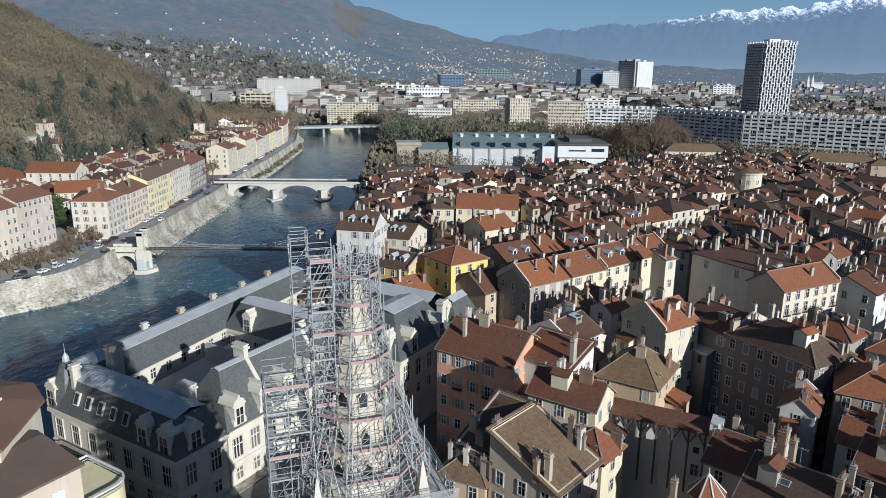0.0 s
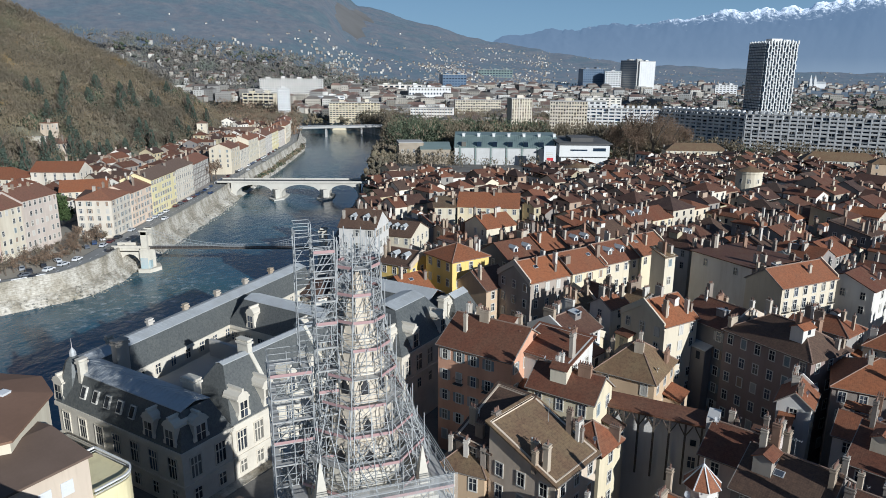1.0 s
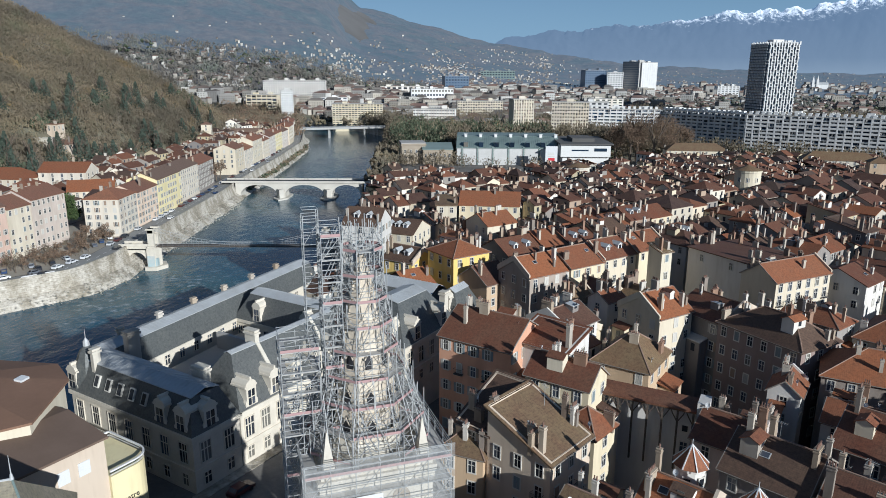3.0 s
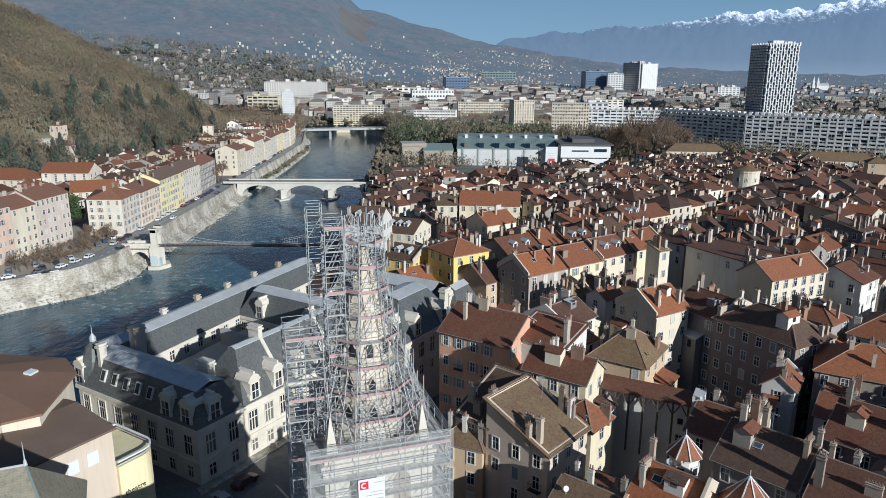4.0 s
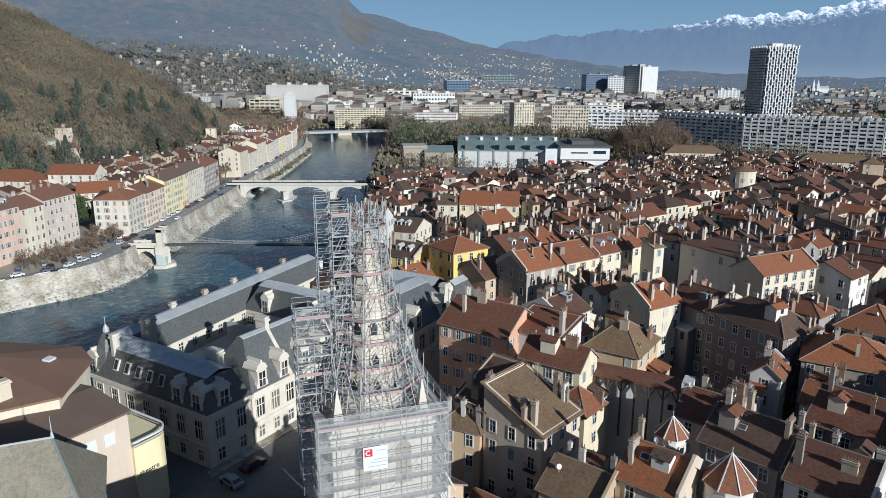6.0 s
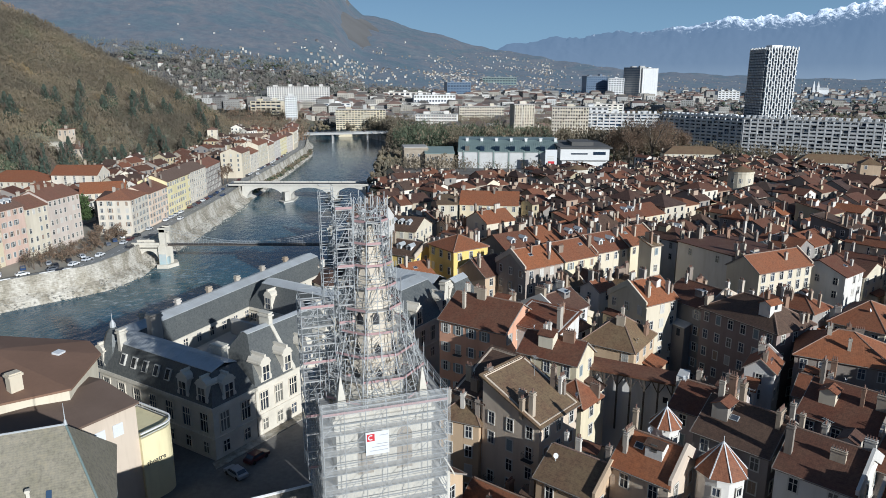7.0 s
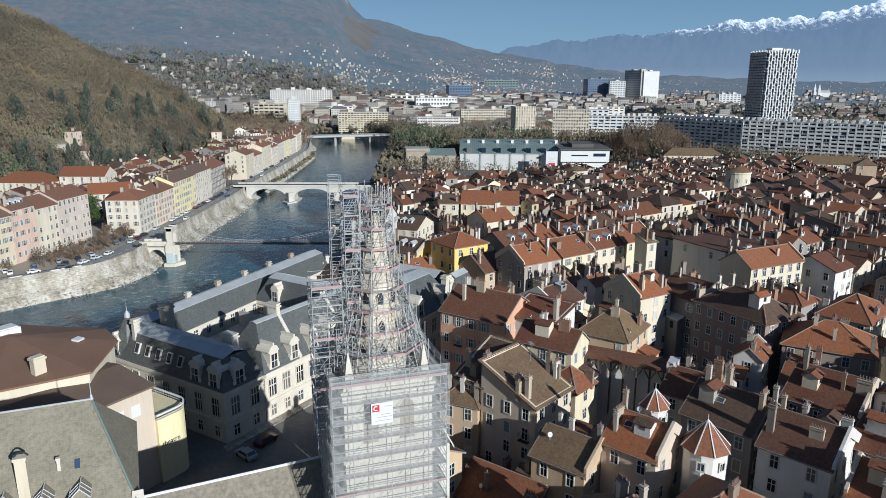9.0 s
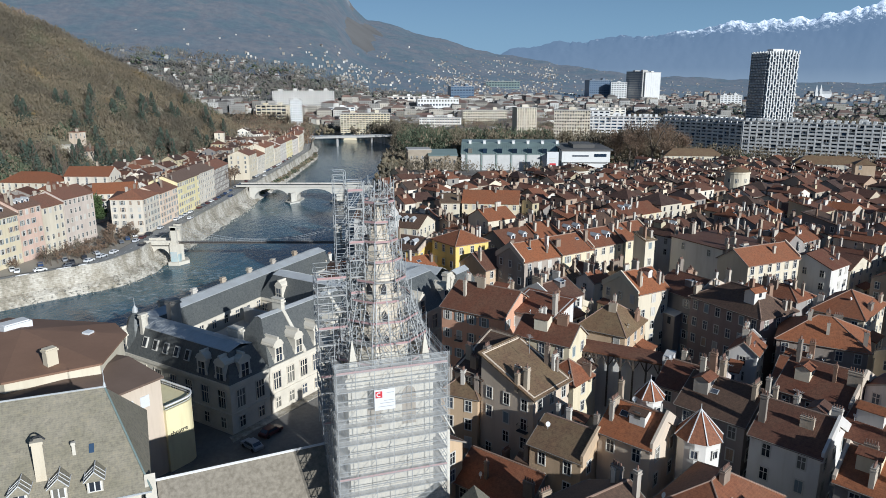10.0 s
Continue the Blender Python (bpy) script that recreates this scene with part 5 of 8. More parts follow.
def palace_dormer(m):
    d = place("dormer", STONE_DORMER, palace, m)
    for x in (-0.42, 0.42):
        for z in (0.15, 1.42):
            place("pane", DORMER_PANE, d, Matrix.Translation((x, 0, z)))


def wing(x0, x1, y0, y1, eave, rise, inset, faces, deep=None, turn=0.0, at=(0, 0), top=0.7, floors=2, dormer_on="", step=3.6, dstep=4.6, roofm=None, topm=None):
    """A wing over a rectangle of the courthouse's own axes (x along the sunlit front, y away to the river)."""
    m = pose(at[0], at[1], 0, 0, 0, turn)
    s = Shape().box(x0, x1, y0, y1, -6, eave)
    part("cornice", Shape().box(x0 - 0.35, x1 + 0.35, y0 - 0.35, y1 + 0.35, eave - 0.6, eave + 0.05), M_PALACE, palace, m=m)
    part("string_course", Shape().box(x0 - 0.18, x1 + 0.18, y0 - 0.18, y1 + 0.18, eave - 5.6, eave - 5.3), M_PALACE, palace, m=m)
    part("wall", s, M_PALACE, palace, m=m)
    o = 0.15
    bot = [(x0 - o, y0 - o), (x1 + o, y0 - o), (x1 + o, y1 + o), (x0 - o, y1 + o)]
    iy = deep or inset
    up = [(x0 + inset, y0 + iy), (x1 - inset, y0 + iy), (x1 - inset, y1 - iy), (x0 + inset, y1 - iy)]
    part("mansard_roof", Shape().prism(bot, eave + 0.06, eave + rise, 0, up), roofm or M_SLATE, palace, m=m)
    zs = Shape()
    lx, ly = up[2][0] - up[0][0], up[2][1] - up[0][1]
    cx, cy = (up[0][0] + up[2][0]) / 2, (up[0][1] + up[2][1]) / 2
    alongx = lx > ly
    for pl in roof_planes((lx if alongx else ly) / 2 + 0.12, (ly if alongx else lx) / 2 + 0.12, top, "gable"):
        zs.slab([((x, y) if alongx else (-y, x)) + (z,) for x, y, z in pl], 0.12)
    n = int(max(lx, ly) / 0.9)
    for i in range(n):
        q = -max(lx, ly) / 2 + (i + 0.5) * 0.9
        hb = (ly if alongx else lx) / 2
        for sg in (-1, 1):
            p0, p1 = (q, sg * hb, 0.02), (q, 0, top + 0.02)
            if not alongx:
                p0, p1 = (-p0[1], p0[0], p0[2]), (-p1[1], p1[0], p1[2])
            zs.bar(p0, p1, 0.05)
    part("zinc_roof", zs, topm or M_ZINC, palace, m=m @ Matrix.Translation((cx, cy, eave + rise + 0.1)))
    for side, lo, hi, fix, rot in (("f", x0, x1, y0, 0), ("b", x0, x1, y1, 180), ("r", y0, y1, x1, 90), ("l", y0, y1, x0, -90)):
        for fl in range(floors):
            if side not in faces:
                continue
            k = max(1, int((hi - lo - 1.5) / step))
            for i in range(k):
                q = lo + (hi - lo) * (i + 0.5) / k
                pos = (q, fix) if side in "fb" else (fix, q)
                place("window", D_WIN if fl == 0 and floors > 1 else D_LOW, palace, m @ Matrix.Translation((*pos, (eave - 4.6 if floors > 1 else eave - 2.6) - 3.7 * fl)) @ pose(0, 0, 0, 0, 0, rot))
        if side in dormer_on:
            k = max(1, int((hi - lo - 1.0) / dstep))
            for i in range(k):
                q = lo + (hi - lo) * (i + 0.5) / k
                d = 0.4
                pos = {"f": (q, fix + d), "b": (q, fix - d), "r": (fix - d, q), "l": (fix + d, q)}[side]
                palace_dormer(m @ Matrix.Translation((*pos, eave + 0.3)) @ pose(0, 0, 0, 0, 0, rot) @ Matrix.Diagonal((0.88, 1.1, 1.05, 1)))


def stack(x, y, z0, z1, w=1.6, d=0.9, material=None):
    s = Shape().box(-w / 2, w / 2, -d / 2, d / 2, z0, z1).box(-w / 2 - 0.2, w / 2 + 0.2, -d / 2 - 0.2, d / 2 + 0.2, z1 - 0.6, z1 - 0.25).box(-w / 2 - 0.12, w / 2 + 0.12, -d / 2 - 0.12, d / 2 + 0.12, z1, z1 + 0.2)
    part("chimney", s, material or M_STONE, palace, m=Matrix.Translation((x, y, 0)))


# palace axes: x runs along the sunlit front, y to the left and back; the sunlit front is at y = 0 facing -y
wing(0, 8.8, 0, 30, 15.5, 5.0, 1.9, "fl", dormer_on="", floors=2)
wing(9.0, 40, 0, 11.5, 15.5, 7.4, 3.4, "f", deep=5.0, dormer_on="f", floors=2, dstep=4.9, step=3.1, top=0.3)
for x in (18.0, 31.0):
    part("coping", Shape().slab([(x - 0.35, -0.2, 16.0), (x + 0.35, -0.2, 16.0), (x + 0.35, 5.2, 23.4), (x - 0.35, 5.2, 23.4)], 0.7), M_STONE, palace)
wing(43.5, 63, -6.8, 8, 15.5, 7.0, 4.6, "fl", dormer_on="fl", floors=2, dstep=6.5)
wing(0, 66, 0, 7, 15.0, 4.4, 1.3, "f", turn=9, at=(6, 29.2), floors=1, step=3.6)
wing(39.5, 49, 8.2, 35.0, 15.0, 5.2, 2.6, "l", dormer_on="l", floors=2, dstep=9.0)
wing(66.5, 75, 1.2, 30, 15.5, 2.6, 1.2, "l", floors=1, dormer_on="", top=1.6)
wing(66, 76, -5.5, 1, 15.0, 4.4, 2.0, "fl", floors=2, top=0.9, dormer_on="l", dstep=5)
wing(63, 66.5, -3.5, 4, 14.0, 2.6, 1.2, "f", floors=2, top=0.4, topm=M_STONE)
stack(64.5, -2.8, 15, 20.5, 1.4, 1.4)
# corner turret with its finial, front dormers and chimneys
for i, y in enumerate((2.4, 7.0)):
    palace_dormer(Matrix.Translation((0.4, y, 15.8)) @ pose(0, 0, 0, 0, 0, -90))
palace_dormer(Matrix.Translation((3.6, 0.4, 15.8)))
palace_dormer(Matrix.Translation((0.4, 29.5, 15.8)) @ pose(0, 0, 0, 0, 0, -90))
for i in range(5):
    y = 11.5 + 3.0 * i
    m = Matrix.Translation((0.82, y, 15.56 + 2.7)) @ pose(0, 0, 0, 0, 22, 0) @ pose(0, 0, 0, 0, 0, -90)
    s = Shape().box(-0.62, 0.62, -0.16, 0.3, -1.0, 1.0, 0).box(-0.44, 0.44, -0.19, -0.14, -0.82, 0.82, 1)
    part("skylight", s, (M_FRAME, M_GLASS), palace, m=m)
stack(2.0, 25.2, 15, 23.0, 1.3, 0.8)
stack(8.5, 25.0, 18, 24.0, 2.2, 1.4, M_BRICKCH)
stack(8.0, 7.0, 18, 22.0, 1.4, 2.6)
stack(18.0, 6.2, 20, 25.0, 0.9, 2.4)
s = Shape().ring(0, 0, 2.8, 15.5, 2.1, 19.6, 8).ring(0, 0, 2.1, 19.6, 1.2, 21.9, 8).ring(0, 0, 1.2, 21.9, 0.25, 22.9, 8)
part("corner_turret", s, M_SLATE, palace, "slate turret roof", m=Matrix.Translation((2.6, 28.5, 0)))
part("finial", Shape().ring(0, 0, 0.55, 22.7, 0.5, 23.4, 8).ring(0, 0, 0.5, 23.4, 0.06, 24.1, 8).ring(0, 0, 0.07, 24.0, 0.02, 25.6, 6), M_ZINC, palace, m=Matrix.Translation((2.6, 28.5, 0)))
for i in range(6):
    a = radians(9)
    u = 8 + 9.5 * i
    stack(6 + u * math.cos(a) - 5.0 * math.sin(a), 29.2 + u * math.sin(a) + 5.0 * math.cos(a), 18, 20.9, 1.0, 0.7, M_BRICKCH)
part("court_roof", Shape().prism([(10.6, 11.6), (39.4, 11.6), (39.4, 33.6), (10.6, 29.2)], 4, 11.8).box(31, 31.8, 12, 31, 11.6, 15.2).box(18, 22, 14, 18, 11.7, 13.4), M_GRAVELROOF, palace, "pale low roof in the court")

# ---- church tower, its spire and the scaffolding round it ----
TC = pose(-0.5, 5.8, 0, 0, 0, 18)
church = thing("church_tower", TC, "stone church tower with an octagonal spire under repair", "church tower")
part("tower_wall", Shape().box(-4.6, 4.6, -4.6, 4.6, -2, 36.0).box(-4.9, 4.9, -4.9, 4.9, 35.0, 35.5).box(-4.8, 4.8, -4.8, 4.8, 27.5, 27.9), M_STONE, church)
for turn in (0, 90, 180, 270):
    for x in (-1.9, 1.9):
        s = Shape()
        pts = [(-0.75, 0), (0.75, 0), (0.75, 3.4)] + [(0.75 * math.cos(math.pi * k / 8), 3.4 + 0.95 * math.sin(math.pi * k / 8)) for k in range(1, 8)] + [(-0.75, 3.4)]
        # flat tan panel carries the opening's shade as colour; the wall is uncut
        s.add([(px, -4.64, pz) for px, pz in pts] + [(px, -4.4, pz) for px, pz in pts], [tuple(range(len(pts)))], 0)
        part("belfry_opening", s, M_TAN, church, m=pose(0, 0, 0, 0, 0, turn) @ Matrix.Translation((x, 0, 29.5)))
s = Shape().ring(0, 0, 3.4, 36.0, 3.1, 37.2, 8, turn=math.pi / 8)
part("drum_foot", s, M_STONE, church)
s = Shape()
z, r = 37.2, 3.05
tiers = ((39.6, 2.75), (42.2, 2.36), (44.6, 1.98), (47.2, 1.5), (49.3, 1.0), (51.0, 0.56), (52.1, 0.22))
for z1, r1 in tiers:
    s.ring(0, 0, r, z, r1, z1, 8, turn=math.pi / 8)
    s.ring(0, 0, r1 + 0.16, z1 - 0.16, r1 + 0.16, z1 + 0.1, 8, turn=math.pi / 8)
    for k in range(8):
        a = math.pi / 8 + math.pi * k / 4
        for q in (0.3, 0.65):
            rr, zz = r + (r1 - r) * q, z + (z1 - z) * q
            s.ring(rr * math.cos(a), rr * math.sin(a), 0.13, zz - 0.12, 0.06, zz + 0.25, 5)
    z, r = z1, r1
s.ring(0, 0, 0.12, 52.1, 0.28, 52.4, 8).ring(0, 0, 0.28, 52.4, 0.05, 52.9, 8)
part("spire", s, M_SPIRE, church, "weathered tufa spire with crockets")
for k in range(8):
    a = math.pi * k / 4
    for zz, rr, hh, ww in ((37.9, 2.74, 1.3, 0.3), (40.4, 2.42, 1.2, 0.27), (43.3, 1.98, 1.4, 0.3)):
        s = Shape()
        pts = [(-ww, 0), (ww, 0), (ww, hh * 0.6), (0, hh), (-ww, hh * 0.6)]
        # dark iron faces stand in for the shade inside the lucarnes
        s.add([(px, -rr - 0.08 - 0.0, pz) for px, pz in pts] + [(px, -rr + 0.3, pz) for px, pz in pts], [(0, 1, 2, 3, 4)] + [(i, 5 + i, 5 + (i + 1) % 5, (i + 1) % 5) for i in range(5)], 1)
        s.bar((-ww - 0.05, -rr - 0.12, hh * 0.6), (0, -rr - 0.12, hh + 0.1), 0.06).bar((ww + 0.05, -rr - 0.12, hh * 0.6), (0, -rr - 0.12, hh + 0.1), 0.06)
        part("lucarne", s, (M_SPIRE, M_DARKIRON), church, m=pose(0, 0, zz, 0, 0, 45 * k))
for sx, sy in ((-1, -1), (1, -1), (1, 1), (-1, 1)):
    s = Shape().box(-0.85, 0.85, -0.85, 0.85, 34.0, 35.2).ring(0, 0, 0.95, 35.2, 0.06, 39.3, 4, turn=math.pi / 4)
    part("pinnacle", s, M_STONE, church, "white corner pinnacle", m=Matrix.Translation((sx * 3.9, sy * 3.9, 0)))
# flank of the tower: sloping buttress roof on the town side
part("buttress", Shape().box(5.9, 7.4, -2.0, 3.0, 0, 26.5).slab([(5.9, -2.4, 30.0), (7.8, -2.4, 26.3), (7.8, 3.4, 26.3), (5.9, 3.4, 30.0)], 0.3), M_STONE, church)

nave = thing("church_nave", pose(-16.6, 4.2, -1.9, 0, 0, 25), "church nave with a mossy grey slate roof", "church")
s = Shape().box(-9.6, 12.0, -7, 7, -0.2, 15.5)
s.add([(-9.6, -7, 15.5), (-9.6, 7, 15.5), (-9.6, 0, 25.6), (-8.9, -7, 15.5), (-8.9, 7, 15.5), (-8.9, 0, 25.6)], [(0, 2, 1), (3, 4, 5), (0, 3, 5, 2), (1, 2, 5, 4)])
part("wall", s, M_STONE, nave)
s = Shape()
for pl in roof_planes(9.0, 7.4, 10.0, "gable"):
    s.slab([(x + (3.0 if x > 0 else 0.3), y, zz + 15.3) for x, y, zz in pl], 0.25)
part("roof", s, M_SPECKLED, nave)
part("ridge", Shape().bar((-8.8, 0, 25.4), (12.0, 0, 25.4), 0.16, n=6), M_WHITEPAINT, nave)
part("coping", Shape().slab([(-9.9, -7.4, 15.9), (-8.8, -7.4, 15.9), (-8.8, 0, 26.3), (-9.9, 0, 26.3)], 0.3).slab([(-8.8, 7.4, 15.9), (-9.9, 7.4, 15.9), (-9.9, 0, 26.3), (-8.8, 0, 26.3)], 0.3), M_STONE, nave)

# unseen church body, added so that its shadow reaches courthouse and street
shade_body = thing("church_shade_body", pose(11.2, -12.5, 0, 0, 0, 8), "unseen plain stone church body added behind the tower to cast shade", "church")
s = Shape().box(-6.5, 6.5, -11, 11, -2, 17.6)
s.add([(x, y, z) for y in (-11, 11) for x, z in ((-6.5, 17.6), (6.5, 17.6), (0, 24.0))], [(0, 1, 2), (5, 4, 3)])
part("wall", s, M_STONE, shade_body)
s = Shape()
roof_solid(s, 11.3, 7.0, 6.6, "gable", 0.25, put=lambda x, y, z: (-y, x, z + 17.5))
part("roof", s, M_SLATE_PALE, shade_body)

# scaffolding: standards, ledgers, lifts of boards, braces and guard rails
scaf = thing("scaffolding", TC, "galvanised tube scaffolding with board lifts round the spire", "scaffolding")
_unit = Shape().bar((0, 0, 0), (0, 0, 1), 0.042, n=5).mesh("standard", M_STEEL)
_ledge = Shape().bar((0, 0, 0), (0, 0, 1), 0.034, n=4).mesh("ledger", M_STEEL)
_deck = Shape().box(-0.5, 0.5, -0.5, 0.5, -0.03, 0.03).mesh("board", M_PLANK)
_toe = Shape().box(-0.5, 0.5, -0.02, 0.02, 0, 0.22).mesh("toe_board", M_REDBOARD)
extra = Shape()


def tube(name, mesh, p, q):
    p, q = Vector(p), Vector(q)
    d = q - p
    m = Matrix.Translation(p) @ d.to_track_quat("Z", "Y").to_matrix().to_4x4() @ Matrix.Diagonal((1, 1, d.length, 1))
    place(name, mesh, scaf, m)


def bay(x0, x1, y0, y1, z0, z1, nx, ny, lift=2.0, sides="flrb", boards=True, inner=1.1, net=False):
    """A rectangular cage of scaffolding."""
    xs = [x0 + (x1 - x0) * i / nx for i in range(nx + 1)]
    yy = [y0 + (y1 - y0) * i / ny for i in range(ny + 1)]
    for i, x in enumerate(xs):
        for j, y in enumerate(yy):
            if i in (0, nx) or j in (0, ny):
                tube("standard", _unit, (x, y, z0), (x, y, z1 + g.uniform(0.3, 1.3)))
    k = 0
    z = z1
    while z > z0 - 0.1:
        for off, r in ((0, 0.04), (1.0, 0.03), (0.5, 0.03)):
            if z + off > z1 + 1.1:
                continue
            for p, q in (((x0, y0), (x1, y0)), ((x1, y0), (x1, y1)), ((x1, y1), (x0, y1)), ((x0, y1), (x0, y0))):
                if off == 0 and z > z1 - 9:
                    tube("ledger", _ledge, (*p, z), (*q, z))
                else:
                    extra.bar((*p, z + off), (*q, z + off), r)
        if boards:
            for bx0, bx1, by0, by1 in ((x0, x1, y0, y0 + inner), (x0, x1, y1 - inner, y1), (x0, x0 + inner, y0 + inner, y1 - inner), (x1 - inner, x1, y0 + inner, y1 - inner)):
                place("board", _deck, scaf, Matrix.Translation(((bx0 + bx1) / 2, (by0 + by1) / 2, z - 0.08)) @ Matrix.Diagonal((bx1 - bx0, by1 - by0, 1, 1)))
            if k % (6 if x1 - x0 > 4 else 3) == 0:
                place("toe_board", _toe, scaf, Matrix.Translation(((x0 + x1) / 2, y0 - 0.05, z)) @ Matrix.Diagonal((x1 - x0, 1, 1, 1)))
        for i in range(nx):
            if (i + k) % 2 == 0 and z - lift > z0 - 0.1:
                extra.bar((xs[i], y0 - 0.06, z - lift), (xs[i + 1], y0 - 0.06, z), 0.03)
        for j in range(ny):
            if (j + k) % 2 == 0 and z - lift > z0 - 0.1:
                extra.bar((x0 - 0.06, yy[j], z - lift), (x0 - 0.06, yy[j + 1], z), 0.03)
                extra.bar((x1 + 0.06, yy[j], z - lift), (x1 + 0.06, yy[j + 1], z), 0.03)
        z -= lift
        k += 1


# the cage round the square tower
bay(-5.9, 5.9, -5.5, 5.5, 0, 36.4, 6, 5, boards=True)
# octagonal cages climbing the spire: an inner and an outer ring of standards on every lift
def octagon(r, k):
    return (r * math.cos(math.pi / 8 + math.pi * k / 4), r * math.sin(math.pi / 8 + math.pi * k / 4))


def cage_radius(z):
    return lerp_table(z, [(36.0, 5.5), (38.5, 5.1), (41.0, 4.0), (44.0, 3.05), (47.0, 2.4), (50.0, 1.85), (56.0, 1.6)])


z = 36.6
while z < 54.0:
    ro, ri = cage_radius(z), max(0.8, cage_radius(z) - 1.0)
    r2 = cage_radius(z + 2.05)
    for k in range(8):
        a, b, c, d = octagon(ro, k), octagon(ro, k + 1), octagon(ri, k), octagon(ri, k + 1)
        tube("standard", _unit, (*a, z - 0.6), (*a, z + 2.1 + g.uniform(0, 0.7)))
        mid_o = ((a[0] + b[0]) / 2, (a[1] + b[1]) / 2)
        if ro > 2.4:
            extra.bar((*mid_o, z - 0.3), (*mid_o, z + 2.0), 0.034)
        extra.bar((*c, z - 0.3), (*c, z + 2.2), 0.034)
        for off in (0.0, 0.5, 1.0):
            extra.bar((*a, z + off), (*b, z + off), 0.026)
        for off in (0.0, 1.0):
            extra.bar((*c, z + off), (*d, z + off), 0.025)
        extra.bar((*a, z), (*c, z), 0.027)
        extra.bar((*a, z + 1.0), (*c, z + 1.0), 0.025)
        if (k + int(z)) % 2:
            extra.bar((*a, z), (*b, z + 2.0), 0.026)
        else:
            extra.bar((*b, z), (*a, z + 2.0), 0.026)
        extra.bar((*a, z), (*octagon(r2, k), z + 2.05), 0.026)
        extra.bar((*c, z), (*mid_o, z + 2.0), 0.025)
        u = Vector((b[0] - a[0], b[1] - a[1], 0))
        turn = u.to_track_quat("X", "Z").to_matrix().to_4x4()
        mid = (Vector((*a, z)) + Vector((*b, z)) + Vector((*c, z)) + Vector((*d, z))) / 4
        if k not in (4, 5) or int(z) % 3:
            place("board", _deck, scaf, Matrix.Translation((mid.x, mid.y, z - 0.06)) @ turn @ Matrix.Diagonal(((u.length + (ri / ro) * u.length) / 2, 0.8 * (ro - ri), 1, 1)))
        if (k + int(z / 2)) % 4 != 3:
            place("toe_board", _toe, scaf, Matrix.Translation((*mid_o, z)) @ turn @ Matrix.Diagonal((u.length, 1, 1, 1)))
    z += 2.05
# the hoist and stair towers beside the spire
bay(-4.5, -3.3, 0.2, 1.4, 44.0, 55.3, 1, 1, lift=1.8, boards=False)
bay(-3.4, -1.9, -1.5, 0.1, 36.4, 54.4, 1, 1, lift=1.8, boards=True, inner=0.3)
bay(-6.9, -3.9, -1.6, 1.6, 28.0, 45.4, 2, 1, lift=1.8, boards=True, inner=0.5)
for z in range(37, 55, 2):
    extra.bar((-3.3, -1.4, z), (-2.0, 0.0, z + 1.9), 0.04).bar((-3.0, -1.5, z), (-1.8, -0.1, z + 1.9), 0.04)
for k in range(22):
    zz = g.uniform(37.5, 45.5)
    x0 = g.uniform(-6.8, -4.5)
    extra.bar((x0, g.choice((-1.65, 1.6)), zz), (x0 + g.uniform(0.6, 1.6), g.choice((-1.65, 1.6)), zz + g.uniform(-0.2, 1.5)), 0.032)
# raking props, loose tubes and catch platforms between the tower's top and the spire cage
for k in range(20):
    a = 2 * math.pi * k / 20
    extra.bar((5.6 * math.cos(a), 5.4 * math.sin(a), 36.4), (3.6 * math.cos(a), 3.6 * math.sin(a), 43.0), 0.034)
    extra.bar((5.5 * math.cos(a + 0.2), 5.5 * math.sin(a + 0.2), 37.4), (4.1 * math.cos(a - 0.2), 4.1 * math.sin(a - 0.2), 41.5), 0.032)
for _ in range(170):
    a, zz = g.uniform(0, 2 * math.pi), g.uniform(36.8, 51.5)
    rr = cage_radius(zz) - g.uniform(0, 0.9)
    b = a + g.uniform(-0.5, 0.5)
    z2 = zz + g.uniform(-0.4, 2.2)
    rb = cage_radius(z2)
    extra.bar((rr * math.cos(a), rr * math.sin(a), zz), (rb * math.cos(b), rb * math.sin(b), z2), 0.026)
for _ in range(300):
    a, zz = g.uniform(0, 2 * math.pi), g.uniform(36.2, 40.0)
    k = (zz - 36.2) / 5.0
    rr = 6.4 - 2.6 * k
    b = a + g.uniform(-0.35, 0.35)
    z2 = zz + g.uniform(-0.2, 2.4)
    rb = 6.2 - 2.6 * (z2 - 36.2) / 5.0 - g.uniform(0, 0.8)
    p, q = (rr * math.cos(a), rr * math.sin(a)), (rb * math.cos(b), rb * math.sin(b))
    if max(abs(p[0]), abs(p[1])) < 5.7 and max(abs(q[0]), abs(q[1])) < 5.7 and not (p[1] < -2.0 and abs(p[0]) > 2.2):
        extra.bar((*p, zz), (*q, z2), 0.028)
for zz in (37.0, 37.6):
    for y_ in (-5.6, 5.6):
        extra.bar((-5.9, y_, zz), (5.9, y_, zz), 0.03)
    for x_ in (-5.95, 5.95):
        extra.bar((x_, -5.5, zz), (x_, 5.5, zz), 0.03)
for zz in range(14, 36):
    for y_ in (-5.62, 5.62):
        extra.bar((-5.9, y_, zz + 0.4), (5.9, y_, zz + 0.4), 0.03)
    extra.bar((-6.02, -5.5, zz + 0.4), (-6.02, 5.5, zz + 0.4), 0.03)
part("net", Shape().add([(-6.15, -5.75, 12), (6.15, -5.75, 12), (6.15, -5.75, 37.7), (-6.15, -5.75, 37.7)], [(0, 1, 2, 3)]), M_NET, scaf, "thin pale debris net")
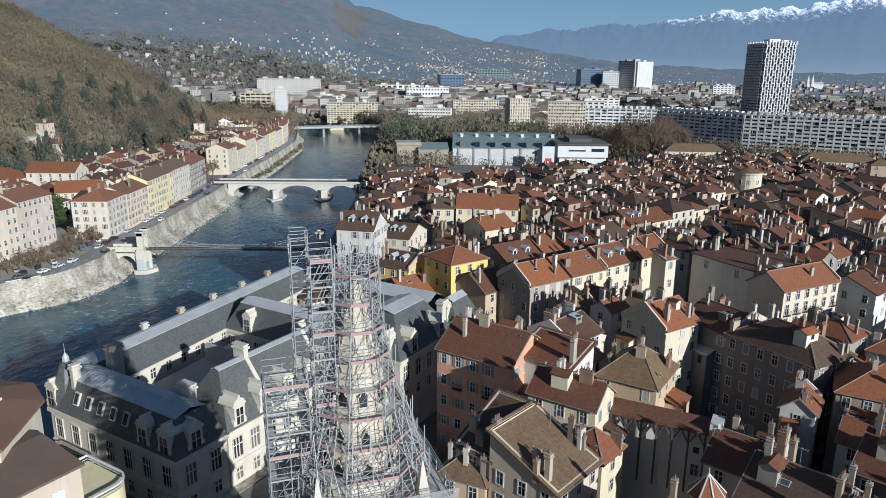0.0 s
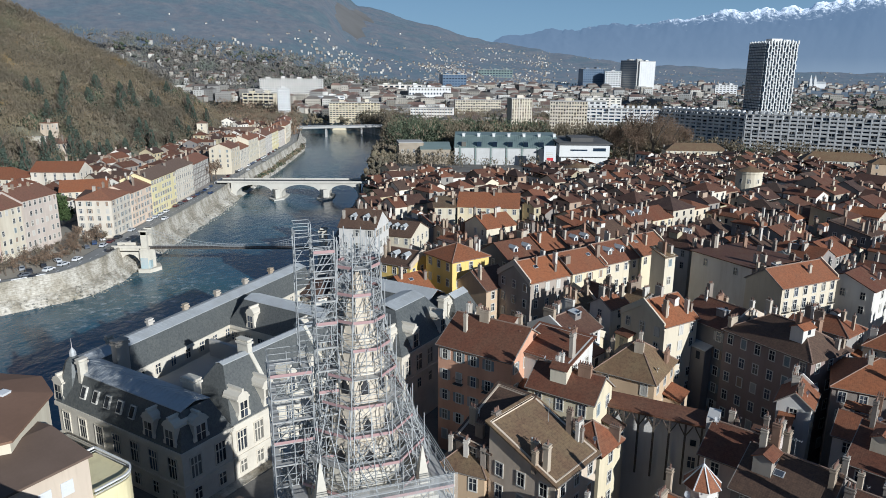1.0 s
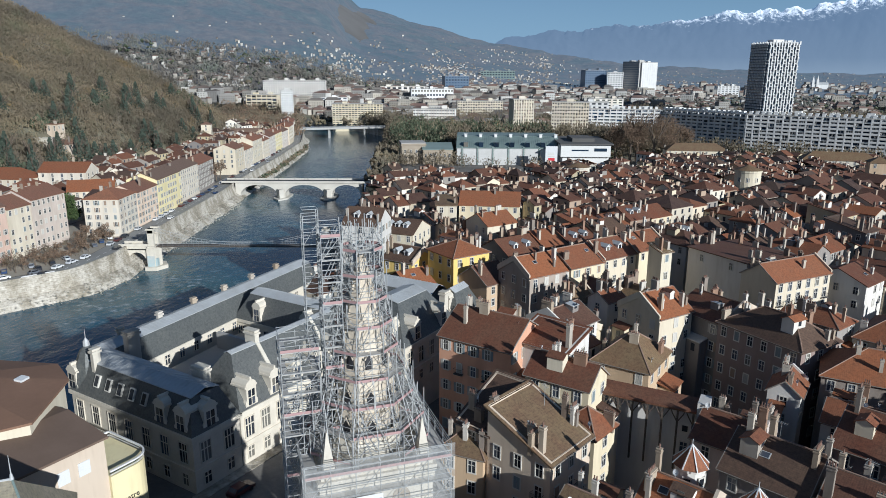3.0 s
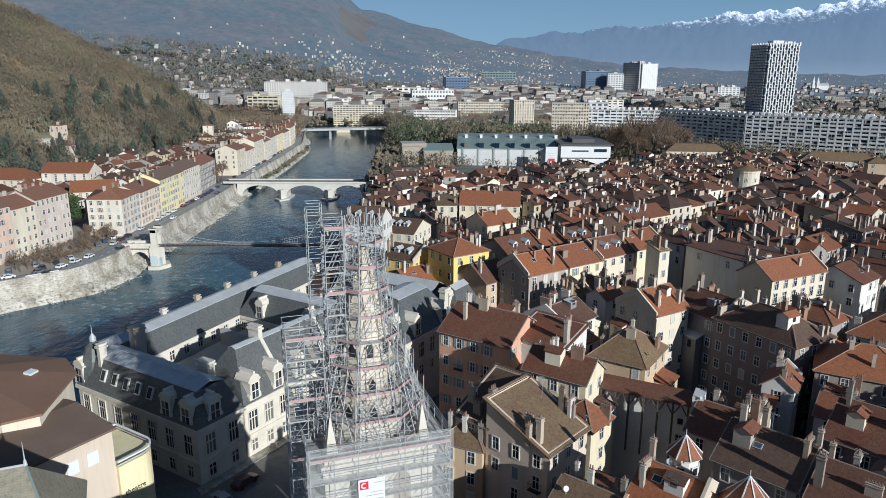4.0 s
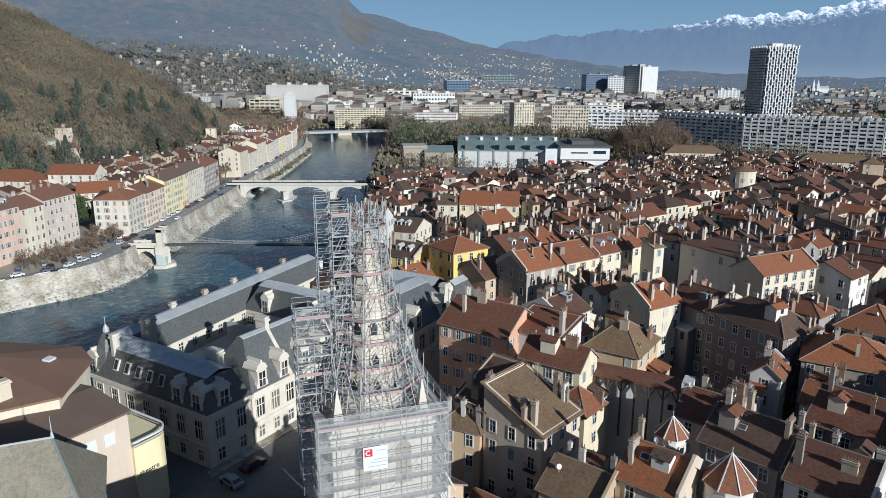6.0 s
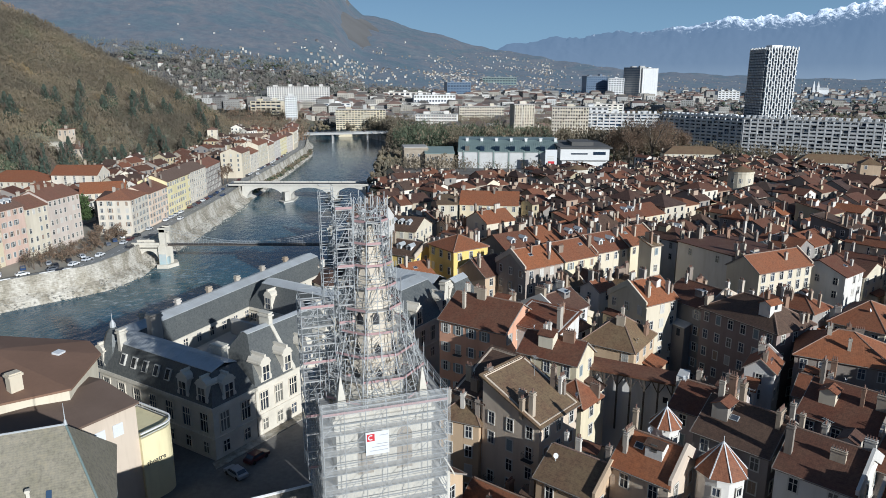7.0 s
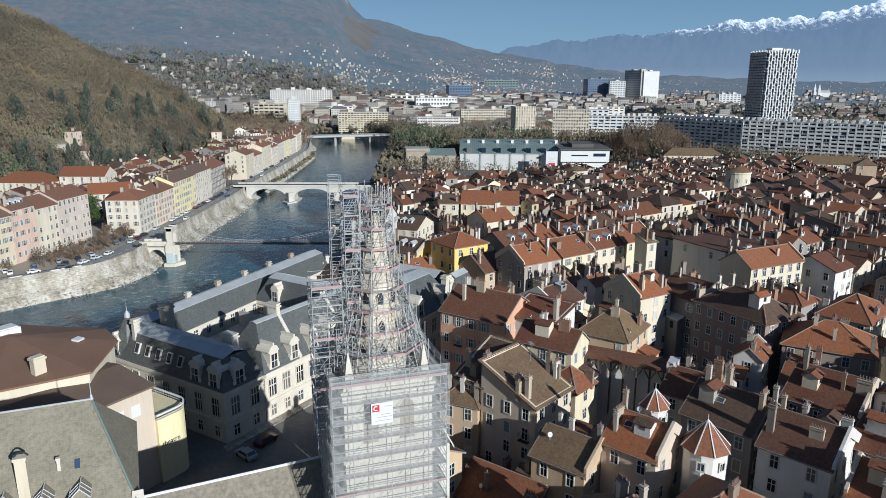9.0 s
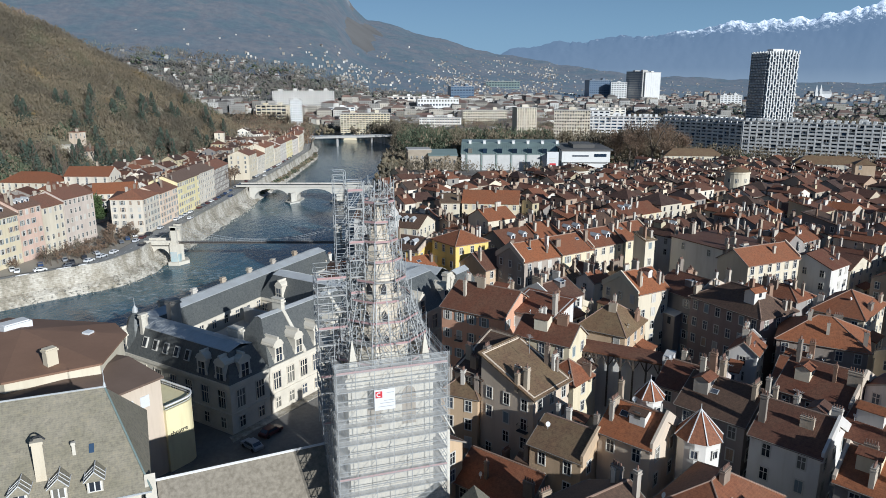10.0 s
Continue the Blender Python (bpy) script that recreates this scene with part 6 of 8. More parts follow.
part("net", Shape().add([(-6.15, 5.75, 12), (-6.15, -5.75, 12), (-6.15, -5.75, 37.7), (-6.15, 5.75, 37.7)], [(0, 1, 2, 3)]), M_NET, scaf, "thin pale debris net")
part("brace", extra, M_STEEL, scaf, "thin steel braces and guard rails")["kind"] = "stuff"

# builder's banner on the scaffolding: plain mark and bars
o = thing("banner", TC @ Matrix.Translation((-1.0, -5.85, 32.1)), "white site banner with a red mark, tied to scaffolding", "banner")
part("sheet", Shape().box(-1.1, 1.1, -0.02, 0.0, 0, 2.3), M_BANNER, o)
s = Shape()
for k in range(10):
    a0, a1 = radians(50 + 26 * k), radians(50 + 26 * (k + 1))
    s.add([(-0.62 + rr * math.cos(t), -0.045, 1.75 + rr * math.sin(t)) for t in (a0, a1) for rr in (0.16, 0.27)], [(0, 1, 3, 2)], 0)
part("mark_ground", Shape().box(-0.98, -0.26, -0.034, -0.022, 1.38, 2.1), M_SIGNRED, o)
part("mark", s, M_BANNER, o)
for zz, w_ in ((1.85, 0.8), (1.0, 1.1), (0.72, 1.5), (0.35, 1.7)):
    part("line", Shape().box(1.0 - w_, 1.0, -0.034, -0.022, zz, zz + 0.07), M_INK, o)

# ---- theatre and the big slate roof near the church ----
theatre = thing("theatre", pose(-40.8, 23.2, 0, 0, 0, 58), "beige theatre with brown low-pitched roofs and a rounded cream corner", "theatre")
part("wall", Shape().box(-9, 8.5, 0, 17, -2, 22), M_BEIGE, theatre)
s = Shape()
s.add([(x, y, z - d) for d in (0, 0.3) for x, y, z in ((-9.4, -0.4, 22.2), (8.9, -0.4, 22.2), (8.9, 8, 23.6), (8.9, 17.4, 22.4), (-9.4, 17.4, 22.4), (-9.4, 8, 23.6))], [(0, 1, 2, 5), (5, 2, 3, 4), (11, 8, 7, 6), (10, 9, 8, 11)] + [(i, 6 + i, 6 + (i + 1) % 6, (i + 1) % 6) for i in range(6)])
part("roof", s, M_THEATRE_LOW, theatre)
part("hall_wall", Shape().prism([(-8, 11), (3, 6), (12, 14), (14, 20), (6, 38), (-10, 38)], -2, 25.0), M_CREAM, theatre)
s = Shape()
c = (1.5, 24, 27.2)
rim = [(-8.5, 10.6, 25.1), (3, 5.4, 25.1), (12.5, 13.6, 25.1), (14.6, 20, 25.1), (6.3, 38.5, 25.1), (-10.5, 38.5, 25.1)]
s.add(rim + [c] + [(x, y, z - 0.3) for x, y, z in rim], [(i, (i + 1) % 6, 6) for i in range(6)] + [(i, 7 + i, 7 + (i + 1) % 6, (i + 1) % 6) for i in range(6)] + [tuple(range(12, 6, -1))])
part("hall_roof", s, M_THEATRE, theatre, "large brown roof with a skylight")
part("hall_skylight", Shape().box(-2.2, 2.2, -1.4, 1.4, 26.3, 27.6, 0).box(-1.9, 1.9, -1.1, 1.1, 27.6, 27.75, 1), (M_BANNER, M_WHITEPAINT), theatre, m=Matrix.Translation((2, 27.5, 0)))
part("chimney", Shape().box(-0.8, 0.8, -0.6, 0.6, 20, 28.0).box(-0.95, 0.95, -0.75, 0.75, 27.5, 27.8), M_CREAM, theatre, m=Matrix.Translation((-1.6, 10.5, 0)))
part("roof_hatch", Shape().box(-0.7, 0.7, -0.6, 0.6, 0, 0.3), M_BANNER, theatre, m=pose(8, 17, 25.9, 6, 0, 20))
# rounded corner block with its parapet and lettering
s = Shape()
pts = [(8.5, -0.5), (12.0, -0.5)] + [(12.0 + 2.5 * math.sin(radians(k)), 2.0 - 2.5 * math.cos(radians(k))) for k in range(15, 91, 15)] + [(14.5, 9), (8.5, 9)]
part("corner_block", Shape().prism(pts, -2, 16.6), M_QUAYYELLOW, theatre, "cream rounded corner with a roof terrace")
s = Shape()
for i in range(len(pts) - 1):
    (xa, ya), (xb, yb) = pts[i], pts[i + 1]
    s.bar((xa, ya, 17.4), (xb, yb, 17.4), 0.16)
    s.bar((xa, ya, 16.9), (xb, yb, 16.9), 0.05)
part("parapet", s, M_WHITEPAINT, theatre)
for x in (3.0, 5.6):
    part("wall_panel", Shape().box(x - 0.75, x + 0.75, -0.1, 0.02, 18.4, 20.2), M_BANNER, theatre)
txt = bpy.data.curves.new("lettering", "FONT")
txt.body, txt.size, txt.extrude = "theatre", 1.05, 0.03
txt.materials.append(M_DARKIRON)
place("lettering", txt, theatre, pose(9.0, -0.56, 12.2, 90, 0, 0))

slate = thing("slate_roofed_hall", pose(-41.6, 2.6, -0.5, 0, 0, 22.5), "stone hall with a steep mossy grey slate roof", "hall")
part("wall", Shape().box(-22, 13.5, -8, 8, -2, 24.8), M_STONE, slate)
s = Shape()
ap = 10.3
s.slab([(-22, -9.6, 23.55), (14.5, -9.6, 23.55), (ap, 0, 32.0), (-22, 0, 32.0)], 0.25)
s.slab([(14, 8.4, 24.6), (-22, 8.4, 24.6), (-22, 0, 32.0), (ap, 0, 32.0)], 0.25)
rng = random.Random(12)
for _ in range(90):  # slipped and lifted slates
    x, y = rng.uniform(-14, 12.5), rng.uniform(-9.2, -0.4)
    if x < ap + (14.5 - ap) * -y / 9.6 - 0.6:
        z, w_ = 32.0 + 0.88 * y, rng.uniform(0.1, 0.24)
        s.slab([(x - w_, y - 0.3, z - 0.2), (x + w_, y - 0.3, z - 0.2), (x + w_, y, z + 0.05), (x - w_, y, z + 0.05)], 0.06)
part("roof", s, M_SLATE_PALE, slate)
part("hip", Shape().slab([(14.5, -9.6, 23.55), (14, 8.4, 24.6), (ap, 0, 32.0)], 0.25), M_SLATE_PALE, slate, "grey slate hip end")
part("ridge", Shape().bar((-22, 0, 32.08), (ap, 0, 32.08), 0.11, n=6), M_ZINC, slate, "pale metal ridge")
part("hip_ridge", Shape().bar((ap, 0, 32.08), (14.5, -9.6, 23.65), 0.11, n=6), M_GREENZINC, slate, "verdigris hip capping")
part("gutter", Shape().bar((-22, -9.7, 23.45), (14.5, -9.7, 23.45), 0.12, n=6), M_ZINC, slate)
part("finial", Shape().ring(0, 0, 0.2, 32.0, 0.1, 32.6, 8).ring(0, 0, 0.06, 32.6, 0.02, 34.4, 6), M_ZINC, slate, m=Matrix.Translation((ap, 0, 0)))
for x in (2.4, 5.9, 9.2):
    d = part("dormer", Shape().box(-0.75, 0.75, -0.9, 1.6, 0, 1.35), M_STONE, slate, m=Matrix.Translation((x, -8.3, 24.4)))
    part("frame", Shape().box(-0.62, 0.62, -0.96, -0.88, 0.1, 1.28), M_WHITEPAINT, d)
    for q in (-0.28, 0.28):
        part("pane", Shape().box(q - 0.22, q + 0.22, -0.99, -0.95, 0.18, 1.2), M_GLASS, d)
    part("hood", Shape().slab([(-1.0, -1.25, 1.35), (0, -0.7, 2.1), (0, 2.0, 2.1), (-1.0, 2.0, 1.35)], 0.08).slab([(0, -0.7, 2.1), (1.0, -1.25, 1.35), (1.0, 2.0, 1.35), (0, 2.0, 2.1)], 0.08).add([(-1.0, -1.25, 1.36), (1.0, -1.25, 1.36), (0, -0.7, 2.12)], [(0, 1, 2)]), M_SLATE_PALE, d)
    bars = Shape().bar((0, -0.7, 2.16), (0, 1.8, 2.16), 0.05)
    for sg in (-1, 1):
        bars.bar((sg * 1.0, -1.25, 1.4), (0, -0.7, 2.16), 0.05).bar((sg * 1.0, -1.25, 1.4), (sg * 1.0, 1.2, 1.4), 0.04)
        for q in (0.1, 0.8):
            bars.bar((sg * 1.0, q - 0.5, 1.4), (0, q, 2.16), 0.035)
    part("flashing", bars, M_WHITEPAINT, d, "white metal flashing")
part("vent", Shape().box(-0.16, 0.16, -0.16, 0.16, 0, 1.5).box(-0.22, 0.22, -0.22, 0.22, 1.4, 1.65), M_STONE, slate, m=Matrix.Translation((7.2, -5.4, 26.9)))
part("skylight", Shape().slab([(8.6, -5.6, 27.2), (9.1, -5.6, 27.2), (9.1, -4.9, 27.8), (8.6, -4.9, 27.8)], 0.16), M_DARKGLASS, slate)
part("chimney", Shape().box(-0.5, 0.5, -0.4, 0.4, -1.5, 4.4).box(-0.6, 0.6, -0.5, 0.5, 4.2, 4.5), M_CREAM, slate, m=Matrix.Translation((4.2, -6.8, 25.6)))
cowl = Shape()
for k in range(5):
    cowl.bar((-0.5 + 0.25 * k, 0, 4.5 + 0.5 * math.sin(math.pi * k / 5)), (-0.25 + 0.25 * k, 0, 4.5 + 0.5 * math.sin(math.pi * (k + 1) / 5)), 0.1)
part("cowl", cowl, M_DARKIRON, slate, "dark arched chimney cowl", m=Matrix.Translation((4.2, -6.8, 25.6)))

# ---- far bank: quay road, embankment, parked cars, houses ----
s = Shape()
yq = [y for y in ys if 60 <= y <= 780]
for w0, w1, zz, mi in ((-1.2, -9.0, 1.35, 1), (-9.0, -11.5, 1.5, 2), (-11.5, -40.0, 1.46, 2), (0.25, -0.45, 2.3, 0)):
    n0 = len(s.v)
    keep = yq
    yq = [y for y in keep if y < 250] if w1 == -40.0 else keep
    for y in yq:
        s.v += [(x_left(y) + w0, y, zz), (x_left(y) + w1, y, zz)]
    for i in range(len(yq) - 1):
        s.f.append((n0 + 2 * i + 1, n0 + 2 * i, n0 + 2 * i + 2, n0 + 2 * i + 3))
        s.m.append(mi)
    yq = keep
    if mi == 0:
        for off in (0.25, -0.45):
            n1 = len(s.v)
            for y in yq:
                s.v += [(x_left(y) + off, y, -1.0), (x_left(y) + off, y, zz)]
            for i in range(len(yq) - 1):
                s.f.append((n1 + 2 * i, n1 + 2 * i + 1, n1 + 2 * i + 3, n1 + 2 * i + 2))
                s.m.append(0)
lone("road", s, (M_QUAYSTONE, M_ROAD, M_PAVE), "quay road with stone parapet above the river", "road", kind="structure")
s = Shape()
for i in range(130):
    y = 90 + i * 5.2
    s.box(x_left(y) - 5.1, x_left(y) - 4.9, y, y + 2.4, 1.352, 1.36)
lone("road_marking", s, M_WHITEPAINT, "white dashes along the quay road", "road marking", kind="stuff")


def car_meshes():
    s = Shape()
    body = [(-2.1, 0.35), (2.1, 0.35), (2.12, 0.8), (1.2, 0.95), (0.55, 1.45), (-1.15, 1.45), (-1.75, 0.95), (-2.12, 0.85)]
    n = len(body)
    s.add([(x, -0.85 + (0.12 if z > 1 else 0), z) for x, z in body] + [(x, 0.85 - (0.12 if z > 1 else 0), z) for x, z in body], [tuple(range(n)), tuple(range(2 * n - 1, n - 1, -1))] + [(i, n + i, n + (i + 1) % n, (i + 1) % n) for i in range(n)])
    b = s.mesh("body", M_CAR)
    s = Shape()
    for y in (-0.87, 0.81):
        s.add([(-1.5, y, 0.97), (0.98, y, 0.97), (0.5, y, 1.36), (-1.1, y, 1.36)], [(0, 1, 2, 3)])
        s.add([(-1.5, y + 0.06, 0.97), (0.98, y + 0.06, 0.97), (0.5, y + 0.06, 1.36), (-1.1, y + 0.06, 1.36)], [(3, 2, 1, 0)])
    s.add([(1.14, -0.68, 1.0), (1.14, 0.68, 1.0), (0.66, 0.66, 1.4), (0.66, -0.66, 1.4)], [(0, 1, 2, 3)])
    s.add([(-1.72, -0.68, 1.0), (-1.72, 0.68, 1.0), (-1.24, 0.66, 1.4), (-1.24, -0.66, 1.4)], [(3, 2, 1, 0)])
    gl = s.mesh("glazing", M_GLASS)
    s = Shape()
    a = [2 * math.pi * k / 10 for k in range(10)]
    s.add([(0.33 * math.cos(k), y, 0.33 * math.sin(k)) for y in (-0.1, 0.1) for k in a], [tuple(range(10)), tuple(range(19, 9, -1))] + [(i, 10 + i, 10 + (i + 1) % 10, (i + 1) % 10) for i in range(10)])
    return b, gl, s.mesh("wheel", M_RUBBER)


CAR_BODY, CAR_GLASS, CAR_WHEEL = car_meshes()


def car(x, y, z, a, van=False):
    o = thing("car", pose(x, y, z, 0, 0, a), "parked van beside the street" if van else "parked car beside the quay road", "car", "parked cars")
    place("body", CAR_BODY, o, Matrix.Diagonal((1.1, 1.05, 1.45, 1)) if van else Matrix())
    place("glazing", CAR_GLASS, o, Matrix.Diagonal((1.1, 1.06, 1.45, 1)) if van else Matrix.Diagonal((1.0, 1.01, 1.005, 1)))
    for sx in (-1.3, 1.3):
        for sy in (-0.78, 0.78):
            place("wheel", CAR_WHEEL, o, Matrix.Translation((sx, sy, 0.33)))


car(-25.4, 37.6, 6.3, 140)
car(-23.4, 42.2, 6.3, 58)
g = random.Random(5)
y = 120.0
while y < 560:
    if g.random() < 0.72:
        car(x_left(y) - 8.0, y, 1.36, 90 + math.degrees(math.atan2(x_left(y) - x_left(y + 4), 4)) + g.uniform(-2, 2))
    y += 6.6
for y in (150, 171, 206, 262, 330, 420, 468):
    car(x_left(y) - 2.6, y, 1.36, 90)
car(-27.5, 37.0, 0.02, 62, True)
car(-23.5, 43.0, 0.02, 62)

# houses along the quay
for i, (y0, y1, h, wl) in enumerate(((96, 122, 19, M_CREAM), (122.3, 146, 18, M_CREAM), (146.3, 163, 19, M_CREAM), (163.3, 179, 18.5, M_CREAM), (179.3, 191, 20, M_QUAYRED), (191.3, 203, 18.4, M_QUAYCREAM), (203.3, 222, 19.6, M_QUAYPINK))):
    ym = (y0 + y1) / 2
    house(-154.5 + (ym - 178) * 0.14, ym, y1 - y0, 14, 82, h, 3.4, wl, M_TILE_FAR, chimneys=4, faces="fl", show=5, base=1.2, label="five-storey quay house with regular windows and tiled roof", group="quay houses", dormers=3 if i in (3, 4) else 0, step=2.3, shutters=i in (1, 3, 4))
row = [(226, 244, 19, M_QUAYCREAM, "hip"), (244.3, 267, 18.5, M_QUAYPEACH, "gable"), (267.3, 298, 20.5, M_QUAYYELLOW, "gable"), (298.3, 332, 20, M_QUAYCREAM, "gable"), (332.3, 364, 19, M_GREYWALL, "gable"),
       (402, 424, 20, M_CREAM, "gable"), (424.5, 448, 17, M_QUAYCREAM, "gable"), (448.5, 478, 21, M_CREAM, "gable"), (478.5, 502, 18, M_QUAYCREAM, "gable"), (502.5, 530, 19, M_QUAY, "gable"), (530.5, 560, 19, M_QUAYYELLOW, "gable"), (560.5, 592, 18, M_QUAY, "gable"), (592.5, 625, 20, M_CREAM, "hip"), (625.5, 660, 19, M_QUAY, "gable"), (660.5, 700, 20, M_QUAY, "hip")]
for i, (y0, y1, h, wl, kd) in enumerate(row):
    ym = (y0 + y1) / 2
    fx = x_left(ym) - (9.5 if ym < 300 else 12.0 if ym < 380 else 8.5)
    a = 90 + math.degrees(math.atan2(x_left(y0) - x_left(y1), y1 - y0))
    dep = 14
    house(fx - dep / 2, ym, y1 - y0 - 0.2, dep, a, h - 3.2, 3.0, wl, M_TILE_FAR, kind=kd, chimneys=3, faces="fl" if i in (0, 5) else "f", show=5 if ym < 360 else 4, base=1.2, label="quay house facing the river with rows of windows", group="quay houses", step=2.9 if ym < 360 else 3.6, shutters=ym < 300)
# big convent-like house with a broad red roof under the hill
house(-212, 300, 30, 15, -6, 9, 4.6, M_QUAYCREAM, M_TILE_RED, kind="hip", chimneys=1, faces="fr", show=3, base=6, label="large cream house with a wide red hipped roof", group="hill houses", step=3.4)
house(-184, 306, 24, 14, 0, 11.5, 4.2, M_QUAYCREAM, M_TILE_RED, chimneys=1, faces="fr", show=3, base=6, label="large cream house with a red gabled roof", group="hill houses", step=4)
house(-158, 276, 20, 13, 20, 9, 4.2, M_QUAYCREAM, M_TILE_RED, chimneys=1, faces="f", show=2, base=4, label="low house with bright red roof", group="hill houses")
house(-247, 414, 8, 7, -10, 8, 1.6, M_BEIGE, M_TILE_FAR, kind="flat", chimneys=1, faces="fr", show=2, base=land(-247, 414), label="small pale villa among trees on the slope", group="hill houses", step=3)
house(-238, 404, 14, 8, -14, 6, 2.4, M_BEIGE, M_TILE_FAR, kind="hip", chimneys=2, faces="fr", show=2, base=land(-238, 404) - 0.5, label="low villa with a hipped roof and terrace on the slope", group="hill houses", step=2.8)
house(-249, 397, 18, 4, -6, 3, 1.0, M_STONE, M_STONE, kind="flat", chimneys=0, faces="f", show=1, base=land(-249, 397) - 0.5, label="stone terrace wall below the villas", group="hill houses")
house(-196, 560, 8, 8, 10, 15, 2.0, M_QUAYCREAM, M_TILE_FAR, kind="hip", chimneys=0, faces="fr", show=2, base=land(-196, 560) - 1, label="small white tower house among cedars", group="hill houses", step=4)
house(-176, 600, 40, 12, 20, 11, 3, M_QUAYCREAM, M_TILE_FAR, kind="hip", chimneys=2, faces="f", show=2, base=land(-176, 600) - 1, label="long white villa behind the quay", group="hill houses", step=3.6)
# houses behind the quay, stepping up to the hill
KEEP_OUT += [(-148, 236, 16, 18, 0)]
hill_town = Quarter()
for i in range(1100):
    y = g.uniform(120, 720)
    x = x_left(y) - g.uniform(30, 92 if y < 420 else 72)
    if y < 224 and x > -172 or (224 <= y < 250 and x > -150):
        continue
    ln, dp, aa = g.uniform(8, 15), g.uniform(8, 11), 90 + g.uniform(-25, 12)
    if not free(x, y, ln, dp, aa):
        continue
    hill_town.house(x, y, ln, dp, aa, g.uniform(8, 14.5), g.uniform(2.0, 2.8), g.choice(("gable", "gable", "hip")), g.choice("xxy"), g, g.randint(1, 3), base=land(x, y) - 0.5, windows=2)
hill_town.finish("hill_town")
s = Shape()
for x0, x1, y, z0, z1 in ((-292, -236, 300, 0, 8), (-236, -212, 318, 0, 6), (-330, -285, 330, 10, 24)):
    zz = land((x0 + x1) / 2, y)
    s.box(x0, x1, y, y + 2, zz - 8, zz + z1 * 0.5 + 2)
lone("rampart_wall", s, M_STONE, "old pale rampart walls at the foot of the hill", "wall", kind="structure")

# loose stones at the foot of the embankment
s = Shape()
for i in range(900):
    y = g.uniform(95, 345)
    x = x_left(y) + g.uniform(2.0, 8.5)
    k = g.uniform(0.15, 0.5)
    zz = -3.4 - (x - x_left(y) - 2) * 0.56 + g.uniform(-0.2, 0.2)
    q = [(x + k * math.cos(1.2566 * j + k) * g.uniform(0.6, 1.2), y + k * math.sin(1.2566 * j + k) * g.uniform(0.6, 1.2), zz + g.uniform(-0.1, 0.15)) for j in range(5)]
    s.add(q + [(x + 0.2 * k, y, zz + k * g.uniform(0.4, 0.8)), (x, y, zz - k)], [(j, (j + 1) % 5, 5) for j in range(5)] + [((j + 1) % 5, j, 6) for j in range(5)])
lone("river_stones", s, leafy("pale_river_stone", [(0.40, 0.38, 0.33), (0.33, 0.31, 0.27), (0.46, 0.44, 0.39), (0.27, 0.26, 0.22)]), "pale loose stones below the embankment", "stones", kind="stuff")

# ---- bridges ----
def arch_bridge():
    o = thing("stone_bridge", pose(0, 0, 0), "pale stone road bridge on three flat arches", "bridge")
    ax, bx, yb, top = -115.5, -40.0, 366.0, 2.4
    n = 48
    xs_ = [ax + (bx - ax) * i / n for i in range(n + 1)]
    spans = [(-112.5, -91), (-86, -63), (-58, -41)]

    def under(x):
        for a, b in spans:
            if a < x < b:
                t = (x - a) / (b - a) * 2 - 1
                return -4.2 + 5.6 * math.sqrt(max(0, 1 - t * t))
        return -9.0
    s = Shape()
    xs2 = sorted(set(xs_ + [v_ + e for sp in spans for v_ in sp for e in (-0.01, 0.01)]))
    for y0, y1 in ((yb - 5.5, yb - 4.7), (yb + 4.7, yb + 5.5)):
        for a, b in zip(xs2, xs2[1:]):
            s.add([(a, y0, under(a)), (b, y0, under(b)), (b, y0, top), (a, y0, top), (a, y1, under(a)), (b, y1, under(b)), (b, y1, top), (a, y1, top)], [(0, 1, 2, 3), (7, 6, 5, 4), (0, 4, 5, 1)])
    for a, b in zip(xs2, xs2[1:]):
        s.add([(a, yb - 4.7, under(a)), (b, yb - 4.7, under(b)), (b, yb + 4.7, under(b)), (a, yb + 4.7, under(a))], [(0, 3, 2, 1)])
    part("arch_wall", s, M_BRIDGE, o)
    part("deck", Shape().box(ax - 8, bx + 8, yb - 5.8, yb + 5.8, top, top + 0.4), M_ASPHALT, o)
    for y in (yb - 6.0, yb + 5.6):
        part("parapet", Shape().box(ax - 8, bx + 8, y, y + 0.4, top + 0.1, top + 1.3).box(ax - 8, bx + 8, y - 0.15, y + 0.55, top + 0.4, top + 0.65), M_BRIDGE, o)
    for x in (-88.5, -60.5):
        part("pier", Shape().prism([(x - 2, yb - 6.5), (x, yb - 10), (x + 2, yb - 6.5), (x + 2, yb + 6.5), (x, yb + 10), (x - 2, yb + 6.5)], -11, -1.0).prism([(x - 4.5, yb - 7.5), (x, yb - 14), (x + 4.5, yb - 7.5), (x + 4.5, yb + 7.5), (x, yb + 14), (x - 4.5, yb + 7.5)], -11, -6.2), M_BRIDGE, o)
    for y in (yb - 5, yb + 5):
        for x in range(-110, -35, 18):
            part("lamp_post", Shape().bar((x, y, top), (x, y, top + 6), 0.08).bar((x, y, top + 6), (x, y + 1, top + 6.2), 0.06), M_DARKIRON, o)


arch_bridge()

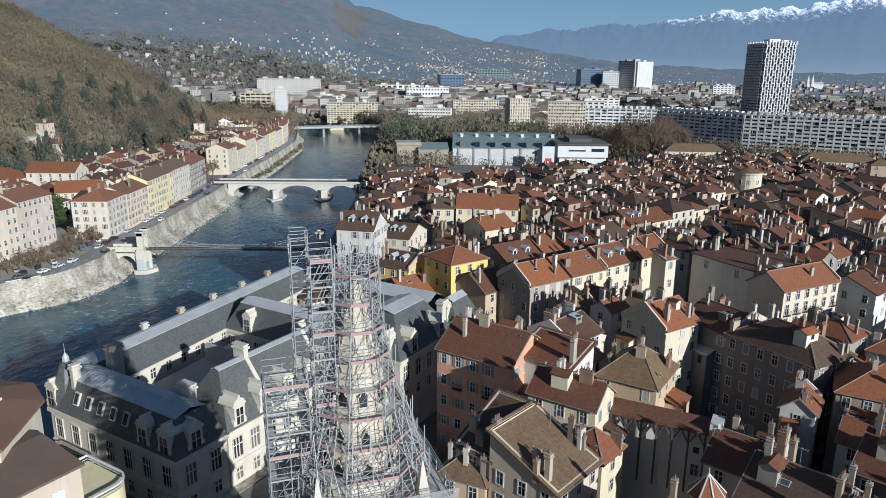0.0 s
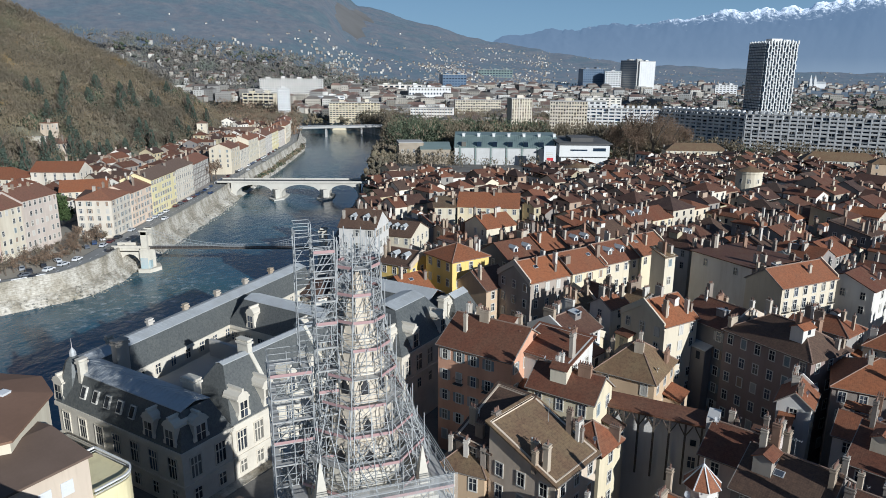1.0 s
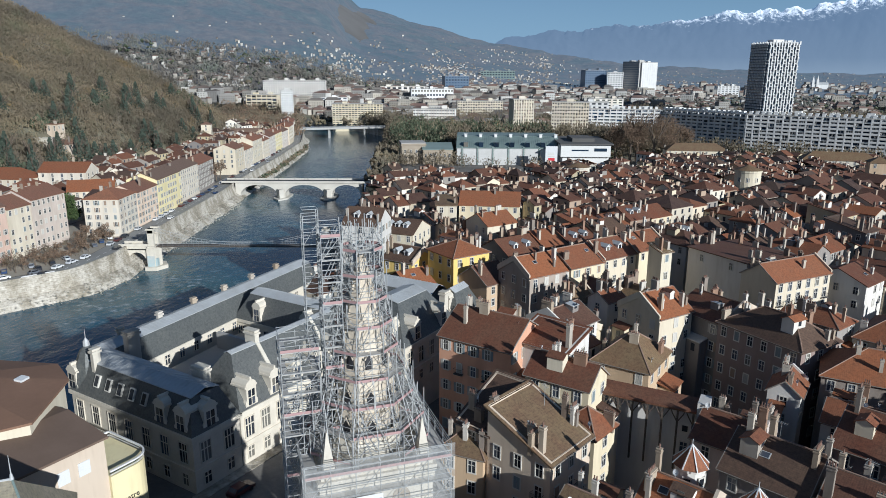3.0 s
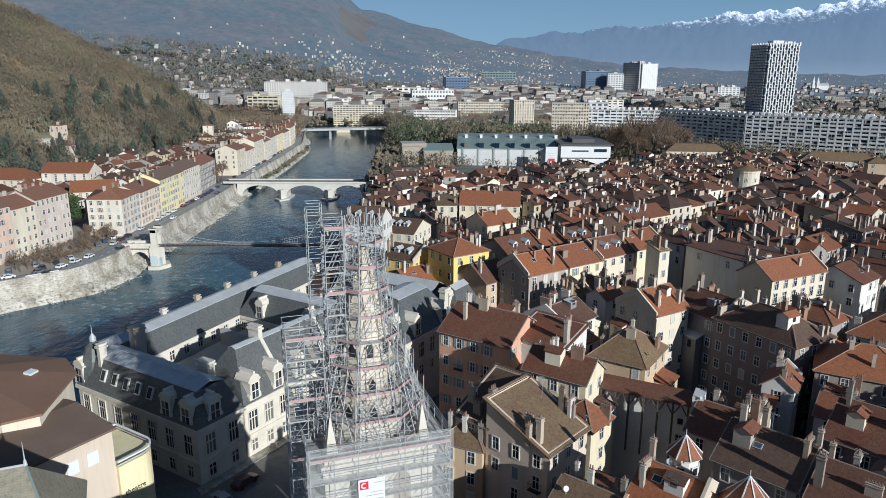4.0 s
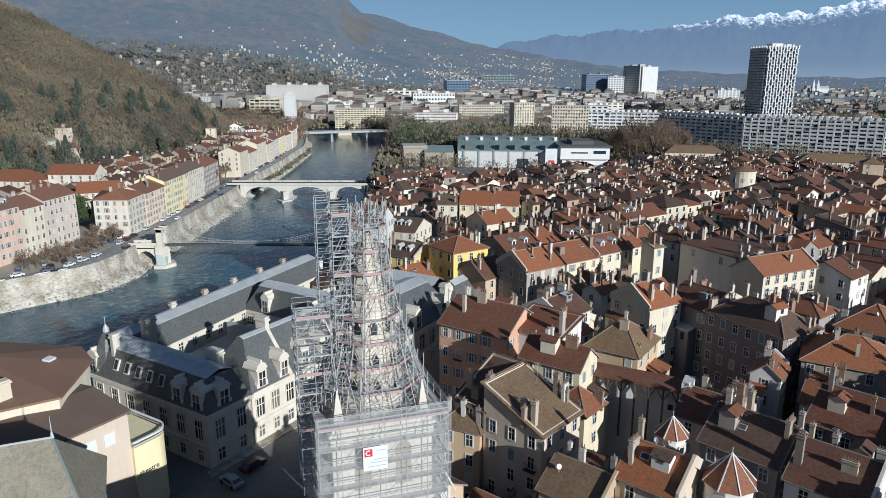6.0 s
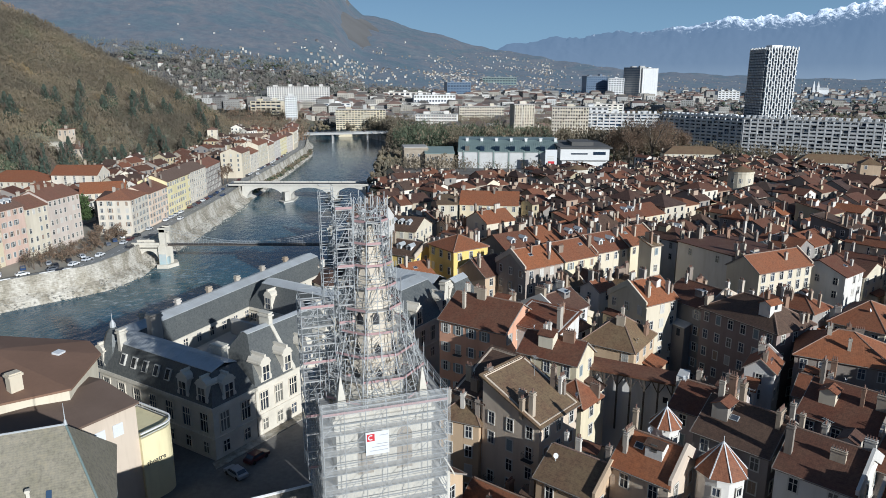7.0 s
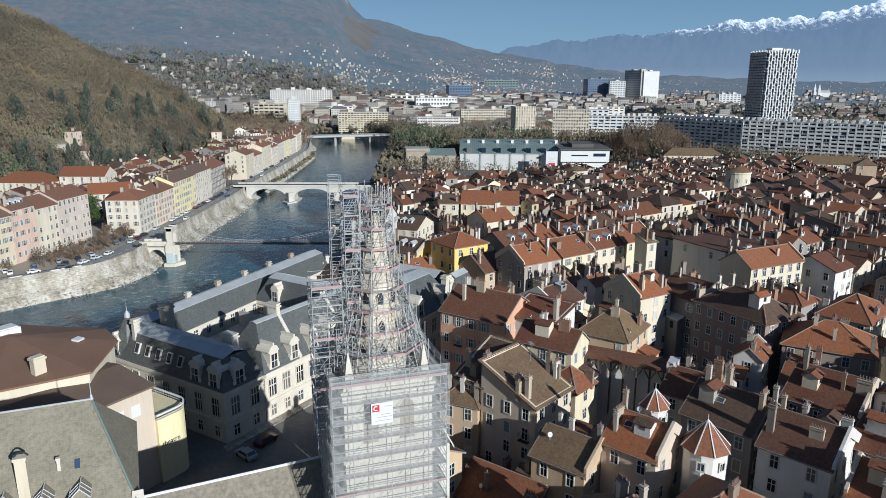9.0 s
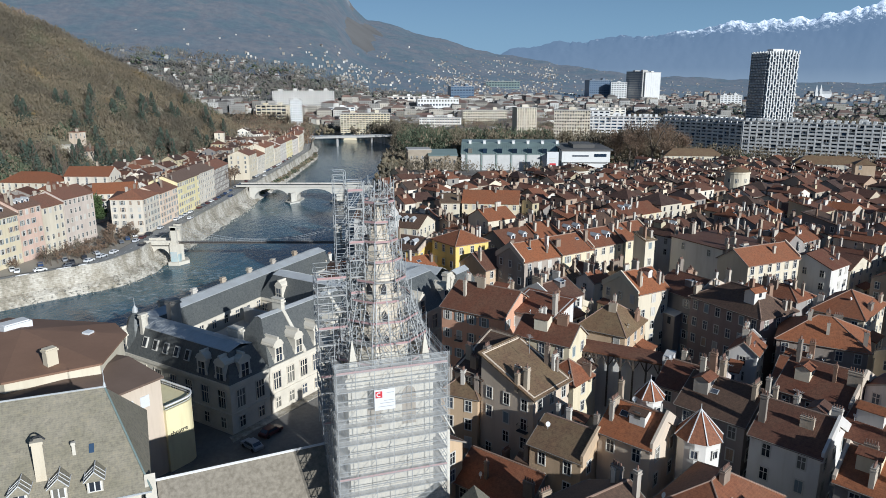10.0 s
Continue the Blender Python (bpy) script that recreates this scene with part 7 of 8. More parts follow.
o = thing("footbridge", pose(0, 0, 0), "old suspension footbridge with stone pylons and thin cables", "bridge")
part("approach", Shape().box(-116, -104, 207.5, 212.5, 0.6, 2.0).box(-116, -104, 207.3, 207.6, 2.0, 3.0).box(-116, -104, 212.4, 212.7, 2.0, 3.0), M_STONE, o)
s = Shape()
for k in range(8):
    a0, a1 = math.pi * k / 8, math.pi * (k + 1) / 8
    for y in (207.5, 212.5):
        q = [(-109.5 - 4.0 * math.cos(t), y, -5.5 + 5.2 * math.sin(t)) for t in (a0, a1)]
        s.add([q[0], q[1], (q[1][0], y, 1.0), (q[0][0], y, 1.0)], [(0, 1, 2, 3)])
    s.add([(-109.5 - 4.0 * math.cos(t), y, -5.5 + 5.2 * math.sin(t)) for t in (a0, a1) for y in (207.5, 212.5)], [(0, 1, 3, 2)])
part("side_arch", s, M_STONE, o)
for px in (-103.5, -37.0):
    part("pier", Shape().prism([(px - 1.8, 206.4), (px + 1.2, 206.4), (px + 2.6, 210), (px + 1.2, 213.6), (px - 1.8, 213.6)], -10, 1.5).prism([(px - 2.4, 205.2), (px + 2.0, 205.2), (px + 4.6, 210), (px + 2.0, 214.8), (px - 2.4, 214.8)], -10, -5.6), M_STONE, o)
    if px < -60:
        part("painted_panel", Shape().box(px - 1.6, px + 1.1, 206.2, 206.5, -6.2, -1.5).box(px + 1.2, px + 2.0, 206.6, 208.6, -6.2, -2.5), M_GRAFFITI, o, "blue and white painted patch")
    for y in (207.2, 211.8):
        part("pylon", Shape().box(px - 1.2, px + 1.0, y - 0.2, y + 1.2, 1.5, 9.0).box(px - 1.5, px + 1.3, y - 0.5, y + 1.5, 8.4, 9.0).box(px - 1.6, px + 1.4, y - 0.6, y + 1.6, 1.2, 2.2), M_STONE, o)
part("lintel", Shape().box(-104.8, -102.4, 207, 213, 7.2, 8.4), M_STONE, o)
part("deck", Shape().box(-104, -36, 208.2, 211.8, 1.6, 1.95), M_TIMBER, o)
for y in (208.2, 211.8):
    s = Shape()
    n = 34
    pts = [(-103.5 + 66.5 * i / n, 8.6 - 6.0 * (1 - (2 * i / n - 1) ** 2)) for i in range(n + 1)]
    for (xa, za), (xb, zb) in zip(pts, pts[1:]):
        s.bar((xa, y, za), (xb, y, zb), 0.07)
        s.bar((xa, y, 1.9), (xa, y, za), 0.03)
    s.bar((-103.5, y, 3.0), (-37, y, 3.0), 0.05).bar((-103.5, y, 2.4), (-37, y, 2.4), 0.04)
    part("cable", s, M_STEEL, o)

o = thing("far_bridge", pose(0, 0, 0), "low concrete road bridge on slim piers", "bridge")
s = Shape()
s.add([(-165, 735, 5.2), (-30, 782, 5.2), (-30, 795, 5.2), (-165, 748, 5.2), (-165, 735, 3.0), (-30, 782, 3.0), (-30, 795, 3.0), (-165, 748, 3.0)], [(0, 1, 2, 3), (7, 6, 5, 4), (0, 4, 5, 1), (1, 5, 6, 2), (2, 6, 7, 3), (3, 7, 4, 0)])
part("deck", s, M_CONCRETE, o)
for t in (0.33, 0.62):
    x, y = -165 + 135 * t, 741 + 47 * t
    part("pier", Shape().box(x - 0.8, x + 0.8, y - 4, y + 4, -10, 3.1), M_CONCRETE, o)
part("rail", Shape().bar((-165, 735, 6.3), (-30, 782, 6.3), 0.12).bar((-165, 735, 5.7), (-30, 782, 5.7), 0.08), M_STEEL, o)
for t in (0.12, 0.2, 0.6):
    car(-165 + 135 * t, 740 + 47 * t, 5.25, 19)

# ---- museum, flats, towers and the suburbs ----
museum = thing("museum", pose(48, 466, 0, 0, 0, -3), "long low museum with a green metal sawtooth roof", "museum")
part("wall", Shape().box(-29, 47, 0, 40, -1, 12.4), M_GALLERYWALL, museum)
part("roof", Shape().slab([(-29.5, -0.5, 12.7), (47.5, -0.5, 12.7), (47.5, 20, 19.6), (-29.5, 20, 19.6)], 0.5), M_GREENZINC, museum)
part("upper_roof", Shape().box(-29, 47, 20.0, 40, 12.3, 19.5).slab([(-29.5, 19.8, 19.7), (47.5, 19.8, 19.7), (47.5, 41, 20.6), (-29.5, 41, 20.6)], 0.4), M_GREENZINC, museum)
for i in range(7):
    part("vent", Shape().box(-23.6 + 11.4 * i, -21.6 + 11.4 * i, 17.6, 19.6, 17, 21.2).box(-23.9 + 11.4 * i, -21.3 + 11.4 * i, 17.3, 19.9, 21.0, 21.4), M_WHITEPAINT, museum)
seams = Shape()
for i in range(48):
    seams.bar((-29 + 1.6 * i, -0.4, 12.78), (-29 + 1.6 * i, 19.8, 19.66), 0.12)
part("roof_seam", seams, M_GREENZINC, museum)["kind"] = "stuff"
for i in range(7):
    x = -25 + 11.4 * i
    s = Shape().add([(x + dx, y_, z_) for dx in (1.2, 4.4) for y_, z_ in ((0.6, 12.9), (0.6, 16.6), (6.0, 16.9), (6.0, 14.8))], [(0, 1, 2, 3), (7, 6, 5, 4), (1, 5, 6, 2), (0, 3, 7, 4)], 0)
    s.add([(x + 1.2, 0.58, 12.9), (x + 4.4, 0.58, 12.9), (x + 4.4, 0.58, 16.6), (x + 1.2, 0.58, 16.6)], [(0, 1, 2, 3)], 1)
    part("roof_light", s, (M_GREENZINC, M_DARKGLASS), museum)
    part("pilaster", Shape().box(x - 0.5, x + 0.5, -0.5, 0.1, 0, 13.5), M_GREENZINC, museum)
for i in range(6):
    part("wall_panel", Shape().box(-24 + 11.4 * i, -14.6 + 11.4 * i, -0.25, 0.02, 1.5, 12.0), M_GALLERYWALL, museum)
o = thing("museum_wing", pose(5, 468, 0, 0, 0, 4), "old tan museum wing with a low grey-green metal roof", "museum")
part("wall", Shape().box(-11, 11, 0, 30, -1, 11.0), M_TAN, o)
part("roof", Shape().slab([(-11.5, -0.5, 11.2), (11.5, -0.5, 11.2), (11.5, 15, 15.0), (-11.5, 15, 15.0)], 0.4).slab([(11.5, 30.5, 11.2), (-11.5, 30.5, 11.2), (-11.5, 15, 15.0), (11.5, 15, 15.0)], 0.4), M_GREENZINC, o)
for i in range(6):
    place("window", W_TALL, o, Matrix.Translation((-9 + 3.6 * i, 0, 5.5)))
o = thing("banner", pose(85.5, 442, 2, 0, 0, -4), "white museum poster with a red picture on a tall panel", "banner")
part("sheet", Shape().box(-4.2, 4.2, -0.2, 0.2, 0, 14.5), M_BANNER, o)
part("picture", Shape().box(-2.2, 2.4, -0.26, -0.2, 2.0, 6.2), M_SIGNRED, o)
for zz in (7.0, 8.2, 9.4):
    part("line", Shape().box(-2.6, 2.0, -0.26, -0.2, zz, zz + 0.5), M_FRAME, o)
o = thing("gallery_building", pose(110.6, 446, 0, 0, 0, -2), "white modern building with a dark ribbon window and flat roof", "building")
part("wall", Shape().box(-17.7, 17.7, 0, 60, 8.4, 17).box(-16, 17, 2.5, 58, -1, 8.4), M_WHITEPAINT, o)
part("roof", Shape().box(-18.5, 19.5, -1.5, 61, 17, 17.9).box(-8, 8, 12, 40, 17.9, 20.5), M_TAR, o)
for x0, x1, z0, z1 in ((-10, 2, 12.6, 13.6), (6, 15, 12.4, 14.6)):
    part("window_band", Shape().box(x0, x1, -0.12, 0.02, z0, z1), M_DARKGLASS, o)
o = thing("stone_pavilion", pose(-14, 478, 0, 0, 0, 8), "old stone pavilion at the river with a flat cornice", "pavilion")
part("wall", Shape().box(-9, 9, -6, 14, -1, 15).box(-9.6, 9.6, -6.6, 14.6, 13.6, 14.4), M_TAN, o)
part("roof", Shape().box(-9.3, 9.3, -6.3, 14.3, 15, 15.6), M_GRAVELROOF, o)
for i in range(4):
    place("window", W_TALL, o, Matrix.Translation((-6.5 + 4.3 * i, -6, 8)))


BLOCKS = []


def flats(x, y, w, d, h, ang, label, wall, band, floors, name="apartment_block", cells=0, balconies=True, group="far blocks", base=0.0, roof=None):
    """A slab of flats: floor bands, recessed glazing and balcony fronts."""
    BLOCKS.append((x, y, w, d))
    o = thing(name, pose(x, y, base, 0, 0, ang), label, "apartment block", group)
    part("wall", Shape().box(-w / 2, w / 2, 0, d, -30, h), wall, o)
    part("roof", Shape().box(-w / 2 - 0.3, w / 2 + 0.3, -0.4, d + 0.3, h, h + 0.7), roof or M_GRAVELROOF, o)
    for k in range(max(1, int(w / 22))):
        q = -w / 2 + w * (k + 0.5) / max(1, int(w / 22))
        part("roof_house", Shape().box(q - 3.2, q + 3.0 - k % 2, d * 0.3, d * 0.75, h + 0.7, h + 3.2 + k % 2).box(q + 3.6, q + 4.6, d * 0.4, d * 0.5, h + 0.7, h + 2.0), wall, o)
    fh = h / floors
    for fl in range(floors):
        z = fl * fh
        part("window_band", Shape().box(-w / 2 + 0.6, w / 2 - 0.6, -0.12, 0.05, z + fh * (0.28 if balconies else 0.36), z + fh * (0.86 if balconies else 0.80)), band, o)
        if balconies:
            front = Shape().box(-w / 2 + 0.2, w / 2 - 0.2, -1.5, 0, z - 0.1, z + 0.12)
            n_ = max(1, cells)
            for i in range(n_):
                if (i * 7 + fl * 3) % 5:
                    front.box(-w / 2 + w * i / n_ + 0.5, -w / 2 + w * (i + 1) / n_ - 0.5, -1.55, -1.4, z + 0.1, z + fh * 0.5)
            part("balcony", front, wall, o)
    if cells:
        for i in range(cells + 1):
            q = -w / 2 + w * i / cells
            half = 0.55 if balconies else 0.2 * w / cells
            part("pier", Shape().box(max(-w / 2, q - half), min(w / 2, q + half), -1.6 if balconies else -0.3, 0.1, 0, h), wall, o)
    return o


# the long bent block of flats
B = random.Random(5)
LB = [(136.0, 632.0), (215.0, 613.0), (265.0, 541.0), (346.0, 478.0), (400.0, 449.0)]
for i, ((xa, ya), (xb, yb)) in enumerate(zip(LB, LB[1:])):
    w_, a = math.hypot(xb - xa, yb - ya), math.degrees(math.atan2(yb - ya, xb - xa))
    o = flats((xa + xb) / 2, (ya + yb) / 2, w_ - 0.3, 12, 33, a, "stretch of a long twelve-storey block of flats with balconies", M_WHITEPAINT, M_DARKGLASS, 11, cells=max(4, int(w_ / 5.5)), group="long block of flats")
    for k in range(int(w_ / 5)):
        part("roof_box", Shape().box(-w_ / 2 + 5 * k + 1, -w_ / 2 + 5 * k + 3.4, 2, 6, 33.5, 36.0), M_WHITEPAINT, o)
    screens = Shape()
    for k in range(int(w_ / 1.8) * 11):
        q, fl = -w_ / 2 + 1.8 * (k // 11) + 0.4, k % 11
        if B.random() < 0.42:
            screens.box(q, q + B.uniform(0.5, 1.5), -0.9, -0.75, 3 * fl + 0.9, 3 * fl + B.uniform(1.8, 2.85))
        if B.random() < 0.3:
            screens.box(q, q + 0.25, -1.5, 0, 3 * fl, 3 * fl + 2.9)
    part("balcony_screen", screens, M_CONCRETE, o, "grey balcony screens and blinds")["kind"] = "stuff"
flats(455, 452, 70, 12, 26, -10, "white office slab with vertical fins", M_WHITEPAINT, M_DARKGLASS, 8, cells=24, balconies=False)

# tall tower with a zigzag of white balconies
tower = thing("tower_block", pose(490, 985, 0, 0, 0, 5), "very tall dark tower block with staggered white balconies", "tower block")
part("core", Shape().box(-23, 23, -24, 24, -4, 108), M_DARKGLASS, tower)
part("roof", Shape().box(-21, 21, -22, 22, 108, 110).box(-8, 8, -8, 8, 110, 114).box(10, 17, -14, -4, 110, 112.5), M_WHITEPAINT, tower)
BALCONY_FRONTS = [Shape().box(-0.6, 0.6, -1.7, 0, 0, 3.9).box(min(0.55 * e, 1.75 * e), max(0.55 * e, 1.75 * e), -1.5, 0, 0.3, 1.5 + 0.35 * (e > 0)).mesh("balcony", M_WHITEPAINT) for e in (-1, 1)]
side_fronts = Shape()
for fl in range(27):
    for k in range(11):
        place("balcony", BALCONY_FRONTS[(fl // 2 + k) % 2], tower, Matrix.Translation((-21.0 + 4.2 * k + (0.35 if (fl + k) % 3 else -0.35), -24, 1.5 + fl * 3.9)))
    for k in range(11):
        y_, z_, e = 21.6 - 4.3 * k, 1.5 + fl * 3.9, 1 if (fl // 2 + k) % 2 else -1
        side_fronts.box(-24.5, -23, y_ - 0.5, y_ + 0.5, z_, z_ + 2.9).box(-24.3, -23, y_ + min(0.5 * e, 1.6 * e), y_ + max(0.5 * e, 1.6 * e), z_ + 0.3, z_ + 1.4)
part("side_balcony", side_fronts, M_WHITEPAINT, tower)["kind"] = "stuff"
for k in range(11):
    part("crown_post", Shape().box(-22.4 + 4.4 * k, -20.6 + 4.4 * k, -25.4, -23.8, 106, 110.0 + (k % 3)), M_WHITEPAINT, tower)
    part("crown_post", Shape().box(-24.4, -22.8, -23.4 + 4.4 * k, -21.8 + 4.4 * k, 106, 109.6 + (k % 2)), M_WHITEPAINT, tower)

# hospital towers and other blocks that stand out of the suburbs
for x, y, w, d, h, a, lab, wl, bd, fl, ce in (
        (447, 1590, 46, 40, 92, -52, "tall hospital tower with blue shaded side", M_CONCRETE, M_BLUEGLASS, 18, 16), (485, 1572, 36, 20, 90, 4, "white hospital tower with vertical ribs", M_WHITEPAINT, M_WHITEPAINT, 18, 7),
        (372, 1610, 52, 30, 73, 10, "blue glazed hospital block", M_BLUEGLASS, M_DARKGLASS, 14, 10), (410, 1580, 36, 20, 68, -6, "pale hospital wing with ribbon windows", M_WHITEPAINT, M_GLASS, 14, 6),
        (-217, 1045, 95, 14, 53.5, 3, "long pale slab of flats on the slope", M_WHITE, M_GLASS, 17, 26), (-198, 900, 16, 14, 43, 15, "narrow white tower of flats", M_WHITEPAINT, M_GLASS, 14, 5),
        (40, 1300, 46, 30, 60, 12, "dark blue glazed office block", M_BLUEGLASS, M_DARKGLASS, 12, 8), (150, 1700, 84, 30, 70, -6, "grey-green glazed office block", M_GREENZINC, M_DARKGLASS, 12, 12),
        (0, 750, 48, 18, 26, -6, "white block with blue glazing bands", M_FAR, M_GLASS, 8, 16), (-98, 850, 64, 16, 27, 6, "cream stepped flats with balconies", M_CREAM, M_GLASS, 10, 16),
        (86, 620, 20, 14, 42, 12, "cream flats with a stepped gable", M_QUAYCREAM, M_GLASS, 14, 8), (128, 606, 34, 14, 40, -10, "cream block of flats with balconies", M_QUAYCREAM, M_GLASS, 13, 14),
        (-5, 1120, 70, 20, 40, 8, "low white institute with flat roofs", M_WHITEPAINT, M_GLASS, 6, 14), (-60, 1230, 80, 20, 42, 0, "long pale institute building with ribbon windows", M_FAR, M_GLASS, 6, 8), (640, 1500, 46, 30, 40, -8, "pale far block of flats", M_WHITEPAINT, M_GLASS, 9, 6),
        (-330, 1120, 50, 16, 46, 10, "pale flats on the slope", M_FAR, M_GLASS, 7, 6), (-252, 980, 46, 16, 34, -6, "cream flats at the slope's foot", M_CREAM, M_GLASS, 7, 6), (60, 880, 60, 16, 30, 4, "cream row of flats with balconies", M_QUAYCREAM, M_GLASS, 9, 18),
        (180, 760, 40, 16, 34, -12, "white flats among trees", M_WHITEPAINT, M_GLASS, 9, 6), (250, 980, 50, 16, 30, 0, "pale flats behind the park trees", M_FAR, M_GLASS, 8, 6), (-150, 1000, 40, 14, 30, 8, "white flats beyond the far bridge", M_WHITEPAINT, M_GLASS, 8, 5)):
    flats(x, y, w, d, h, a, lab, wl, bd, fl, cells=ce, balconies=wl in (M_CREAM, M_QUAYCREAM), base=0)

o = thing("distant_church", pose(1110, 2000, land(1110, 2000), 0, 0, -12), "small white church with two spires far in the valley", "church")
part("nave", Shape().box(-22, 22, 0, 14, -5, 13), M_WHITEPAINT, o)
part("roof", Shape().slab([(-22.5, -0.5, 13), (22.5, -0.5, 13), (22.5, 7, 19), (-22.5, 7, 19)], 0.4).slab([(22.5, 14.5, 13), (-22.5, 14.5, 13), (-22.5, 7, 19), (22.5, 7, 19)], 0.4), M_ZINC, o)
for x in (-20, -8):
    part("spire", Shape().box(x - 3, x + 3, -3, 3, -5, 24).ring(x, 0, 3.6, 24, 0.2, 38, 4, turn=math.pi / 4), M_WHITEPAINT, o)

# low old barracks right of the town with long roofs, church-like square tower
house(261, 392, 44, 14, -18, 14, 4.5, M_STONE, M_TILE_BROWN, kind="hip", chimneys=0, faces="f", show=2, label="long stone barracks with a brown roof", step=3.6)
house(189, 447, 42, 14, -6, 14, 4.5, M_CREAM, M_TILE_BROWN, kind="hip", chimneys=1, faces="f", show=1, label="long low house with a brown hipped roof", step=4)
house(222, 290, 9, 9, -20, 25, 2.5, M_OCHRE, M_TILE_BROWN, kind="hip", chimneys=0, faces="fr", show=3, label="square brown bell tower with arched openings", name="bell_tower", step=4)

# suburbs: houses that nobody could count
g = random.Random(33)
walls, roofs, block_windows = Shape(), Shape(), Shape()


def small_house(x, y, z, w, d, h, a, flat=False):
    c, s_ = math.cos(a), math.sin(a)

    def put(u, v, zz):
        return (x + u * c - v * s_, y + u * s_ + v * c, z + zz)
    q = [(-w, -d), (w, -d), (w, d), (-w, d)]
    walls.add([put(u, v, -3) for u, v in q] + [put(u, v, h) for u, v in q], [(0, 1, 5, 4), (1, 2, 6, 5), (2, 3, 7, 6), (3, 0, 4, 7), (4, 5, 6, 7)])
    if h > 8.5 and w > 5:
        rows_, cols = int(h / 3.1), max(3, int(2 * w / 3.4))
        for fl in range(rows_):
            for i in range(cols):
                u, zz = -w + 2 * w * (i + 0.5) / cols, 0.9 + 3.1 * fl
                block_windows.add([put(u - 0.75, -d - 0.08, zz), put(u + 0.75, -d - 0.08, zz), put(u + 0.75, -d - 0.08, zz + 1.5), put(u - 0.75, -d - 0.08, zz + 1.5)], [(0, 1, 2, 3)])
    if flat:
        return
    r = d * 0.55
    roofs.add([put(-w - .4, -d - .4, h), put(w + .4, -d - .4, h), put(w + .4, d + .4, h), put(-w - .4, d + .4, h), put(-w * 0.6, 0, h + r), put(w * 0.6, 0, h + r)], [(0, 1, 5, 4), (1, 2, 5), (2, 3, 4, 5), (3, 0, 4)])


n = 0
while n < 7600:
    y = 470 + 2700 * g.random() ** 1.35
    q = g.uniform(-0.46, 0.72)
    x = q * (y + 52)
    if y < 800 and x < x_right(y) + 60:
        continue
    if x < x_right(min(y, 1500)) + 20 and y < 1150 and land(x, y) < 22:
        continue
    if y < 690 and x < 480:
        continue
    z = land(x, y)
    if z > 170 * (0.2 + g.random() ** 2) or (z > 30 and g.random() < 0.3 + 0.5 * (noise.noise((x / 160, y / 200, 12)) < -0.1)):
        continue
    if x < 0 and y > 1700 and g.random() < 0.45:
        continue
    if q > 0.16 and g.random() < (0.8 if q < 0.4 else 0.92):
        continue
    if z > 30:
        k = g.uniform(0.33, 0.62)
        if y < 1400:
            if g.random() < 0.72:
                continue
            small_house(x, y, z, 7.0 * k, 5.0 * k, g.uniform(5.5, 8.0), g.uniform(-0.5, 0.5))
            n += 1
            continue
        small_house(x, y, z, 3.9 * k, 2.9 * k, g.uniform(1.6, 3.0), g.uniform(-0.5, 0.5))
        n += 1
        continue
    big = g.random() < (0.12 if q < 0.25 else 0.05)
    small_house(x, y, z, g.uniform(6, 12) if big else g.uniform(3.5, 7), g.uniform(5, 8) if big else g.uniform(3, 5), g.uniform(9, 17) if big else g.uniform(4.5, 8), g.uniform(-0.5, 0.5), flat=big and g.random() < 0.6)
    n += 1
lone("distant_house_walls", walls, leafy("far_house_walls", [(0.46, 0.45, 0.43), (0.33, 0.31, 0.28), (0.55, 0.54, 0.52), (0.23, 0.215, 0.20), (0.40, 0.37, 0.33), (0.28, 0.27, 0.26)]), "scattered pale suburban houses across valley and slope", "houses", kind="stuff")
lone("distant_house_windows", block_windows, M_GLASS, "rows of dark windows on suburban blocks", "windows", kind="stuff")
lone("distant_house_roofs", roofs, leafy("far_house_roofs", [(0.19, 0.125, 0.105), (0.16, 0.125, 0.11), (0.21, 0.14, 0.115), (0.15, 0.135, 0.125), (0.17, 0.11, 0.095)]), "red-brown roofs of scattered suburban houses", "roofs", kind="stuff")

# woods: bare trees of the hill and valley, evergreens among them
bare, green, rust = Shape(), Shape(), Shape()


def clump(s, x, y, z, r, h, k):
    """A ragged crown of a few leaning tufts."""
    for _ in range(k):
        ox, oy, oz = g.uniform(-0.5, 0.5) * r, g.uniform(-0.5, 0.5) * r, g.uniform(0.25, 0.75) * h
        rr, hh = r * g.uniform(0.4, 0.65), h * g.uniform(0.15, 0.27)
        a = g.uniform(0, 6.28)
        base = [(x + ox + rr * math.cos(a + 1.2566 * i) * g.uniform(0.7, 1.2), y + oy + rr * math.sin(a + 1.2566 * i) * g.uniform(0.7, 1.2), z + oz + hh * g.uniform(-0.35, 0.35)) for i in range(5)]
        s.add(base + [(x + ox + g.uniform(-0.3, 0.3) * rr, y + oy, z + oz + hh), (x + ox, y + oy, z + oz - hh)], [(i, (i + 1) % 5, 5) for i in range(5)] + [((i + 1) % 5, i, 6) for i in range(5)])


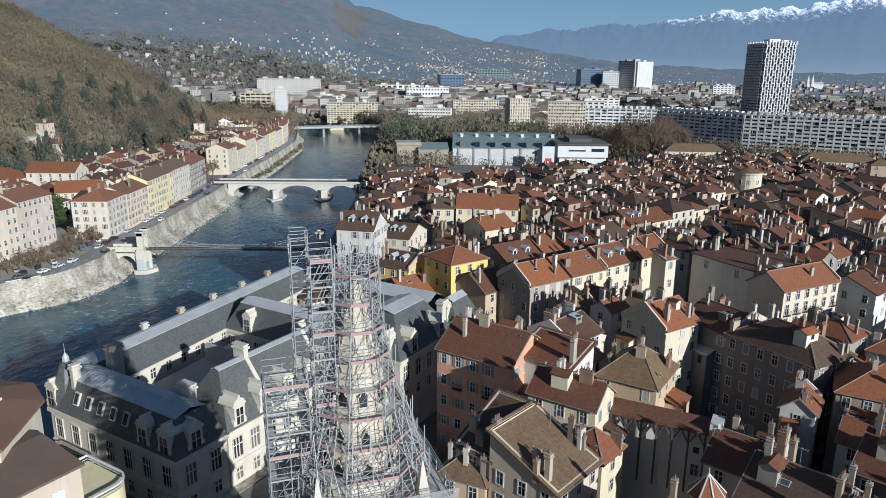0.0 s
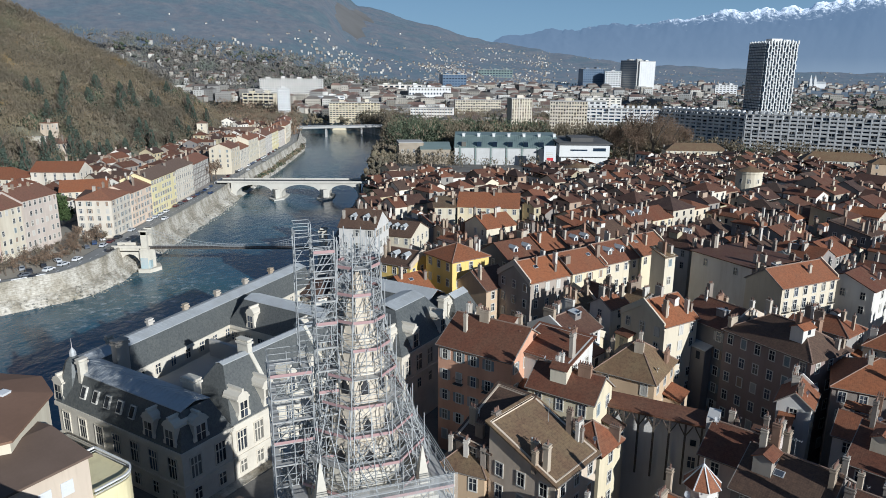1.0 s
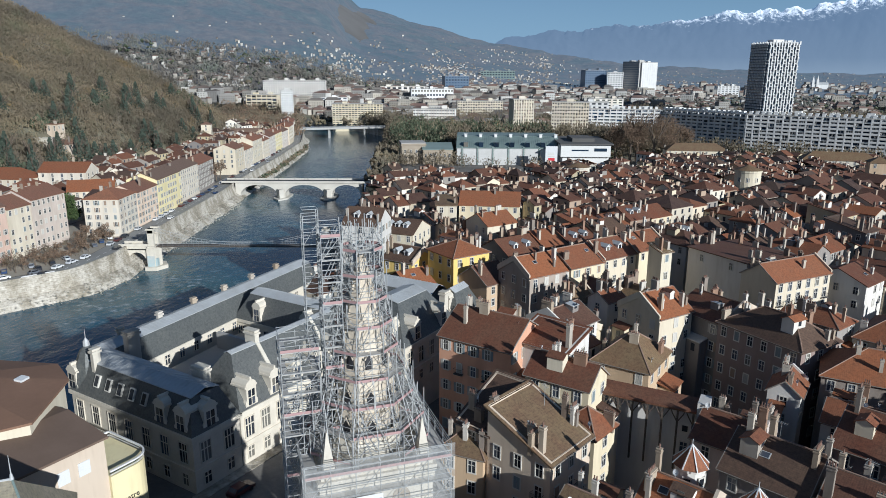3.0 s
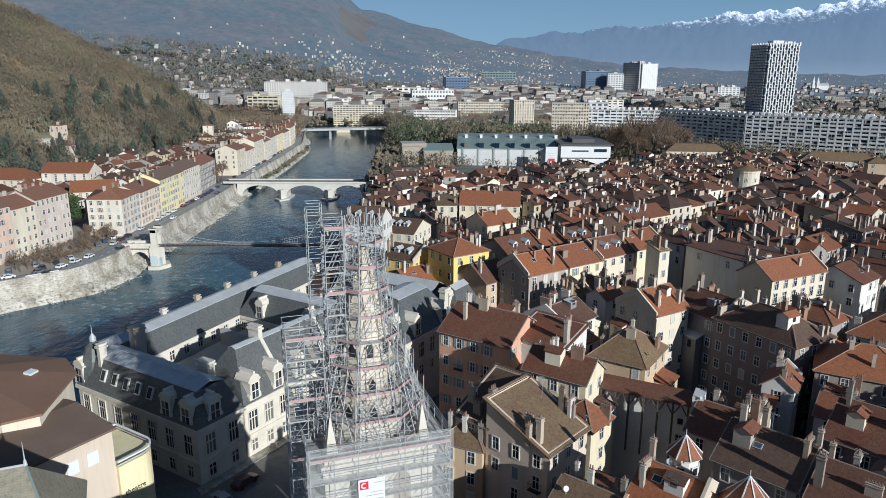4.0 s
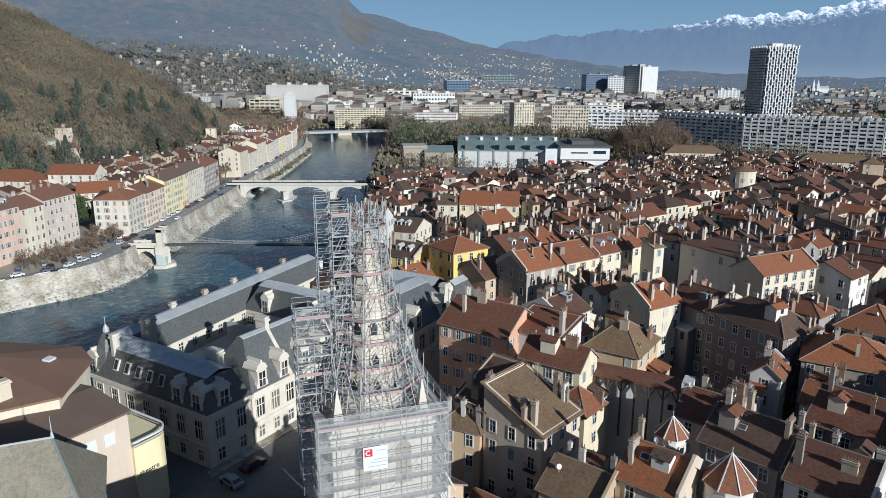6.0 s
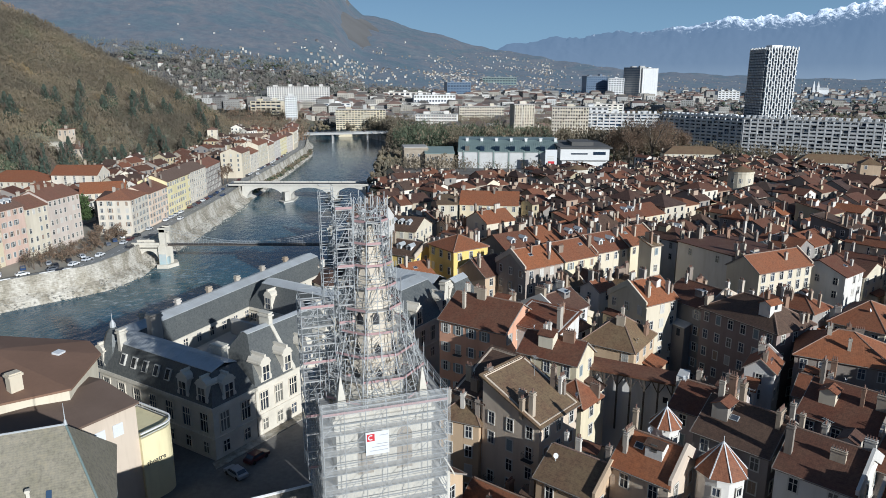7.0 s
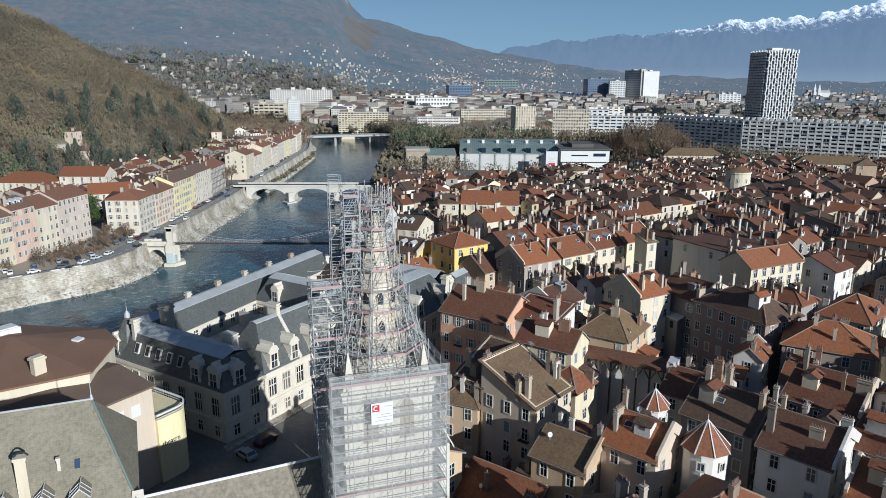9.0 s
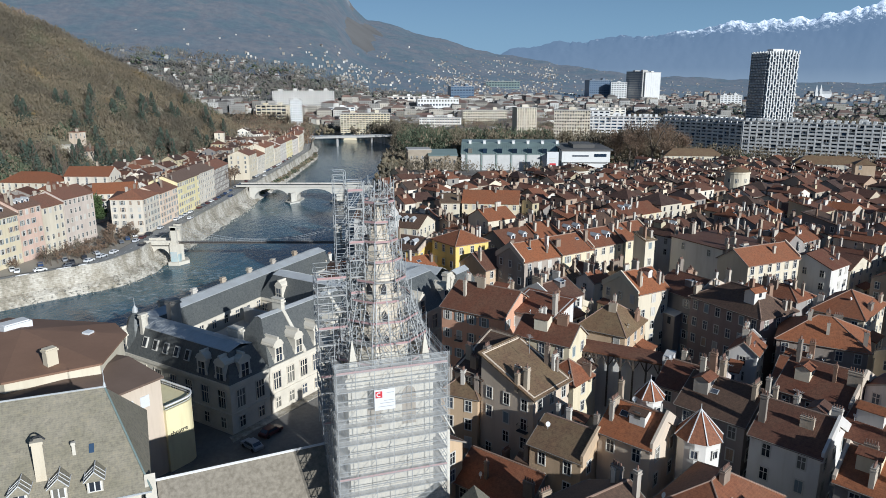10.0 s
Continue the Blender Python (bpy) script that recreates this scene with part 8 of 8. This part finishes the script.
def bare_tree(s, x, y, z, r, h, k):
    """A leafless tree far off: small upright sprays gathered in a rounded, ragged crown."""
    k2 = int(1.5 * k) + 3
    lean = g.uniform(-0.3, 0.3)
    for i in range(k2):
        a, u, v = g.uniform(0, 6.283), math.sqrt(g.random()), g.uniform(-0.9, 0.9)
        q = math.sqrt(1 - v * v) * r * u
        cx, cy, cz = x + math.cos(a) * q + lean * v * r, y + math.sin(a) * q, z + h * (0.58 + 0.38 * v)
        w = r * g.uniform(0.075, 0.155)
        t = w * g.uniform(1.2, 2.4)
        a = g.uniform(0, 6.283)
        s.add([(cx + w * math.cos(a), cy + w * math.sin(a), cz - t * g.uniform(0, 1)), (cx + w * math.cos(a + 2.1), cy + w * math.sin(a + 2.1), cz), (cx + w * math.cos(a + 4.2), cy + w * math.sin(a + 4.2), cz + t * g.uniform(-0.6, 0.6)), (cx + g.uniform(-1, 1) * w, cy + g.uniform(-1, 1) * w, cz + t)], [(0, 1, 3), (1, 2, 3), (2, 0, 3), (0, 2, 1)])


far_woods = Shape()
n = 0
while n < 19000:
    y = g.uniform(200, 900)
    x = g.uniform(-620, -150)
    if x < -0.85 * (y + 60):
        continue
    z = land(x, y)
    if z < 7 or any(inside(x, y, r, 2) for r in HOUSES[-170:]):
        continue
    dd = y + 55
    if g.random() > 1.6 * 420 / dd:
        continue
    ever = noise.noise((x / 60, y / 60, 7)) > 0.15 and z < 45 and x > -260
    if bare_rock(x, y, z) and g.random() < 0.9:
        continue
    if ever and g.random() < 0.6:
        clump(green, x, y, z - 1, g.uniform(2.0, 3.2), g.uniform(6, 11), 4)
    else:
        bare_tree(bare if noise.noise((x / 90, y / 90, 3)) < 0.42 or g.random() < 0.6 else rust, x, y, z - 1, g.uniform(2.6, 4.6), g.uniform(7, 12), 11)
    n += 1
n = 0
while n < 15000:
    y = 500 + 2700 * g.random() ** 1.25
    q = g.uniform(-0.5, 0.75)
    x = q * (y + 52)
    if y < 760 and x < x_right(y) + 8 or (x < x_right(min(y, 1500)) + 10 and x > x_left(min(y, 1500)) - 40 and y < 1300):
        continue
    if y < 520 and x < 130:
        continue
    if y < 420 and x > 300:
        continue
    z = land(x, y)
    if y > 1350 and z > 12:
        n += 1
        continue
    k = noise.noise((x / 120, y / 120, 2))
    if k < -0.2 and g.random() < 0.5:
        continue
    sc = 1.0 + max(0, y - 800) / 1900
    if y < 1100 and g.random() < 0.75:
        bare_tree(bare, x, y, z - 1, g.uniform(3, 5) * sc, g.uniform(8, 14), 7)
    else:
        clump(green if g.random() < 0.2 and y < 1500 else bare if y < 1150 else far_woods, x, y, z - 1, g.uniform(3.5, 6.5) * sc, g.uniform(7, 13) * (0.6 + 0.4 * sc), 3)
    n += 1
for _ in range(1300):
    y = g.uniform(600, 880)
    bare_tree(bare, x_right(y) + 3 + 280 * g.random() ** 1.7, y, 0, g.uniform(4, 6.5), g.uniform(12, 23), 14)
for _ in range(260):
    y = g.uniform(700, 900)
    bare_tree(bare, x_left(y) - 3 - 150 * g.random() ** 1.5, y, land(x_left(y) - 40, y) * 0.5, g.uniform(3.5, 5), g.uniform(8, 14), 10)
for _ in range(900):
    y = g.uniform(660, 980)
    x = -g.uniform(0.19, 0.36) * (y + 52)
    bare_tree(rust if g.random() < 0.4 else bare, x, y, land(x, y) - 1, g.uniform(4.5, 7), g.uniform(11, 18), 15)
for _ in range(1100):
    y = g.uniform(600, 1060)
    x = x_left(y) - 12 - 230 * g.random()
    bare_tree(bare, x, y, land(x, y) - 1, g.uniform(3.0, 5.0), g.uniform(7, 13), 11)
for _ in range(1500):
    q = g.uniform(0.3, 0.75)
    y = g.uniform(600, 1000)
    bare_tree(bare, q * (y + 52), y, 0, g.uniform(4, 6.5), g.uniform(10, 18), 10)
# tall rust-brown planes beside the long block, park by the museum, cedars under the hill
for _ in range(300):
    q = g.random()
    bare_tree(bare, 190 + 190 * q + g.uniform(-4, 4), 570 - 160 * q + g.uniform(-14, 14), 0, 4.5, g.uniform(9, 17), 9)
for _ in range(60):
    bare_tree(bare, g.uniform(-35, 80), g.uniform(440, 462), 0, 3, g.uniform(5, 9), 8)
for _ in range(46):
    bare_tree(bare, g.uniform(-34, 26), g.uniform(436, 462), 0, g.uniform(3, 4.2), g.uniform(9, 14), 12)
for _ in range(520):
    bare_tree(bare, g.uniform(10, 210), g.uniform(518, 596), 0, g.uniform(4.5, 7), g.uniform(16, 27), 26)
for _ in range(420):
    bare_tree(green if g.random() < 0.93 else bare, g.uniform(-34, 100), g.uniform(516, 640), 0, g.uniform(4, 6.5), g.uniform(14, 29), 24)
for _ in range(3000):
    y = 600 + 550 * g.random() ** 1.4
    x = g.uniform(-0.06, 0.34) * (y + 52)
    if x > x_right(y) + 12 and not any(inside(x, y, (fx_, fy_, fw_ + 6, fd_ + 8, 0)) for fx_, fy_, fw_, fd_ in BLOCKS):
        if g.random() < 0.25:
            clump(green, x, y, 0, g.uniform(3, 5), g.uniform(9, 18), 4)
        else:
            bare_tree(bare, x, y, 0, g.uniform(3.5, 5.5), g.uniform(12, 25), 12)
for _ in range(330):
    y = g.uniform(365, 640)
    clump(bare, x_right(y) + g.uniform(1, 16), y, 0, 3.2, g.uniform(6, 11), 3)
for _ in range(240):
    y = g.uniform(375, 640)
    clump(green if g.random() < 0.4 else bare, x_left(y) + g.uniform(1.5, 5.5), y, -5.5, 1.8, g.uniform(2.5, 4.5), 3)
for _ in range(300):
    x, y = g.uniform(-420, 60), 0
    y = 800 + g.uniform(0, 130) - x * 0.1
    clump(bare, x, y, 0, 5, g.uniform(9, 15), 3)
for _ in range(4200):
    y = 900 + 480 * g.random()
    x = g.uniform(-0.55, 0.05) * (y + 52)
    if land(x, y) > 25 and not (y < 1045 and -0.26 < x / (y + 52) < -0.14) and not (bare_rock(x, y, land(x, y)) and g.random() < 0.85):
        bare_tree(far_woods if y > 1050 else green if g.random() < 0.12 else bare, x, y, land(x, y) - 2, g.uniform(6, 10), g.uniform(9, 15), 5)
lone("bare_woods", bare, M_BARE, "grey-brown leafless winter woods on hill and valley", "woods", kind="stuff")
lone("evergreen_woods", green, M_EVERGREEN, "dark green conifers and cedars among bare trees", "woods", kind="stuff")
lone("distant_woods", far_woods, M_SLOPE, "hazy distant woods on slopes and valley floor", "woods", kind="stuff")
lone("rust_woods", rust, M_RUSTTREE, "tall rust-brown plane trees with dry leaves", "woods", kind="stuff")

# tall planes beside the long block
for x, y, hh, rr in ((151, 477, 33, 11), (166, 468, 41, 13), (181, 480, 35, 12), (160, 491, 39, 12), (192, 488, 29, 10), (144, 496, 29, 9), (174, 460, 24, 10)):
    tree(x, y, 0, hh, rr, "tall plane tree with rust-brown twigs beside flats", M_RUSTTREE, n=3300, size=0.36)
# single trees on the quay
tree(-150, 232, 1.2, 18, 7.2, "dense green evergreen tree between the quay houses", M_IVY, n=3600, size=0.42)
for y in (358, 366, 376, 385):
    tree(x_left(y) - 14, y, 1.2, 12, 4.2, "bare tree with tan twigs on the quay", M_RUSTTREE, n=360, size=0.4)
for i in range(12):
    y = 118 + 9.2 * i
    tree(x_left(y) - 15 - (i % 3) * 3, y, 1.2, 6.5, 2.4, "small bare quay tree with brown leaves", M_RUSTTREE if i % 2 else M_BARE, n=200, size=0.25)
for i in range(20):
    y = g.uniform(125, 232)
    tree(x_left(y) - g.uniform(12, 26), y, 1.45, g.uniform(4.5, 7.5), g.uniform(1.8, 2.8), "small bare plaza tree with brown leaves", M_RUSTTREE, n=240, size=0.24)
for i in range(16):
    y = 126 + 6.4 * i
    if g.random() < 0.75:
        car(x_left(y) - 13.0, y, 1.47, 90 + g.uniform(25, 50))
for i in range(34):
    y = g.uniform(176, 226)
    tree(x_left(y) - g.uniform(11, 24), y, 1.45, g.uniform(2.2, 3.8), g.uniform(1.2, 2.0), "low brown terrace shrub in a planter", M_RUSTTREE if i % 3 else M_BARE, n=130, size=0.22, category="shrub")
for i in range(9):
    y = 124 + 7.0 * i
    car(x_left(y) - 17.5 - (i % 2), y, 1.47, 90 + g.uniform(30, 50))
for y0, y1 in ((116, 127), (131, 138), (142, 152), (157, 161), (166, 176)):
    o = thing("road_barrier", pose(x_left(y0) - 1.9, y0, 1.36, 0, 0, math.degrees(math.atan2(x_left(y0) - x_left(y1), y1 - y0))), "low white barrier along the quay road", "barrier", "road barriers")
    part("rail", Shape().box(-0.18, 0.18, 0, y1 - y0, 0.25, 0.85).box(-0.12, 0.12, 0, y1 - y0, 0.85, 0.95), M_WHITEPAINT, o)
    for k in (0.1, 0.9):
        part("foot", Shape().box(-0.35, 0.35, (y1 - y0) * k - 0.3, (y1 - y0) * k + 0.3, 0, 0.25), M_CONCRETE, o)
for x, y, h in ((72, 76, 9), (108, 103, 9), (74, 70, 8)):
    tree(x, y, 0, h, 3.4, "bare courtyard tree between houses", M_BARE, n=260, size=0.3)
for i in range(105):
    y = g.uniform(320, 600)
    x = lerp_table(y, [(260, -232), (330, -216), (420, -210), (500, -190), (620, -166)]) - g.uniform(2, 75)
    z = land(x, y)
    if noise.noise((x / 40, y / 40, 5)) < -0.12 or any(inside(x, y, r, 4) for r in HOUSES):
        continue
    tree(x, y, z - 1, g.uniform(13, 22), g.uniform(4.5, 7.5), "blue-green cedar on the wooded slope", M_CEDAR, n=700, size=0.6, kind="cone")
